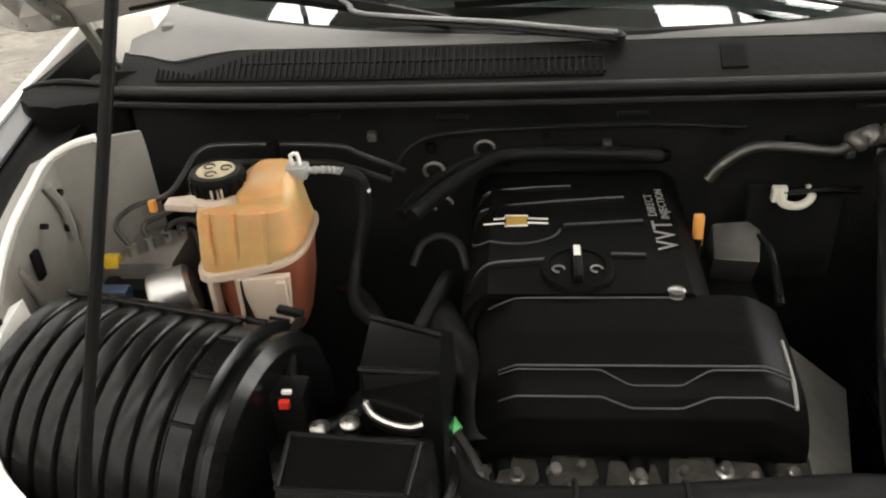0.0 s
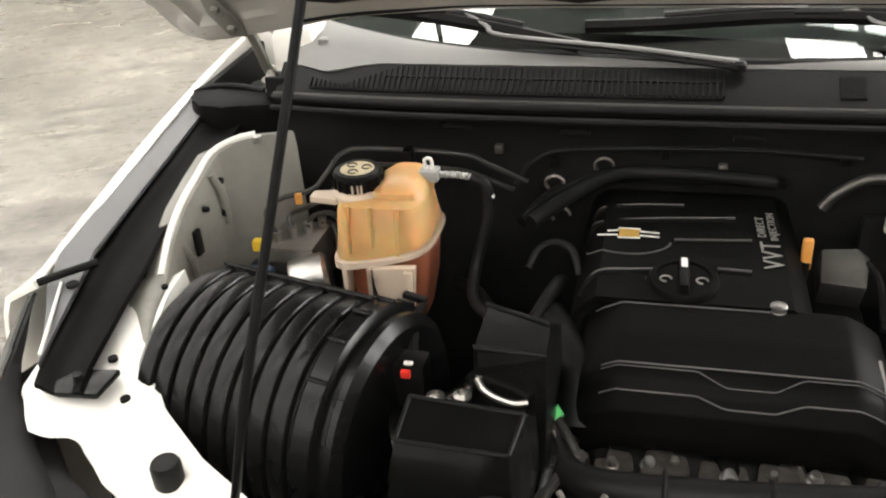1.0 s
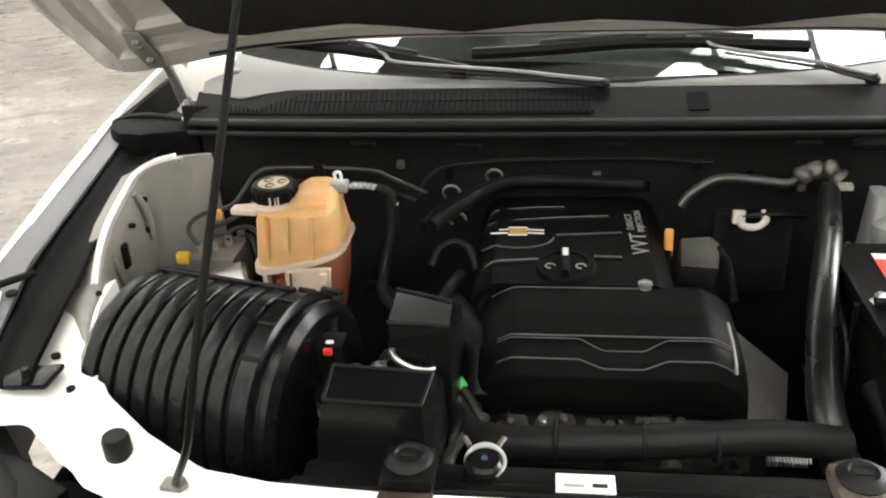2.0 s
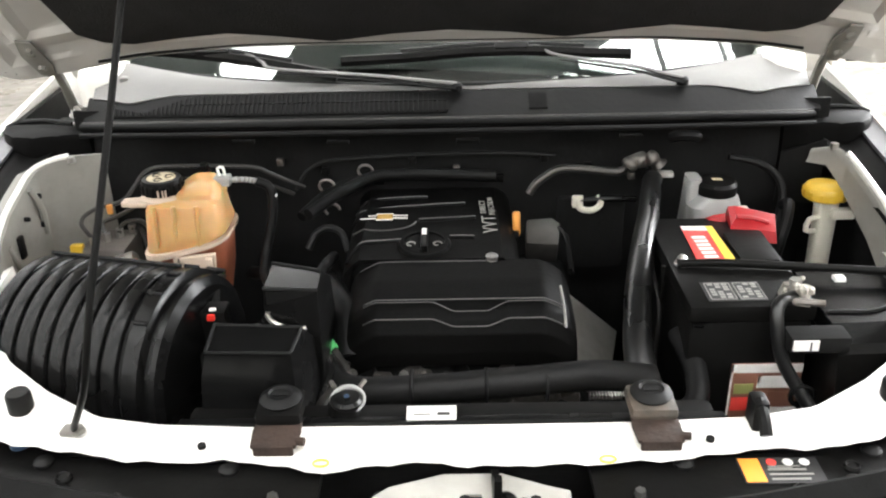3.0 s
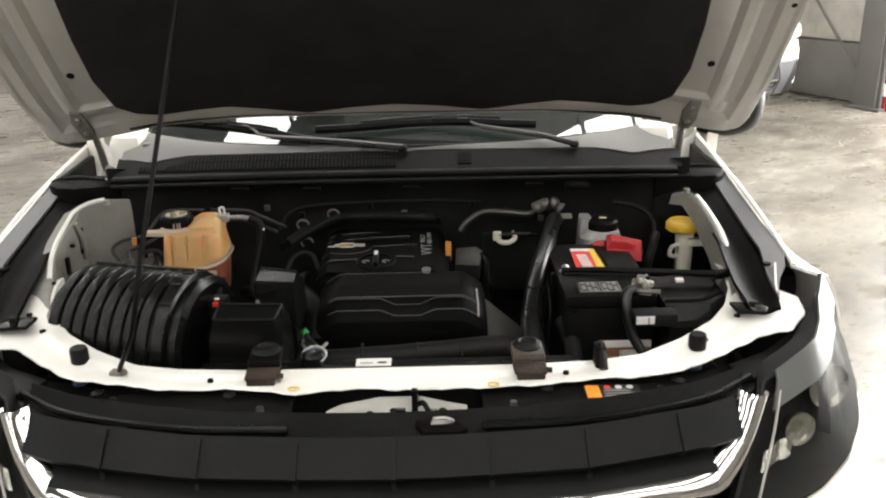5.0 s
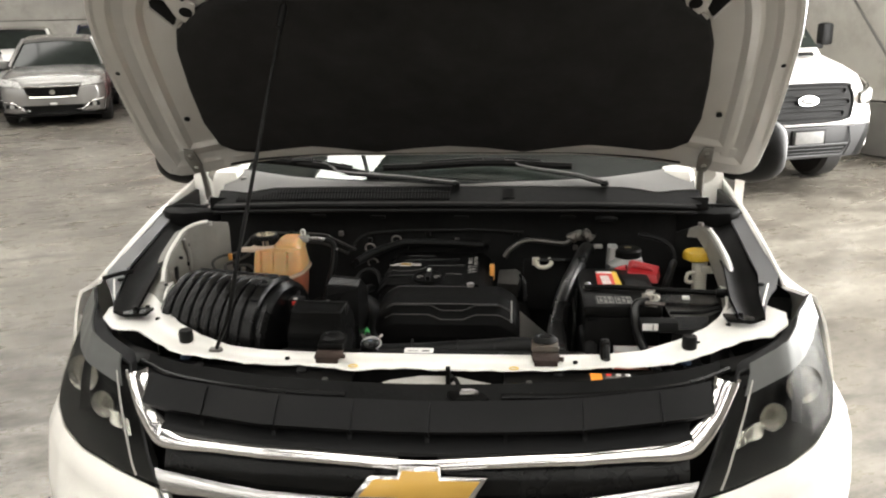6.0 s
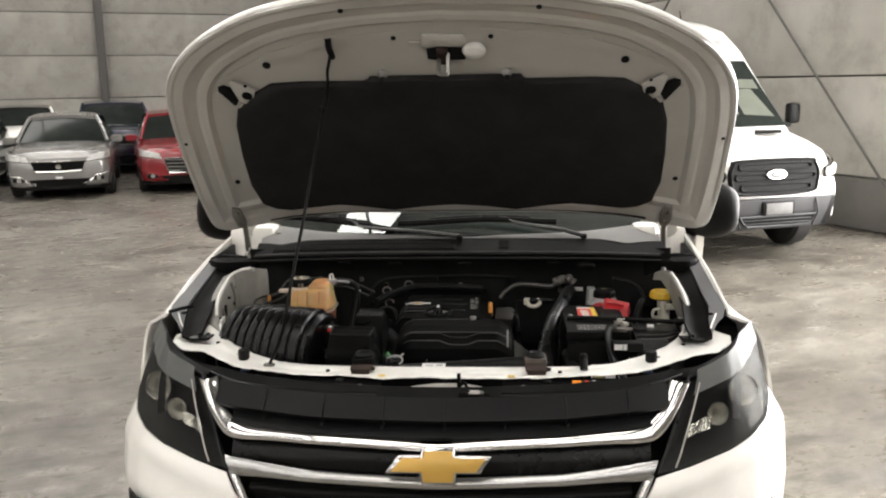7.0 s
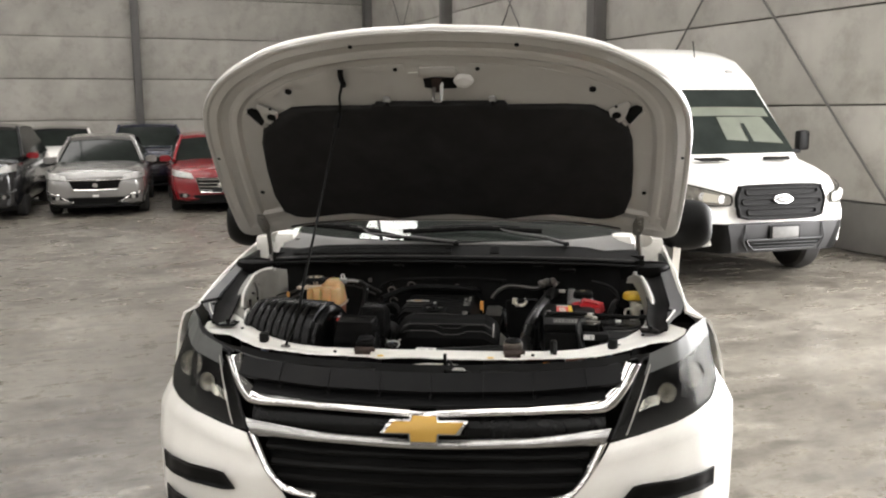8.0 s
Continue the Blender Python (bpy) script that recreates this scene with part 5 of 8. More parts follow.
part("striker_plate", prism([(-0.056, 0.833), (-0.052, 0.872), (0.058, 0.868), (0.064, 0.834)], 0, 0.008, 0.004, m=on_hood(0, 0, 0.001)), HOOD_IN, HOOD)
part("striker_wing", prism([(-0.09, 0.835), (-0.056, 0.838), (-0.056, 0.848), (-0.088, 0.846)], 0, 0.005, 0.002, m=on_hood(0, 0, 0.001)), HOOD_IN, HOOD)
slot = part("striker_slot", prism([(-0.05, -0.018), (-0.02, -0.024), (0.05, -0.022), (0.055, 0.020), (-0.02, 0.024), (-0.052, 0.018)], 0, 0.004, 0.001, m=on_hood(0.008, 0.800, -0.001)), MATT, HOOD)
part("striker", tube([hp(-0.012, 0.785, 0.0), hp(-0.012, 0.775, 0.045), hp(0.0, 0.772, 0.05), hp(0.012, 0.775, 0.045), hp(0.012, 0.80, 0.0)], 0.006, 8), STEEL, HOOD, "steel latch striker loop")
part("striker_foot", box((-0.018, -0.03, 0), (0.012, 0.03, 0.006), 0.002, m=on_hood(0.0, 0.795, 0.002)), RUST, HOOD)
part("cable_cap", lathe([(0.0, 0), (0.03, 0.0), (0.034, 0.012), (0.028, 0.026), (0.012, 0.034)], 20, m=on_hood(0.082, 0.818, 0.002) @ Matrix.Scale(0.74, 4) @ Matrix.Scale(1.25, 4, (1, 0, 0))), WHITEPL, HOOD, "crumpled white plastic cap")
# prop rod
ROD = part("prop_rod", tube([(-0.459, 0.272, 1.046), (-0.452, 0.262, 1.060), (-0.418, 0.234, 1.125), (-0.400, 0.228, 1.185), (-0.391, 0.252, 1.25), (-0.370, 0.325, 1.40), (-0.343, 0.422, 1.60), (-0.322, 0.496, 1.755), tuple(hp(-0.309, 0.775, 0.040)), tuple(hp(-0.300, 0.805, 0.030)), tuple(hp(-0.295, 0.822, 0.022))], 0.0043, 10, 4), BLACK, TRUCK, "thin black hood prop rod")
part("rod_grip", tube([(-0.329, 0.472, 1.705), (-0.323, 0.494, 1.75)], 0.009, 10, 1), GREYPL, ROD)
part("rod_holder", tube([hp(-0.296, 0.80, 0.004), hp(-0.292, 0.815, 0.020), hp(-0.296, 0.845, 0.018), hp(-0.297, 0.862, 0.004)], 0.009, 8), BLACK, HOOD)
part("rod_pivot", prism([(-0.014, -0.008), (0.010, -0.010), (0.016, 0.0), (0.008, 0.010), (-0.012, 0.009)], 0, 0.007, 0.002, m=pose(-0.461, 0.272, 1.041)), DULLSTEEL, ROD, "dusty steel rod foot")

# ---- things in the engine bay ----


def at(x, y, z, rx=0, ry=0, rz=0):
    return pose(x, y, z, rx, ry, rz)


DULL = surf("dull_steel_pipe", (0.10, 0.095, 0.088), 0.4, 0.8, vary=0.25, scale=20, bump=0.06)

SHIELD = surf("bare_sheet_metal", (0.26, 0.25, 0.23), 0.38, 0.7, vary=0.25, scale=12, bump=0.08)
CAST = surf("oily_cast_metal", (0.075, 0.068, 0.060), 0.48, 0.4, vary=0.5, scale=35, bump=0.25, stain=(0.16, 0.15, 0.135), stain_amt=0.5)
CRUST = surf("corroded_lead", (0.30, 0.285, 0.25), 0.75, 0.1, vary=0.4, scale=60, bump=0.3)
# engine with its cover
ENGINE = thing("engine", (0, 0.72, 0.54), "black-covered petrol engine filling the middle of the bay", "engine")
part("engine_block", box((-0.20, 0.50, 0.545), (0.22, 0.98, 0.93), 0.04), MATT, ENGINE)


def cover_rear(u, v):
    x = -0.185 + 0.30 * u
    y = 0.685 + 0.345 * v
    ex = min(1, 9 * min(u, 1 - u))
    ey = min(1, 9 * (1 - v))
    drop = 0.05 * (1 - min(ex, ey) ** 0.5)
    z = 1.052 + 0.014 * math.sin(math.pi * (0.2 + 0.7 * v)) - drop
    return (x, y, z)


REAR = part("engine_cover", sheet(cover_rear, 36, 30, 0.008), COVER, ENGINE, "ribbed black plastic engine cover")


def cz(x, y):
    u, v = (x + 0.185) / 0.30, (y - 0.685) / 0.345
    return cover_rear(min(0.999, max(0.001, u)), min(0.999, max(0.001, v)))[2]


for pts in ([(-0.176, 0.905), (-0.172, 0.920), (-0.158, 0.929), (-0.11, 0.933), (-0.045, 0.939)], [(-0.177, 0.858), (-0.172, 0.874), (-0.158, 0.881), (-0.08, 0.890), (0.024, 0.902)], [(-0.058, 0.829), (-0.01, 0.833), (0.042, 0.838)],
            [(-0.174, 0.716), (-0.166, 0.735), (-0.150, 0.742), (-0.115, 0.748), (-0.084, 0.752)], [(-0.004, 0.762), (0.037, 0.760)]):
    part("cover_rib", tube([(x, y, cz(x, y) + 0.0006) for x, y in pts], 0.0017, 8, 5), LINE, REAR)
    part("cover_groove", tube([(x, y - 0.007, cz(x, y) - 0.001) for x, y in pts], 0.004, 8, 4), COVER, REAR)
# oval recess rim and plain badge
part("badge_rim", tube([(-0.119 + 0.056 * math.cos(a), 0.820 + 0.036 * math.sin(a), cz(-0.119 + 0.056 * math.cos(a), 0.820 + 0.036 * math.sin(a)) + 0.001) for a in (math.pi * (1.02 + 0.96 * k / 20) for k in range(21))], 0.0014, 6, 1), LINE, REAR)
bz = cz(-0.119, 0.835) + 0.0022
eb = part("badge", tube([(-0.161, 0.828, bz), (-0.134, 0.831, bz), (-0.133, 0.824, bz), (-0.104, 0.825, bz), (-0.104, 0.832, bz), (-0.078, 0.830, bz)], 0.0013, 6, 1), BRIGHT, REAR, "small chrome-lined gold cross-shaped badge")
part("badge_line", tube([(-0.148, 0.841, bz), (-0.134, 0.843, bz), (-0.133, 0.850, bz), (-0.104, 0.850, bz), (-0.104, 0.843, bz), (-0.078, 0.841, bz)], 0.0013, 6, 1), BRIGHT, eb)
part("badge_face", box((-0.132, 0.826, bz - 0.002), (-0.105, 0.848, bz + 0.0004)), GOLD, eb)
part("lettering", words("VVT", 0.036, at(0.066, 0.800, cz(0.066, 0.80) + 0.002, 0, 0, 91)), PRINT, REAR, "grey printed lettering")
part("lettering", words("DIRECT", 0.0155, at(0.056, 0.876, cz(0.056, 0.876) + 0.002, 0, 0, 91)), PRINT, REAR, "grey printed lettering")
part("lettering", words("INJECTION", 0.0145, at(0.071, 0.879, cz(0.071, 0.879) + 0.002, 0, 0, 91)), PRINT, REAR, "grey printed lettering")
OIL = part("oil_cap", lathe([(0.044, -0.03), (0.044, 0.0), (0.041, 0.004), (0.034, 0.005), (0.033, 0.002), (0.0, 0.002)], 32, m=at(-0.046, 0.728, 1.066, 4)), COVER, ENGINE, "round black oil filler cap")
part("cap_grip", box((-0.006, -0.032, 0.0), (0.006, 0.032, 0.013), 0.004, m=at(-0.046, 0.728, 1.068, 4)), BLACK, OIL)
part("cap_print", box((-0.004, 0.006, 0.0132), (0.004, 0.026, 0.0138), m=at(-0.046, 0.728, 1.068, 4)), LABELW, OIL)
for dx in (-0.022, 0.022):
    part("cap_print", tube([(-0.046 + dx + 0.007 * math.cos(a), 0.722 + 0.007 * math.sin(a), 1.0700) for a in (0.6 * k for k in range(9))], 0.0013, 5, 1), PRINT, OIL)
part("cover_bolt", lathe([(0.016, 0), (0.016, 0.003), (0.010, 0.004), (0.010, 0.010), (0.007, 0.012)], 16, m=at(0.064, 0.690, 1.052)), STEEL, ENGINE)


def cover_front(u, v):
    """Front hump of the cover: v 0 at the low front edge, 1 at the step behind."""
    x = -0.168 + 0.356 * u
    z = lerp(v, [0, 0.12, 0.35, 0.50, 0.58, 0.66, 0.80, 1.0], [0.950, 0.976, 1.008, 1.029, 1.039, 1.046, 1.054, 1.056])
    y = lerp(v, [0, 0.12, 0.35, 0.50, 0.58, 0.66, 0.80, 1.0], [0.541, 0.534, 0.535, 0.546, 0.558, 0.573, 0.622, 0.688])
    e = min(1, 7 * min(u, 1 - u))
    k = (1 - e ** 0.5)
    return (x, y + 0.012 * k, z - 0.05 * k)


FRONT = part("cover_front", sheet(cover_front, 44, 48, 0.008), COVER, ENGINE, "black plastic front engine cover with stepped trim line", 30)


def edge_line(v0, dip, r=0.0010):
    pts = []
    for k in range(49):
        u = 0.09 + 0.85 * k / 48
        x = -0.168 + 0.356 * u
        mid = min(1.0, max(0.0, (0.056 - abs(x - 0.026)) / 0.030))
        pts.append(Vector(cover_front(u, v0 - dip * mid)) + Vector((0, -0.0010, 0.0012)))
    return tube(pts, r, 6, 1)


# highlights of the stepped edges, drawn as thin pale beads
part("trim_line", edge_line(0.665, 0.0), LINE, FRONT, "pale line painted as an edge highlight")
part("trim_line", edge_line(0.645, 0.085, 0.0007), LINE, FRONT, "pale line painted as an edge highlight")
part("trim_line", edge_line(0.50, 0.075), LINE, FRONT, "pale line painted as an edge highlight")
part("trim_line", tube([Vector(cover_front(0.945, 0.49 + 0.32 * k / 8)) + Vector((0, -0.001, 0.0015)) for k in range(9)], 0.0022, 6, 1), PRINT, FRONT, "pale line painted as an edge highlight")
part("trim_line", tube([Vector(cover_front(0.05 + 0.58 * k / 20, 0.985)) + Vector((0, -0.001, 0.001)) for k in range(21)], 0.0010, 6, 1), LINE, FRONT)
# injector rail, bolts and castings below the cover
part("intake_casting", box((-0.155, 0.500, 0.86), (0.19, 0.562, 0.925), 0.012), CAST, ENGINE, "dirty cast aluminium intake")
for x0, x1, dz in ((-0.140, -0.092, 0.0), (-0.086, -0.030, 0.004), (-0.024, 0.036, -0.003), (0.040, 0.090, 0.003), (0.094, 0.144, 0.0), (0.150, 0.192, 0.004)):
    part("intake_lug", prism([(x0, 0.512), (x0 + 0.010, 0.500), (x1 - 0.012, 0.503), (x1, 0.520), (x1 - 0.004, 0.548), (x0 + 0.006, 0.552)], 0.915, 0.937 + dz, 0.005), CAST, ENGINE)
for k, x in enumerate((-0.117, -0.076, -0.048, 0.011, 0.058, 0.102, 0.129, 0.170)):
    y, z, r = 0.522 + 0.006 * (k % 3), 0.937, 0.0068 if k % 2 else 0.0055
    part("intake_bolt", lathe([(r * 1.5, 0), (r * 1.5, 0.002), (r, 0.003), (r, 0.011), (r * 0.7, 0.013)], 10, m=at(x, y, z, 14)), STEEL if k % 2 else ALU, ENGINE)
for k in range(5):
    x = -0.135 + 0.072 * k
    part("runner", tube([(x, 0.560, 0.930), (x + 0.006, 0.530, 0.922), (x + 0.008, 0.500, 0.895)], 0.014, 10, 4), CAST if k % 2 else BLACK, ENGINE)
part("heat_shield", sheet(lambda u, v: (0.190 + 0.085 * u * (0.5 + 0.5 * v) + 0.0, 0.52 + 0.17 * v, 0.935 + 0.055 * v * (1 - u) - 0.02 * u), 10, 10, 0.004), SHIELD, ENGINE, "dull grey metal side shield")
# dipstick with orange ring
DIP = part("dipstick", tube([(0.108, 0.815, 0.96), (0.110, 0.830, 1.0), (0.114, 0.842, 1.035)], 0.006, 8, 4), BLACK, ENGINE, "oil dipstick with orange pull ring")
part("pull_ring", box((-0.007, -0.005, 0), (0.007, 0.005, 0.046), 0.0045, m=at(0.115, 0.846, 1.022, -6), seg=3), ORANGE, DIP, "orange plastic pull ring")
part("side_cover", prism([(-0.030, -0.025), (0.026, -0.03), (0.034, 0.02), (0.02, 0.034), (-0.026, 0.03)], -0.05, 0.0, 0.004, m=at(0.160, 0.832, 1.036, 25)), DULL, ENGINE, "dusty grey plastic side cover")
part("fuel_pipe", tube([(0.16, 0.86, 1.02), (0.185, 0.85, 1.035), (0.20, 0.82, 1.03), (0.205, 0.76, 0.99)], 0.006, 8), SATIN, ENGINE)
part("breather_hose", tube([(-0.255, 0.845, 1.072), (-0.215, 0.90, 1.082), (-0.155, 0.975, 1.088), (-0.10, 0.992, 1.088), (0.0, 0.99, 1.087), (0.085, 0.99, 1.082)], 0.011, 12), RUBBER, ENGINE, "black breather hose over the cover")
part("breather_hose", tube([(-0.275, 0.885, 1.05), (-0.235, 0.95, 1.066), (-0.18, 0.995, 1.075), (-0.13, 1.0, 1.075)], 0.010, 10), RUBBER, ENGINE)
for x, y, z in ((-0.235, 0.955, 1.082), (-0.222, 0.915, 1.05), (-0.165, 1.0, 1.093)):
    part("hose_clip", tube([(x + 0.014 * math.cos(a), y, z + 0.012 * math.sin(a)) for a in (0.5 * k for k in range(9))], 0.0028, 6, 1), ALU, ENGINE)
part("throttle_hose", tube([(-0.16, 0.55, 0.96), (-0.165, 0.60, 1.0), (-0.19, 0.66, 1.01), (-0.215, 0.74, 0.99)], 0.022, 12), RUBBER, ENGINE)
part("coolant_hose", tube([(-0.19, 0.60, 0.95), (-0.188, 0.53, 0.955), (-0.150, 0.462, 0.963), (-0.03, 0.447, 0.974), (0.10, 0.452, 0.981), (0.20, 0.457, 0.986), (0.285, 0.475, 0.965)], 0.022, 14), RUBBER, ENGINE, "thick black coolant hose across the front")
for x in (-0.06, 0.045, 0.13):
    part("hose_band", tube([(x, 0.449 + 0.0235 * math.cos(a), 0.977 + 0.0235 * math.sin(a)) for a in (2 * math.pi * k / 20 for k in range(21))], 0.0025, 6, 1), GREYPL, ENGINE)
PLUG = part("sensor_plug", cyl((-0.199, 0.558, 0.994), (-0.181, 0.540, 0.981), 0.0108, 0.0095, 14, 0.002), GREEN, ENGINE, "bright green connector plug")
part("plug_stem", tube([(-0.197, 0.557, 0.993), (-0.206, 0.568, 1.0), (-0.214, 0.578, 1.004)], 0.0042, 8, 3), BRIGHT, PLUG)
part("plug_cable", tube([(-0.181, 0.540, 0.981), (-0.166, 0.518, 0.974), (-0.152, 0.495, 0.962), (-0.142, 0.465, 0.945)], 0.006, 8), CONDUIT, PLUG)
for k, pts in enumerate(([(-0.214, 0.535, 0.985), (-0.188, 0.498, 0.975), (-0.164, 0.455, 0.955), (-0.155, 0.41, 0.93)], [(-0.206, 0.548, 0.975), (-0.172, 0.515, 0.970), (-0.150, 0.478, 0.958), (-0.146, 0.43, 0.94)],
                         [(-0.160, 0.525, 0.968), (-0.185, 0.480, 0.972), (-0.200, 0.445, 0.965), (-0.205, 0.40, 0.94)], [(-0.150, 0.505, 0.965), (-0.172, 0.462, 0.970), (-0.188, 0.425, 0.96), (-0.19, 0.38, 0.93)],
                         [(-0.196, 0.520, 0.990), (-0.180, 0.480, 0.984), (-0.186, 0.445, 0.968), (-0.184, 0.40, 0.94)])):
    part("cable_conduit", tube(pts, 0.0085 - 0.001 * (k % 3), 8, 5, flat=0.7), CONDUIT if k % 2 else SATIN, ENGINE)
for x, y, z in ((-0.186, 0.508, 0.985), (-0.156, 0.486, 0.972)):
    part("cable_clip", box((x - 0.006, y - 0.005, z - 0.004), (x + 0.006, y + 0.005, z + 0.004), 0.002), ALU, ENGINE)
part("arch_hose", tube([(-0.250, 0.790, 1.030), (-0.238, 0.806, 1.052), (-0.215, 0.812, 1.060), (-0.192, 0.802, 1.054), (-0.180, 0.780, 1.030)], 0.006, 10), RUBBER, ENGINE, "small arched rubber hose")
# pale chips added to stand for glints among the hoses
part("glint_tab", prism([(-0.026, -0.006), (0.018, -0.008), (0.026, 0.002), (-0.018, 0.010)], 0, 0.004, 0.001, m=at(-0.222, 0.690, 1.000, 8)), BRIGHT, ENGINE)
part("glint_tab", prism([(-0.012, -0.006), (0.012, -0.002), (0.006, 0.008), (-0.008, 0.006)], 0, 0.004, 0.001, m=at(-0.256, 0.672, 1.006, 8)), LABELW, ENGINE)
part("vacuum_hose", tube([(-0.262, 0.655, 0.96), (-0.236, 0.690, 1.0), (-0.214, 0.735, 1.025), (-0.205, 0.78, 1.02)], 0.010, 10), RUBBER, ENGINE)
part("sensor_plug", box((-0.196, 0.655, 1.005), (-0.176, 0.668, 1.022), 0.003), TEALC, ENGINE, "teal connector plug")
part("spring_hose", tube([Vector((0.19 + 0.05 * k / 80, 0.452 + 0.008 * math.cos(k * 0.9), 0.957 + 0.008 * math.sin(k * 0.9))) for k in range(81)], 0.0016, 5, 1), STEEL, ENGINE, "small coil spring sleeve")

# coolant expansion tank
TANK = thing("coolant_tank", (-0.445, 0.83, 0.90), "translucent amber coolant tank with black screw cap", "tank")


def tank_ring(z, x0, x1, y0, y1, r=0.4):
    out = []
    cx, cy, hx, hy = (x0 + x1) / 2, (y0 + y1) / 2, (x1 - x0) / 2, (y1 - y0) / 2
    for k in range(40):
        a = 2 * math.pi * k / 40
        c, s = math.cos(a), math.sin(a)
        p = 2 / 3.6
        out.append((cx + hx * math.copysign(abs(c) ** p, c), cy + hy * math.copysign(abs(s) ** p, s) - 0.0, z))
    return out


def tilted(ring, dz):
    return [(x, y, z + 0.006 + 1.6 * dz * (x + 0.445) / 0.08) for x, y, z in ring]


body = loft([tilted(tank_ring(1.040, -0.522, -0.374, 0.755, 0.895), 0.012), tilted(tank_ring(1.047, -0.523, -0.372, 0.752, 0.897), 0.012), tilted(tank_ring(1.070, -0.520, -0.376, 0.756, 0.895), 0.007), tank_ring(1.106, -0.517, -0.380, 0.762, 0.893), tank_ring(1.120, -0.513, -0.384, 0.768, 0.890), tank_ring(1.126, -0.503, -0.394, 0.78, 0.88)])
part("tank_upper", body, TAN, TANK, "amber translucent upper tank half")
part("tank_shoulder", loft([tank_ring(1.116, -0.468, -0.382, 0.785, 0.892), tank_ring(1.134, -0.462, -0.388, 0.79, 0.890), tank_ring(1.143, -0.448, -0.398, 0.805, 0.885)]), TAN, TANK)
part("tank_seam", loft([tilted(tank_ring(1.031, -0.528, -0.367, 0.747, 0.902), 0.012), tilted(tank_ring(1.040, -0.528, -0.367, 0.747, 0.902), 0.010)]), TANPALE, TANK, "moulded flange round the tank")
part("tank_lower", loft([tank_ring(0.92, -0.498, -0.392, 0.775, 0.88), tank_ring(0.98, -0.507, -0.380, 0.768, 0.888), tilted(tank_ring(1.038, -0.513, -0.374, 0.762, 0.894), 0.010)]), TANLOW, TANK, "reddish lower tank half full of coolant")
for x in (-0.500, -0.462):
    part("tank_rib", box((x - 0.004, 0.750, 0.94), (x + 0.004, 0.775, 1.036), 0.002), TANPALE, TANK)
for x in (-0.49, -0.455, -0.415):
    part("tank_rib", tube([(x, 0.757, 1.05), (x, 0.758, 1.09), (x, 0.765, 1.125)], 0.004, 8), TAN, TANK)
part("tank_bracket", prism([(-0.034, 0.05), (0.038, 0.056), (0.030, -0.03), (-0.012, -0.038)], -0.008, 0.004, 0.002, m=at(-0.425, 0.745, 0.985, 90)), TANPALE, TANK, "pale moulded mounting bracket")
for dx in (-0.030, 0.030):
    part("bracket_rib", box((-0.425 + dx * 0.8 - 0.003, 0.733, 0.955), (-0.425 + dx + 0.003, 0.748, 1.036), 0.002), TANPALE, TANK)
part("tank_spout", lathe([(0.040, 0), (0.040, 0.010), (0.033, 0.014), (0.033, 0.03)], 28, m=at(-0.487, 0.820, 1.116)), TANPALE, TANK)
part("spout_tab", prism([(-0.045, -0.012), (0.0, -0.018), (0.0, 0.018), (-0.045, 0.010)], 0, 0.010, 0.003, m=at(-0.512, 0.803, 1.114)), TANPALE, TANK)
CAP = part("screw_cap", lathe([(0.033, 0), (0.037, 0.003), (0.037, 0.022), (0.034, 0.028), (0.027, 0.029), (0.026, 0.027), (0.0, 0.027)], 36, m=at(-0.488, 0.824, 1.130)), BLACK, TANK, "black screw cap with yellow warning print")
for k in range(18):
    a = 2 * math.pi * k / 18
    part("cap_grip", box((0.0362, -0.0025, 0.003), (0.0392, 0.0025, 0.021), 0.001, m=at(-0.488, 0.824, 1.130, 0, 0, math.degrees(a))), BLACK, CAP)
part("cap_disc", lathe([(0.0255, 0.0), (0.0255, 0.0012), (0.0, 0.0012)], 28, m=at(-0.488, 0.824, 1.1572)), CREAM, CAP)
for a in (20, 140, 260):
    part("cap_symbol", tube([(-0.488 + 0.014 * math.cos(radians(a)) + 0.007 * math.cos(q), 0.824 + 0.014 * math.sin(radians(a)) + 0.007 * math.sin(q), 1.1588) for q in (0.7 * k for k in range(9))], 0.0013, 5, 1), INK, CAP)
FIT = part("hose_fitting", box((-0.402, 0.846, 1.128), (-0.372, 0.872, 1.146), 0.004), GREYMILK, TANK, "pale plastic hose fitting")
part("fitting_clip", tube([(-0.392, 0.859, 1.146), (-0.394, 0.859, 1.160), (-0.384, 0.859, 1.162), (-0.382, 0.859, 1.146)], 0.0028, 6, 2), WHITEPL, FIT)
part("fitting_sleeve", tube([(-0.374, 0.859, 1.137), (-0.345, 0.862, 1.136), (-0.325, 0.864, 1.132)], lambda t: 0.0052 + 0.0010 * math.sin(40 * t), 10, 10), GREYMILK, FIT)
part("overflow_hose", tube([(-0.326, 0.864, 1.132), (-0.302, 0.862, 1.118), (-0.30, 0.85, 1.07), (-0.315, 0.82, 1.0), (-0.305, 0.76, 0.98), (-0.25, 0.68, 1.0), (-0.225, 0.63, 1.02)], 0.009, 10), RUBBER, TANK, "black overflow hose")
for x, y, z in ((-0.296, 0.868, 1.098), (-0.292, 0.866, 1.106)):
    part("hose_mark", box((x - 0.003, y - 0.012, z - 0.002), (x + 0.003, y - 0.006, z + 0.002)), LABELW, TANK)

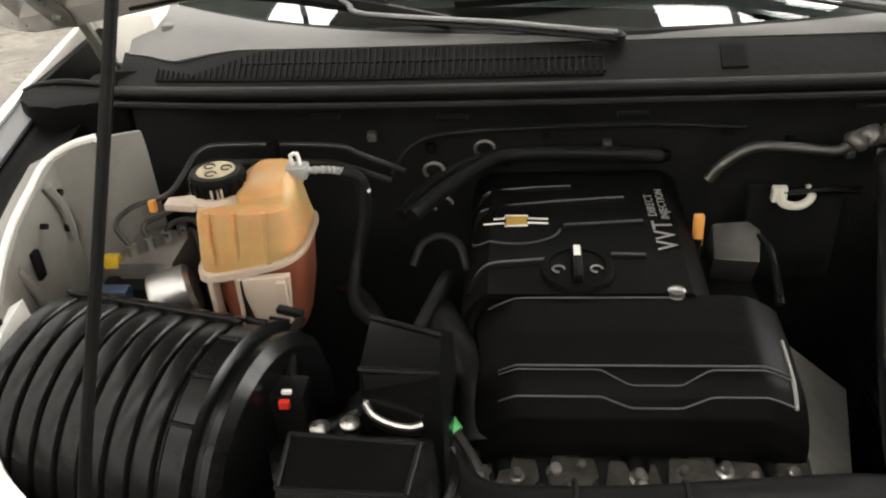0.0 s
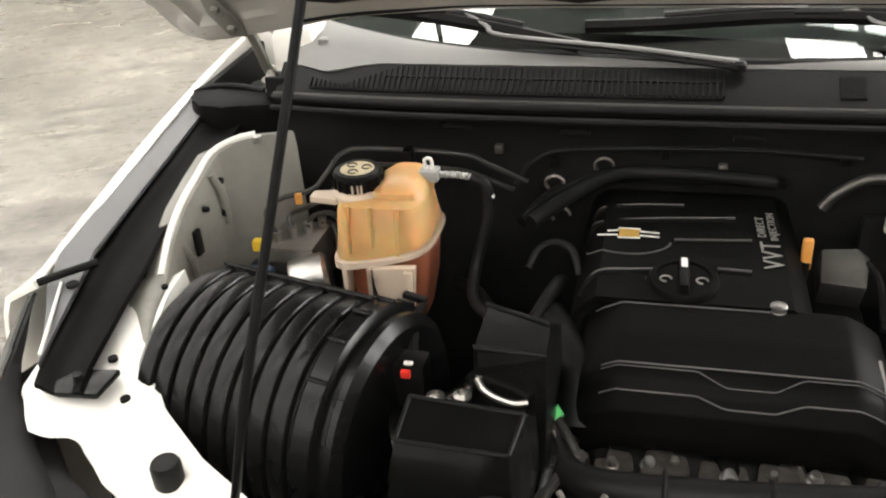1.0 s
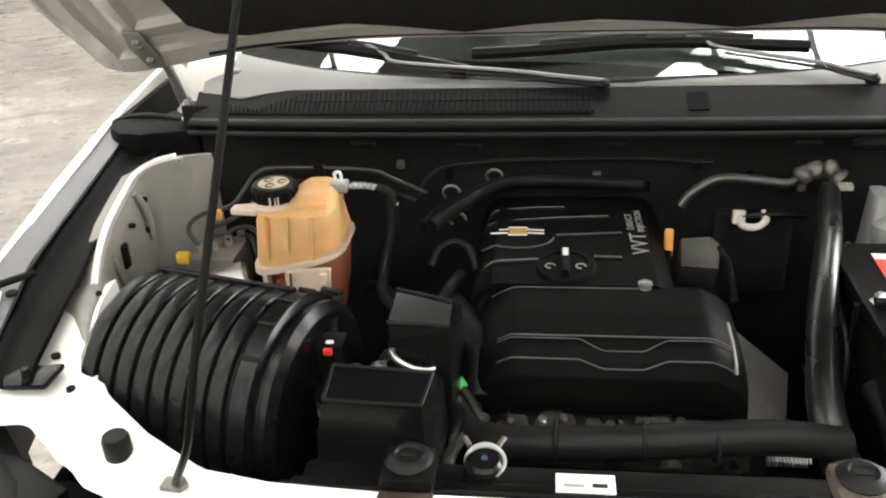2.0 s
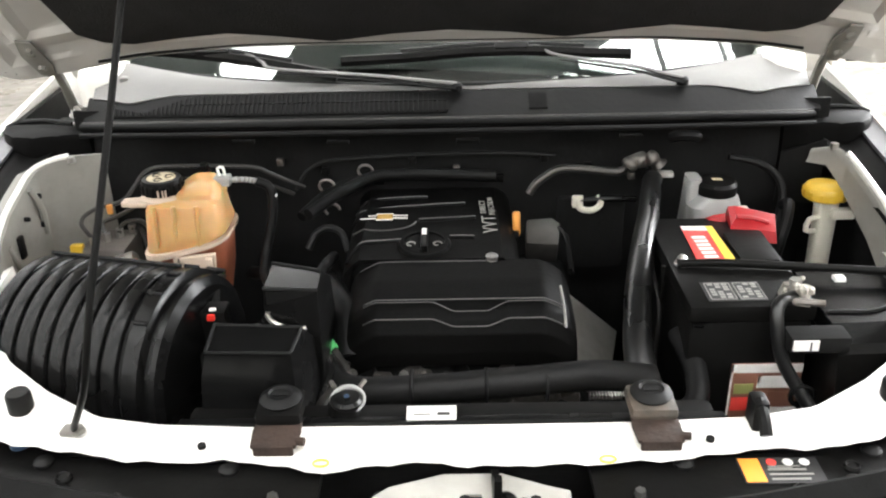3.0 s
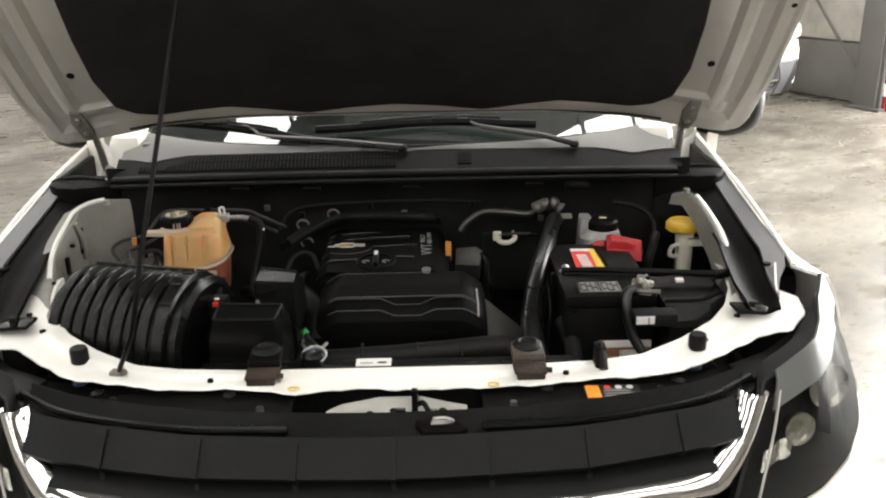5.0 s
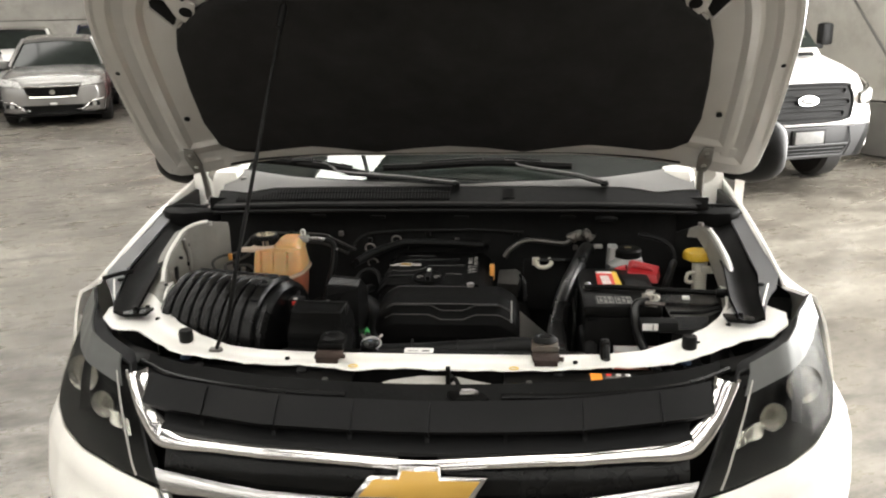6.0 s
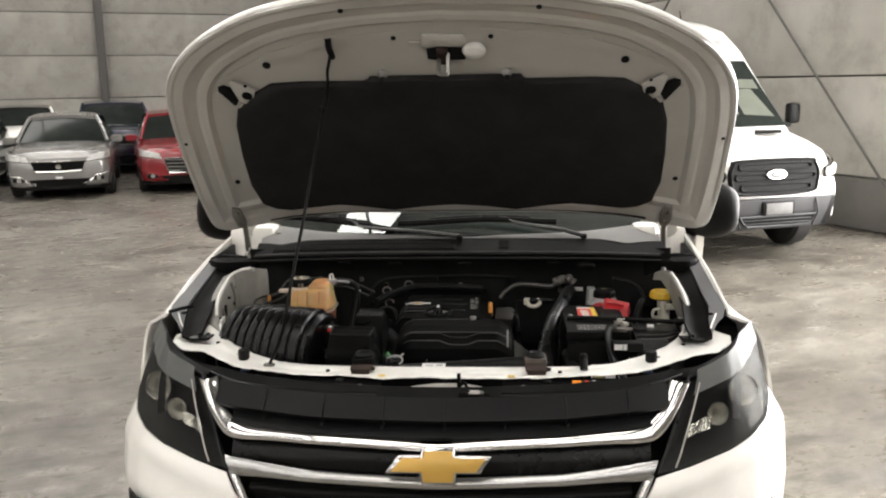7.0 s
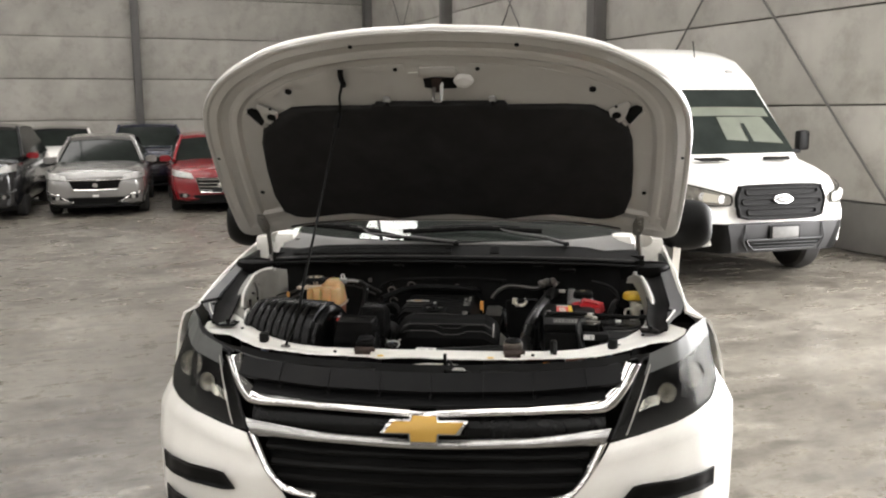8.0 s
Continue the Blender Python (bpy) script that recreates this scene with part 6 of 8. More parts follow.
# brake block with steel lines
ABS = thing("brake_unit", (-0.61, 0.84, 0.86), "brake hydraulic unit with bent steel lines", "brake unit")
part("valve_block", box((-0.655, 0.80, 0.95), (-0.575, 0.89, 1.03), 0.006), ALU, ABS)
part("motor", lathe([(0.034, 0), (0.036, 0.004), (0.036, 0.05), (0.030, 0.056)], 24, m=at(-0.60, 0.775, 0.985, 0, 80, 20)), STEEL, ABS, "shiny metal motor can")
part("control_box", box((-0.675, 0.775, 0.93), (-0.585, 0.81, 1.005), 0.006), BLACK, ABS)
part("connector", box((-0.668, 0.758, 0.99), (-0.628, 0.778, 1.012), 0.003), BLUEC, ABS)
part("clip", box((-0.672, 0.80, 1.02), (-0.650, 0.815, 1.038), 0.003), YELLOW, ABS, "small yellow clip")
part("clip", box((-0.622, 0.868, 1.068), (-0.612, 0.876, 1.086), 0.002), ORANGE, ABS, "small yellow clip")
for k in range(4):
    y = 0.82 + 0.018 * k
    part("line_nut", cyl((-0.635 + 0.017 * k, y, 1.03), (-0.635 + 0.017 * k, y, 1.046), 0.007, seg=6), STEEL, ABS)
LINES = [
    [(-0.635, 0.82, 1.04), (-0.655, 0.83, 1.07), (-0.64, 0.86, 1.082), (-0.60, 0.89, 1.085), (-0.585, 0.925, 1.10), (-0.57, 0.955, 1.118), (-0.53, 0.968, 1.122), (-0.38, 0.968, 1.118), (-0.34, 0.97, 1.102), (-0.28, 0.98, 1.07)],
    [(-0.62, 0.84, 1.04), (-0.625, 0.85, 1.06), (-0.605, 0.87, 1.064), (-0.575, 0.90, 1.075), (-0.56, 0.935, 1.096), (-0.53, 0.955, 1.10), (-0.40, 0.955, 1.098), (-0.36, 0.958, 1.09), (-0.30, 0.97, 1.06)],
    [(-0.60, 0.85, 1.04), (-0.595, 0.87, 1.05), (-0.57, 0.88, 1.05), (-0.55, 0.87, 1.04)],
    [(-0.585, 0.87, 1.04), (-0.57, 0.88, 1.03), (-0.555, 0.86, 0.99)]]
for L in LINES:
    part("brake_line", tube(L, 0.0040, 8, 6), CONDUIT, ABS, "bent steel brake line")
part("line_clip", box((-0.47, 0.948, 1.09), (-0.455, 0.972, 1.128), 0.003), BLACK, ABS)
part("support", box((-0.67, 0.82, 0.54), (-0.58, 0.90, 0.952), 0.01), MATT, ABS)

# air intake: ribbed drum, outlet box and mounts
AIR = thing("air_cleaner", (-0.50, 0.48, 0.56), "large black ribbed plastic air intake drum", "air cleaner")
DRUM = Matrix.Translation((-0.618, 0.550, 0.990)) @ Matrix.Rotation(radians(-14), 4, "Z") @ Matrix.Rotation(radians(90), 4, "Y") @ Matrix.Scale(0.82, 4, (0, 0, 1))
prof = [(0.05, -0.03), (0.118, -0.02), (0.132, 0.0)]
for k in range(8):
    a = 0.004 + 0.0325 * k
    prof += [(0.1355, a), (0.137, a + 0.011), (0.1362, a + 0.023), (0.134, a + 0.0250), (0.1305, a + 0.0262), (0.1305, a + 0.0300), (0.1338, a + 0.0315)]
prof += [(0.137, 0.268), (0.138, 0.296), (0.134, 0.299), (0.126, 0.302), (0.126, 0.308), (0.130, 0.312), (0.130, 0.322), (0.118, 0.332), (0.06, 0.338)]
part("drum", lathe(prof, 72, m=DRUM @ Matrix.Diagonal((1.04, 1.03, 1, 1))), SATIN, AIR, "ribbed black drum body", 25)
for z in (0.02, -0.02, -0.06):
    pass
ang = lambda deg, zz, r=0.139: DRUM @ Vector((r * 1.04 * math.cos(radians(deg)), r * 1.03 * math.sin(radians(deg)), zz))
part("drum_rib", tube([ang(158, 0.004 + 0.263 * k / 12) for k in range(13)], 0.0028, 6, 1), SATIN, AIR)
part("drum_rib", tube([ang(112, 0.004 + 0.295 * k / 12) for k in range(13)], 0.0035, 6, 1), SATIN, AIR)
for d in (135, 155, 175, 195, 215):
    part("end_ridge", tube([ang(d, 0.268), ang(d, 0.296)], 0.0028, 6, 1), SATIN, AIR)
part("drum_clip", box((-0.032, -0.006, -0.006), (0.032, 0.006, 0.006), 0.003, m=at(-0.432, 0.400, 0.925, 0, 12, -14)), STEEL, AIR)
part("drum_clip", box((-0.016, -0.005, -0.004), (0.016, 0.005, 0.004), 0.002, m=at(-0.372, 0.640, 1.068, 0, 4, -14)), GREYPL, AIR)
part("lower_tray", prism([(-0.66, 0.36), (-0.36, 0.33), (-0.30, 0.36), (-0.30, 0.42), (-0.64, 0.46)], 0.86, 0.90, 0.01), BLACK, AIR)
part("tray_edge", tube([(-0.57, 0.425, 0.905), (-0.46, 0.375, 0.905), (-0.40, 0.345, 0.905)], 0.006, 6), GREYPL, AIR)
OUT_BOX = part("outlet_box", loft([[(-0.335, 0.345, 0.90), (-0.205, 0.335, 0.90), (-0.19, 0.48, 0.90), (-0.335, 0.49, 0.90)], [(-0.322, 0.345, 1.06), (-0.200, 0.335, 1.06), (-0.192, 0.44, 1.07), (-0.322, 0.45, 1.07)], [(-0.311, 0.346, 1.104), (-0.203, 0.342, 1.104), (-0.196, 0.392, 1.111), (-0.311, 0.402, 1.111)]]), SATIN, AIR, "black rectangular air box", 20)
for pts in ([(-0.311, 0.345, 1.1055), (-0.203, 0.341, 1.1055)], [(-0.311, 0.402, 1.112), (-0.196, 0.392, 1.112)], [(-0.311, 0.345, 1.1055), (-0.311, 0.402, 1.112)], [(-0.203, 0.341, 1.1055), (-0.196, 0.392, 1.112)]):
    part("box_rim", tube(pts, 0.0022, 6, 1), GREYPL, OUT_BOX)
part("box_collar", tube([(-0.345, 0.455, 0.985), (-0.30, 0.47, 0.995), (-0.26, 0.50, 1.0), (-0.245, 0.53, 1.01)], 0.05, 18), SATIN, AIR)
CLAMPB = part("hose_clamp", tube([(-0.258, 0.470, 1.086), (-0.249, 0.460, 1.080), (-0.233, 0.455, 1.074), (-0.216, 0.455, 1.070), (-0.204, 0.460, 1.069)], 0.0040, 8, 5), STEEL, AIR, "bright steel hose clamp")
part("clamp_screw", box((-0.262, 0.470, 1.074), (-0.250, 0.482, 1.092), 0.003), STEEL, CLAMPB)
part("clamp_cuff", tube([(-0.262, 0.486, 1.074), (-0.248, 0.476, 1.064), (-0.230, 0.471, 1.058), (-0.212, 0.472, 1.055), (-0.198, 0.480, 1.056)], 0.010, 8, 5), RUBBER, AIR)
RES = part("resonator_box", loft([[(-0.275, 0.47, 0.98), (-0.185, 0.46, 0.98), (-0.182, 0.60, 1.0), (-0.275, 0.61, 1.0)], [(-0.262, 0.470, 1.085), (-0.184, 0.462, 1.085), (-0.182, 0.575, 1.09), (-0.264, 0.585, 1.09)], [(-0.260, 0.474, 1.124), (-0.186, 0.472, 1.122), (-0.187, 0.525, 1.124), (-0.262, 0.560, 1.120)]]), SATIN, AIR, "black intake resonator box", 20)
part("box_rim", tube([(-0.261, 0.473, 1.125), (-0.186, 0.471, 1.123)], 0.0024, 6, 1), GREYPL, RES)
part("box_rim", tube([(-0.263, 0.560, 1.121), (-0.187, 0.525, 1.125)], 0.0024, 6, 1), GREYPL, RES)
part("box_face", sheet(lambda u, v: (-0.257 + 0.068 * u, 0.4735 + 0.0, 1.092 + 0.028 * v), 3, 3, 0.002), GREYPL, RES)
SENS = part("air_sensor", box((-0.355, 0.475, 1.03), (-0.318, 0.51, 1.088), 0.006), BLACK, AIR, "black air flow sensor with red clip")
part("sensor_clip", box((-0.343, 0.470, 1.076), (-0.332, 0.478, 1.085), 0.002), REDCLIP, SENS, "bright red locking clip")
part("sensor_tab", box((-0.341, 0.479, 1.087), (-0.331, 0.484, 1.091), 0.0015), WHITEPL, SENS)
part("sensor_cable", tube([(-0.335, 0.495, 1.08), (-0.345, 0.54, 1.088), (-0.355, 0.585, 1.082), (-0.36, 0.635, 1.06)], 0.0055, 8), RUBBER, AIR)
for x, y in ((-0.300, 0.452), (-0.272, 0.458)):
    part("box_screw", lathe([(0.010, 0), (0.010, 0.003), (0.005, 0.006), (0.004, 0.002)], 14, m=at(x, y, 1.070)), STEEL, AIR)
part("intake_mount", box((-0.60, 0.40, 0.56), (-0.42, 0.56, 0.87), 0.02), MATT, AIR)

# radiator top, brackets and filler
RAD = thing("radiator", (0, 0.33, 0.56), "black radiator behind the white support beam", "radiator")
part("core", box((-0.38, 0.300, 0.56), (0.36, 0.36, 0.98), 0.006), MATT, RAD)
part("top_tank", box((-0.34, 0.296, 0.972), (0.33, 0.352, 1.022), 0.012), BLACK, RAD, "black plastic radiator top tank")
part("top_rail", box((-0.345, 0.290, 1.020), (0.335, 0.312, 1.030), 0.003), SATIN, RAD)
part("rail_edge", tube([(-0.345, 0.293, 1.031), (0.0, 0.294, 1.031), (0.335, 0.297, 1.031)], 0.0025, 6, 1), GREYPL, RAD)
lab = part("barcode_label", box((-0.060, 0.300, 1.0302), (0.002, 0.328, 1.0318)), LABELW, RAD, "white printed barcode label")
part("label_bar", box((-0.052, 0.308, 1.0318), (-0.030, 0.312, 1.0324)), PRINT, lab)
part("label_bar", box((-0.022, 0.308, 1.0318), (-0.006, 0.314, 1.0324)), INK, lab)
FIL = part("filler_neck", tube([(-0.150, 0.338, 0.94), (-0.144, 0.334, 1.0), (-0.138, 0.330, 1.038)], 0.020, 18, 4), BLACK, RAD, "filler neck with pale clamp ring")
part("clamp_ring", tube([(-0.136 + 0.0215 * math.cos(a), 0.336 + 0.020 * math.sin(a), 1.037 + 0.006 * math.sin(a)) for a in (2 * math.pi * k / 24 for k in range(25))], lambda t: 0.0020 + 0.0014 * math.sin(2 * math.pi * t) ** 2 * (t < 0.5), 8, 1), GREYMILK, FIL)
for dx, dy in ((-0.022, 0.034), (0.022, 0.036)):
    part("clamp_ear", tube([(-0.138 + dx * 0.7, 0.330 + dy * 0.7, 1.042), (-0.138 + dx, 0.330 + dy, 1.046)], 0.0034, 6, 1), ALU, FIL)
part("filler_cap", lathe([(0.0, -0.01), (0.018, -0.01), (0.0195, 0.0), (0.016, 0.004), (0.0, 0.005)], 22, m=at(-0.136, 0.332, 1.039)), SATIN, FIL)
part("cap_dot", disc((-0.136, 0.330, 1.047), 0.0035, 0.001), BLUEC, FIL)


def rubber_mount(x, worn, label):
    M = thing("radiator_mount", (x, 0.30, 1.03), label, "bracket", "radiator mounts")
    part("plate", prism([(-0.027, -0.050), (0.027, -0.050), (0.029, -0.02), (0.025, 0.03), (-0.025, 0.03), (-0.029, -0.02)], 1.0405, 1.0465, 0.002, m=at(x, 0.285, 0)), RUST, M, "rusty steel plate")
    part("bend", box((x - 0.024, 0.232, 1.032), (x + 0.024, 0.238, 1.046), 0.003), RUST, M)
    part("cup", box((x - 0.029, 0.272, 1.042), (x + 0.029, 0.330, 1.062), 0.009), BRONZED if worn else BLACK, M)
    part("bush", lathe([(0.023, 0), (0.026, 0.005), (0.021, 0.010), (0.015, 0.012), (0.013, 0.009), (0.0, 0.009)], 24, m=at(x, 0.304, 1.060)), RUBBER, M, "round rubber bush")
    part("bush_slot", box((x - 0.009, 0.301, 1.068), (x + 0.009, 0.307, 1.0705)), MATT, M)
    part("stem", box((x - 0.012, 0.30, 0.98), (x + 0.012, 0.33, 1.047), 0.003), MATT, M)
    part("tail", cyl((x + 0.026, 0.245, 1.045), (x + 0.036, 0.243, 1.045), 0.005, seg=8), RUST, M)


rubber_mount(-0.213, False, "black rubber radiator mount on a rusty plate")
rubber_mount(0.240, True, "rusty radiator mount on the white beam")
part("beam_clip", box((0.352, 0.262, 1.03), (0.372, 0.292, 1.075), 0.006), BLACK, BEAM)
part("beam_latch", tube([(0.362, 0.277, 1.07), (0.362, 0.255, 1.06), (0.362, 0.240, 1.046)], 0.008, 8), BLACK, BEAM)
for x in (-0.155, 0.175):
    part("plug_spot", tube([(x + 0.009 * math.cos(a), 0.216 + 0.006 * math.sin(a), 1.0355) for a in (2 * math.pi * k / 16 for k in range(17))], 0.0014, 5, 1), LABELY, BEAM, "yellow paint mark")

# upper hose with bright highlight, pipes at the right of the engine
HOSE = solid("radiator_hose", tube([(0.385, 0.975, 1.075), (0.372, 0.94, 1.085), (0.345, 0.83, 1.075), (0.308, 0.70, 1.050), (0.285, 0.60, 1.015), (0.275, 0.52, 0.975), (0.285, 0.46, 0.935)], lambda t: 0.016 + 0.008 * t, 16), HOSEM, "glossy black rubber hose beside the engine", "hose")
part("end_clip", box((0.378, 0.984, 1.074), (0.424, 1.000, 1.084), 0.002), BRIGHT, HOSE, "bright steel end clip")
solid("coolant_pipe", tube([(0.34, 0.56, 0.99), (0.352, 0.50, 0.97), (0.345, 0.45, 0.945), (0.31, 0.43, 0.93)], 0.017, 12), RUBBER, "curved black coolant pipe by the battery", "pipe")
FUEL = thing("metal_pipe", (0.25, 0.965, 0.95), "bent dull metal heater pipe on the firewall", "pipe")
part("pipe", tube([(0.148, 0.972, 1.052), (0.165, 0.974, 1.075), (0.205, 0.978, 1.098), (0.26, 0.98, 1.096), (0.315, 0.98, 1.090), (0.335, 0.978, 1.102), (0.350, 0.975, 1.112), (0.372, 0.975, 1.106)], 0.0078, 12), DULL, FUEL)
part("fitting", tube([(0.33, 0.965, 1.104), (0.345, 0.97, 1.120), (0.362, 0.97, 1.114), (0.378, 0.965, 1.120), (0.39, 0.965, 1.108)], lambda t: 0.013 + 0.004 * math.sin(20 * t), 10), ALU, FUEL)
part("pipe", tube([(0.235, 0.93, 1.055), (0.30, 0.935, 1.055), (0.345, 0.94, 1.05)], 0.006, 8), SATIN, FUEL)
part("clip", tube([(0.235, 0.93, 1.058), (0.24, 0.925, 1.040), (0.262, 0.925, 1.036), (0.278, 0.93, 1.046), (0.27, 0.935, 1.060)], 0.006, 8), MILK, FUEL, "white plastic pipe clip")
part("clip", box((0.225, 0.925, 1.040), (0.245, 0.938, 1.062), 0.003), MILK, FUEL)
part("bracket", box((0.20, 0.95, 0.90), (0.33, 0.97, 1.05), 0.01), MATT, FUEL)
solid("firewall_grommet", tube([(0.405, 0.955, 1.165), (0.415, 0.945, 1.172), (0.44, 0.943, 1.172), (0.452, 0.952, 1.166)], 0.010, 8), GREYPL, "dark rubber firewall grommet", "grommet")

# battery
BAT = thing("battery", (0.425, 0.65, 0.86), "black car battery with red terminal cover and stickers", "battery")
part("case", box((0.338, 0.498, 0.86), (0.512, 0.800, 1.045), 0.006), BLACK, BAT, "black battery case")
TOP = part("lid", box((0.335, 0.495, 1.046), (0.515, 0.803, 1.072), 0.006), BLACK, BAT, "black battery lid")
part("lid_step", box((0.445, 0.625, 1.072), (0.505, 0.73, 1.079), 0.004), BLACK, TOP)
for y in (0.52, 0.545, 0.57):
    part("case_rib", box((0.342, y - 0.1225 + 0.1, 1.036), (0.37, y - 0.121 + 0.1, 1.044)), SATIN, BAT)
STK = part("top_sticker", prism([(-0.030, -0.068), (0.030, -0.070), (0.026, 0.068), (-0.026, 0.070)], 0, 0.001, m=at(0.410, 0.692, 1.0735)), LABELR, BAT, "red and yellow brand sticker")
part("sticker_band", prism([(0.014, -0.070), (0.030, -0.070), (0.026, 0.068), (0.014, 0.068)], 0, 0.0006, m=at(0.410, 0.692, 1.0746)), LABELY, STK)
part("sticker_band", prism([(-0.026, 0.054), (0.014, 0.052), (0.014, 0.068), (-0.026, 0.070)], 0, 0.0006, m=at(0.410, 0.692, 1.0746)), LABELW, STK)
for k in range(6):
    part("sticker_mark", box((-0.012, -0.050 + 0.014 * k, 0), (0.010, -0.041 + 0.014 * k, 0.0005), m=at(0.404, 0.692, 1.0752, 0, 0, 2)), LABELW, STK)
part("sticker_band", box((-0.029, -0.069, 0), (0.013, -0.060, 0.0006), m=at(0.410, 0.692, 1.0746)), LABELW, STK)
S2 = part("front_sticker", box((0.365, 0.510, 1.0725), (0.450, 0.566, 1.0735)), INK, BAT, "black sticker with grey symbols")
for i in range(2):
    part("sticker_frame", tube([(0.370 + 0.042 * i, 0.514, 1.0738), (0.406 + 0.042 * i, 0.514, 1.0738), (0.406 + 0.042 * i, 0.562, 1.0738), (0.370 + 0.042 * i, 0.562, 1.0738), (0.370 + 0.042 * i, 0.514, 1.0738)], 0.001, 4, 1), PRINT, S2)
    for j in range(6):
        for k in range(3):
            if (i * 5 + j * 3 + k * 7) % 4:
                part("sticker_symbol", box((0.374 + 0.042 * i + 0.0105 * k, 0.518 + 0.0075 * j, 1.0735), (0.3815 + 0.042 * i + 0.0105 * k, 0.523 + 0.0075 * j, 1.0741)), PRINT, S2)
LAB = part("front_label", box((0.405, 0.4935, 0.868), (0.508, 0.4965, 0.976)), LABELB, BAT, "white-edged printed picture label")
for x0, x1, z0, z1, mt in ((0.405, 0.508, 0.962, 0.976, LABELW), (0.408, 0.45, 0.945, 0.960, LABELB), (0.412, 0.440, 0.925, 0.942, LABELG), (0.445, 0.50, 0.935, 0.955, LABELW), (0.410, 0.455, 0.895, 0.918, LABELR), (0.462, 0.503, 0.905, 0.928, LABELB), (0.47, 0.508, 0.884, 0.900, LABELW), (0.455, 0.505, 0.868, 0.880, LABELW), (0.405, 0.4075, 0.868, 0.976, LABELW)):
    part("label_patch", box((x0, 0.4925 - 0.0004, z0), (x1, 0.4935, z1)), mt, LAB)
RC = part("terminal_cover", loft([[(0.462, 0.748, 1.052), (0.540, 0.735, 1.052), (0.556, 0.795, 1.052), (0.470, 0.815, 1.052)], [(0.466, 0.755, 1.078), (0.538, 0.742, 1.070), (0.550, 0.788, 1.082), (0.474, 0.806, 1.090)], [(0.478, 0.768, 1.086), (0.528, 0.756, 1.078), (0.534, 0.780, 1.088), (0.482, 0.796, 1.096)]]), RED, BAT, "red plastic terminal cover", 25)
part("cover_rib", tube([(0.478, 0.768, 1.088), (0.505, 0.766, 1.086), (0.53, 0.758, 1.080)], 0.004, 6), RED, RC)
part("cover_tail", tube([(0.468, 0.79, 1.075), (0.452, 0.795, 1.07), (0.44, 0.80, 1.062)], 0.010, 8), RED, RC)
TERM = part("terminal_clamp", loft([[(0.462, 0.50, 1.073), (0.500, 0.488, 1.073), (0.508, 0.528, 1.073), (0.470, 0.535, 1.073)], [(0.466, 0.503, 1.092), (0.498, 0.492, 1.092), (0.504, 0.522, 1.092), (0.474, 0.53, 1.092)]]), CRUST, BAT, "corroded terminal clamp", 25)
for k in range(9):
    a = 2.4 * k
    b = bmesh.new()
    bmesh.ops.create_icosphere(b, subdivisions=1, radius=0.004 + 0.0025 * (k % 3))
    b.transform(at(0.486 + 0.016 * math.cos(a), 0.508 + 0.014 * math.sin(a), 1.088 + 0.005 * (k % 4)))
    part("corrosion", b, CRUST, TERM)
part("terminal_post", cyl((0.484, 0.512, 1.09), (0.484, 0.512, 1.106), 0.009, 0.008, 12), STEEL, TERM)
part("clamp_bolt", cyl((0.470, 0.486, 1.085), (0.515, 0.478, 1.085), 0.005, seg=8), ALU, TERM)
part("earth_cable", tube([(0.478, 0.498, 1.085), (0.452, 0.478, 1.085), (0.447, 0.462, 1.06), (0.458, 0.450, 1.01), (0.485, 0.430, 0.965), (0.515, 0.40, 0.92)], 0.0095, 12), HOSEM, BAT, "thick dark battery cable")
part("cable_tie", tube([(0.484 + 0.016 * math.cos(a), 0.43, 0.965 + 0.016 * math.sin(a)) for a in (2 * math.pi * k / 14 for k in range(15))], 0.004, 6, 1), SATIN, BAT)
BAR = part("hold_down", tube([(0.345, 0.618, 1.079), (0.42, 0.613, 1.081), (0.52, 0.60, 1.080), (0.62, 0.588, 1.078), (0.668, 0.582, 1.077)], 0.0065, 10), BLACK, BAT, "black hold-down bar across the battery")
part("bar_end", lathe([(0.011, 0), (0.011, 0.030), (0.008, 0.035)], 12, m=at(0.650, 0.584, 1.077, 0, 90, 0)), BLACK, BAR)
part("hold_bolt", lathe([(0.012, 0), (0.012, 0.003), (0.008, 0.004), (0.008, 0.012), (0.004, 0.016)], 12, m=at(0.354, 0.628, 1.072)), STEEL, BAT)
part("hold_rod", cyl((0.327, 0.628, 0.88), (0.327, 0.628, 1.07), 0.004, seg=8), BLACK, BAT)
part("tray", box((0.33, 0.48, 0.845), (0.53, 0.81, 0.862), 0.004), BLACK, BAT)
part("tray_support", box((0.36, 0.55, 0.54), (0.50, 0.76, 0.846), 0.01), MATT, BAT)

# fuse box beside the battery
FUSE = thing("fuse_box", (0.60, 0.54, 0.88), "black fuse box with ribbed lid beside the battery", "fuse box")
part("box_body", loft([[(0.53, 0.42, 0.88), (0.615, 0.42, 0.88), (0.668, 0.50, 0.88), (0.668, 0.63, 0.88), (0.53, 0.62, 0.88)], [(0.525, 0.432, 1.03), (0.612, 0.436, 1.03), (0.664, 0.50, 1.035), (0.664, 0.635, 1.04), (0.525, 0.625, 1.04)]]), BLACK, FUSE)
LID = part("box_lid", loft([[(0.522, 0.455, 1.030), (0.615, 0.460, 1.030), (0.664, 0.515, 1.036), (0.664, 0.636, 1.042), (0.522, 0.628, 1.040)], [(0.526, 0.470, 1.058), (0.612, 0.474, 1.058), (0.656, 0.522, 1.058), (0.656, 0.628, 1.060), (0.526, 0.620, 1.060)]]), SATIN, FUSE, "satin black lid", 20)
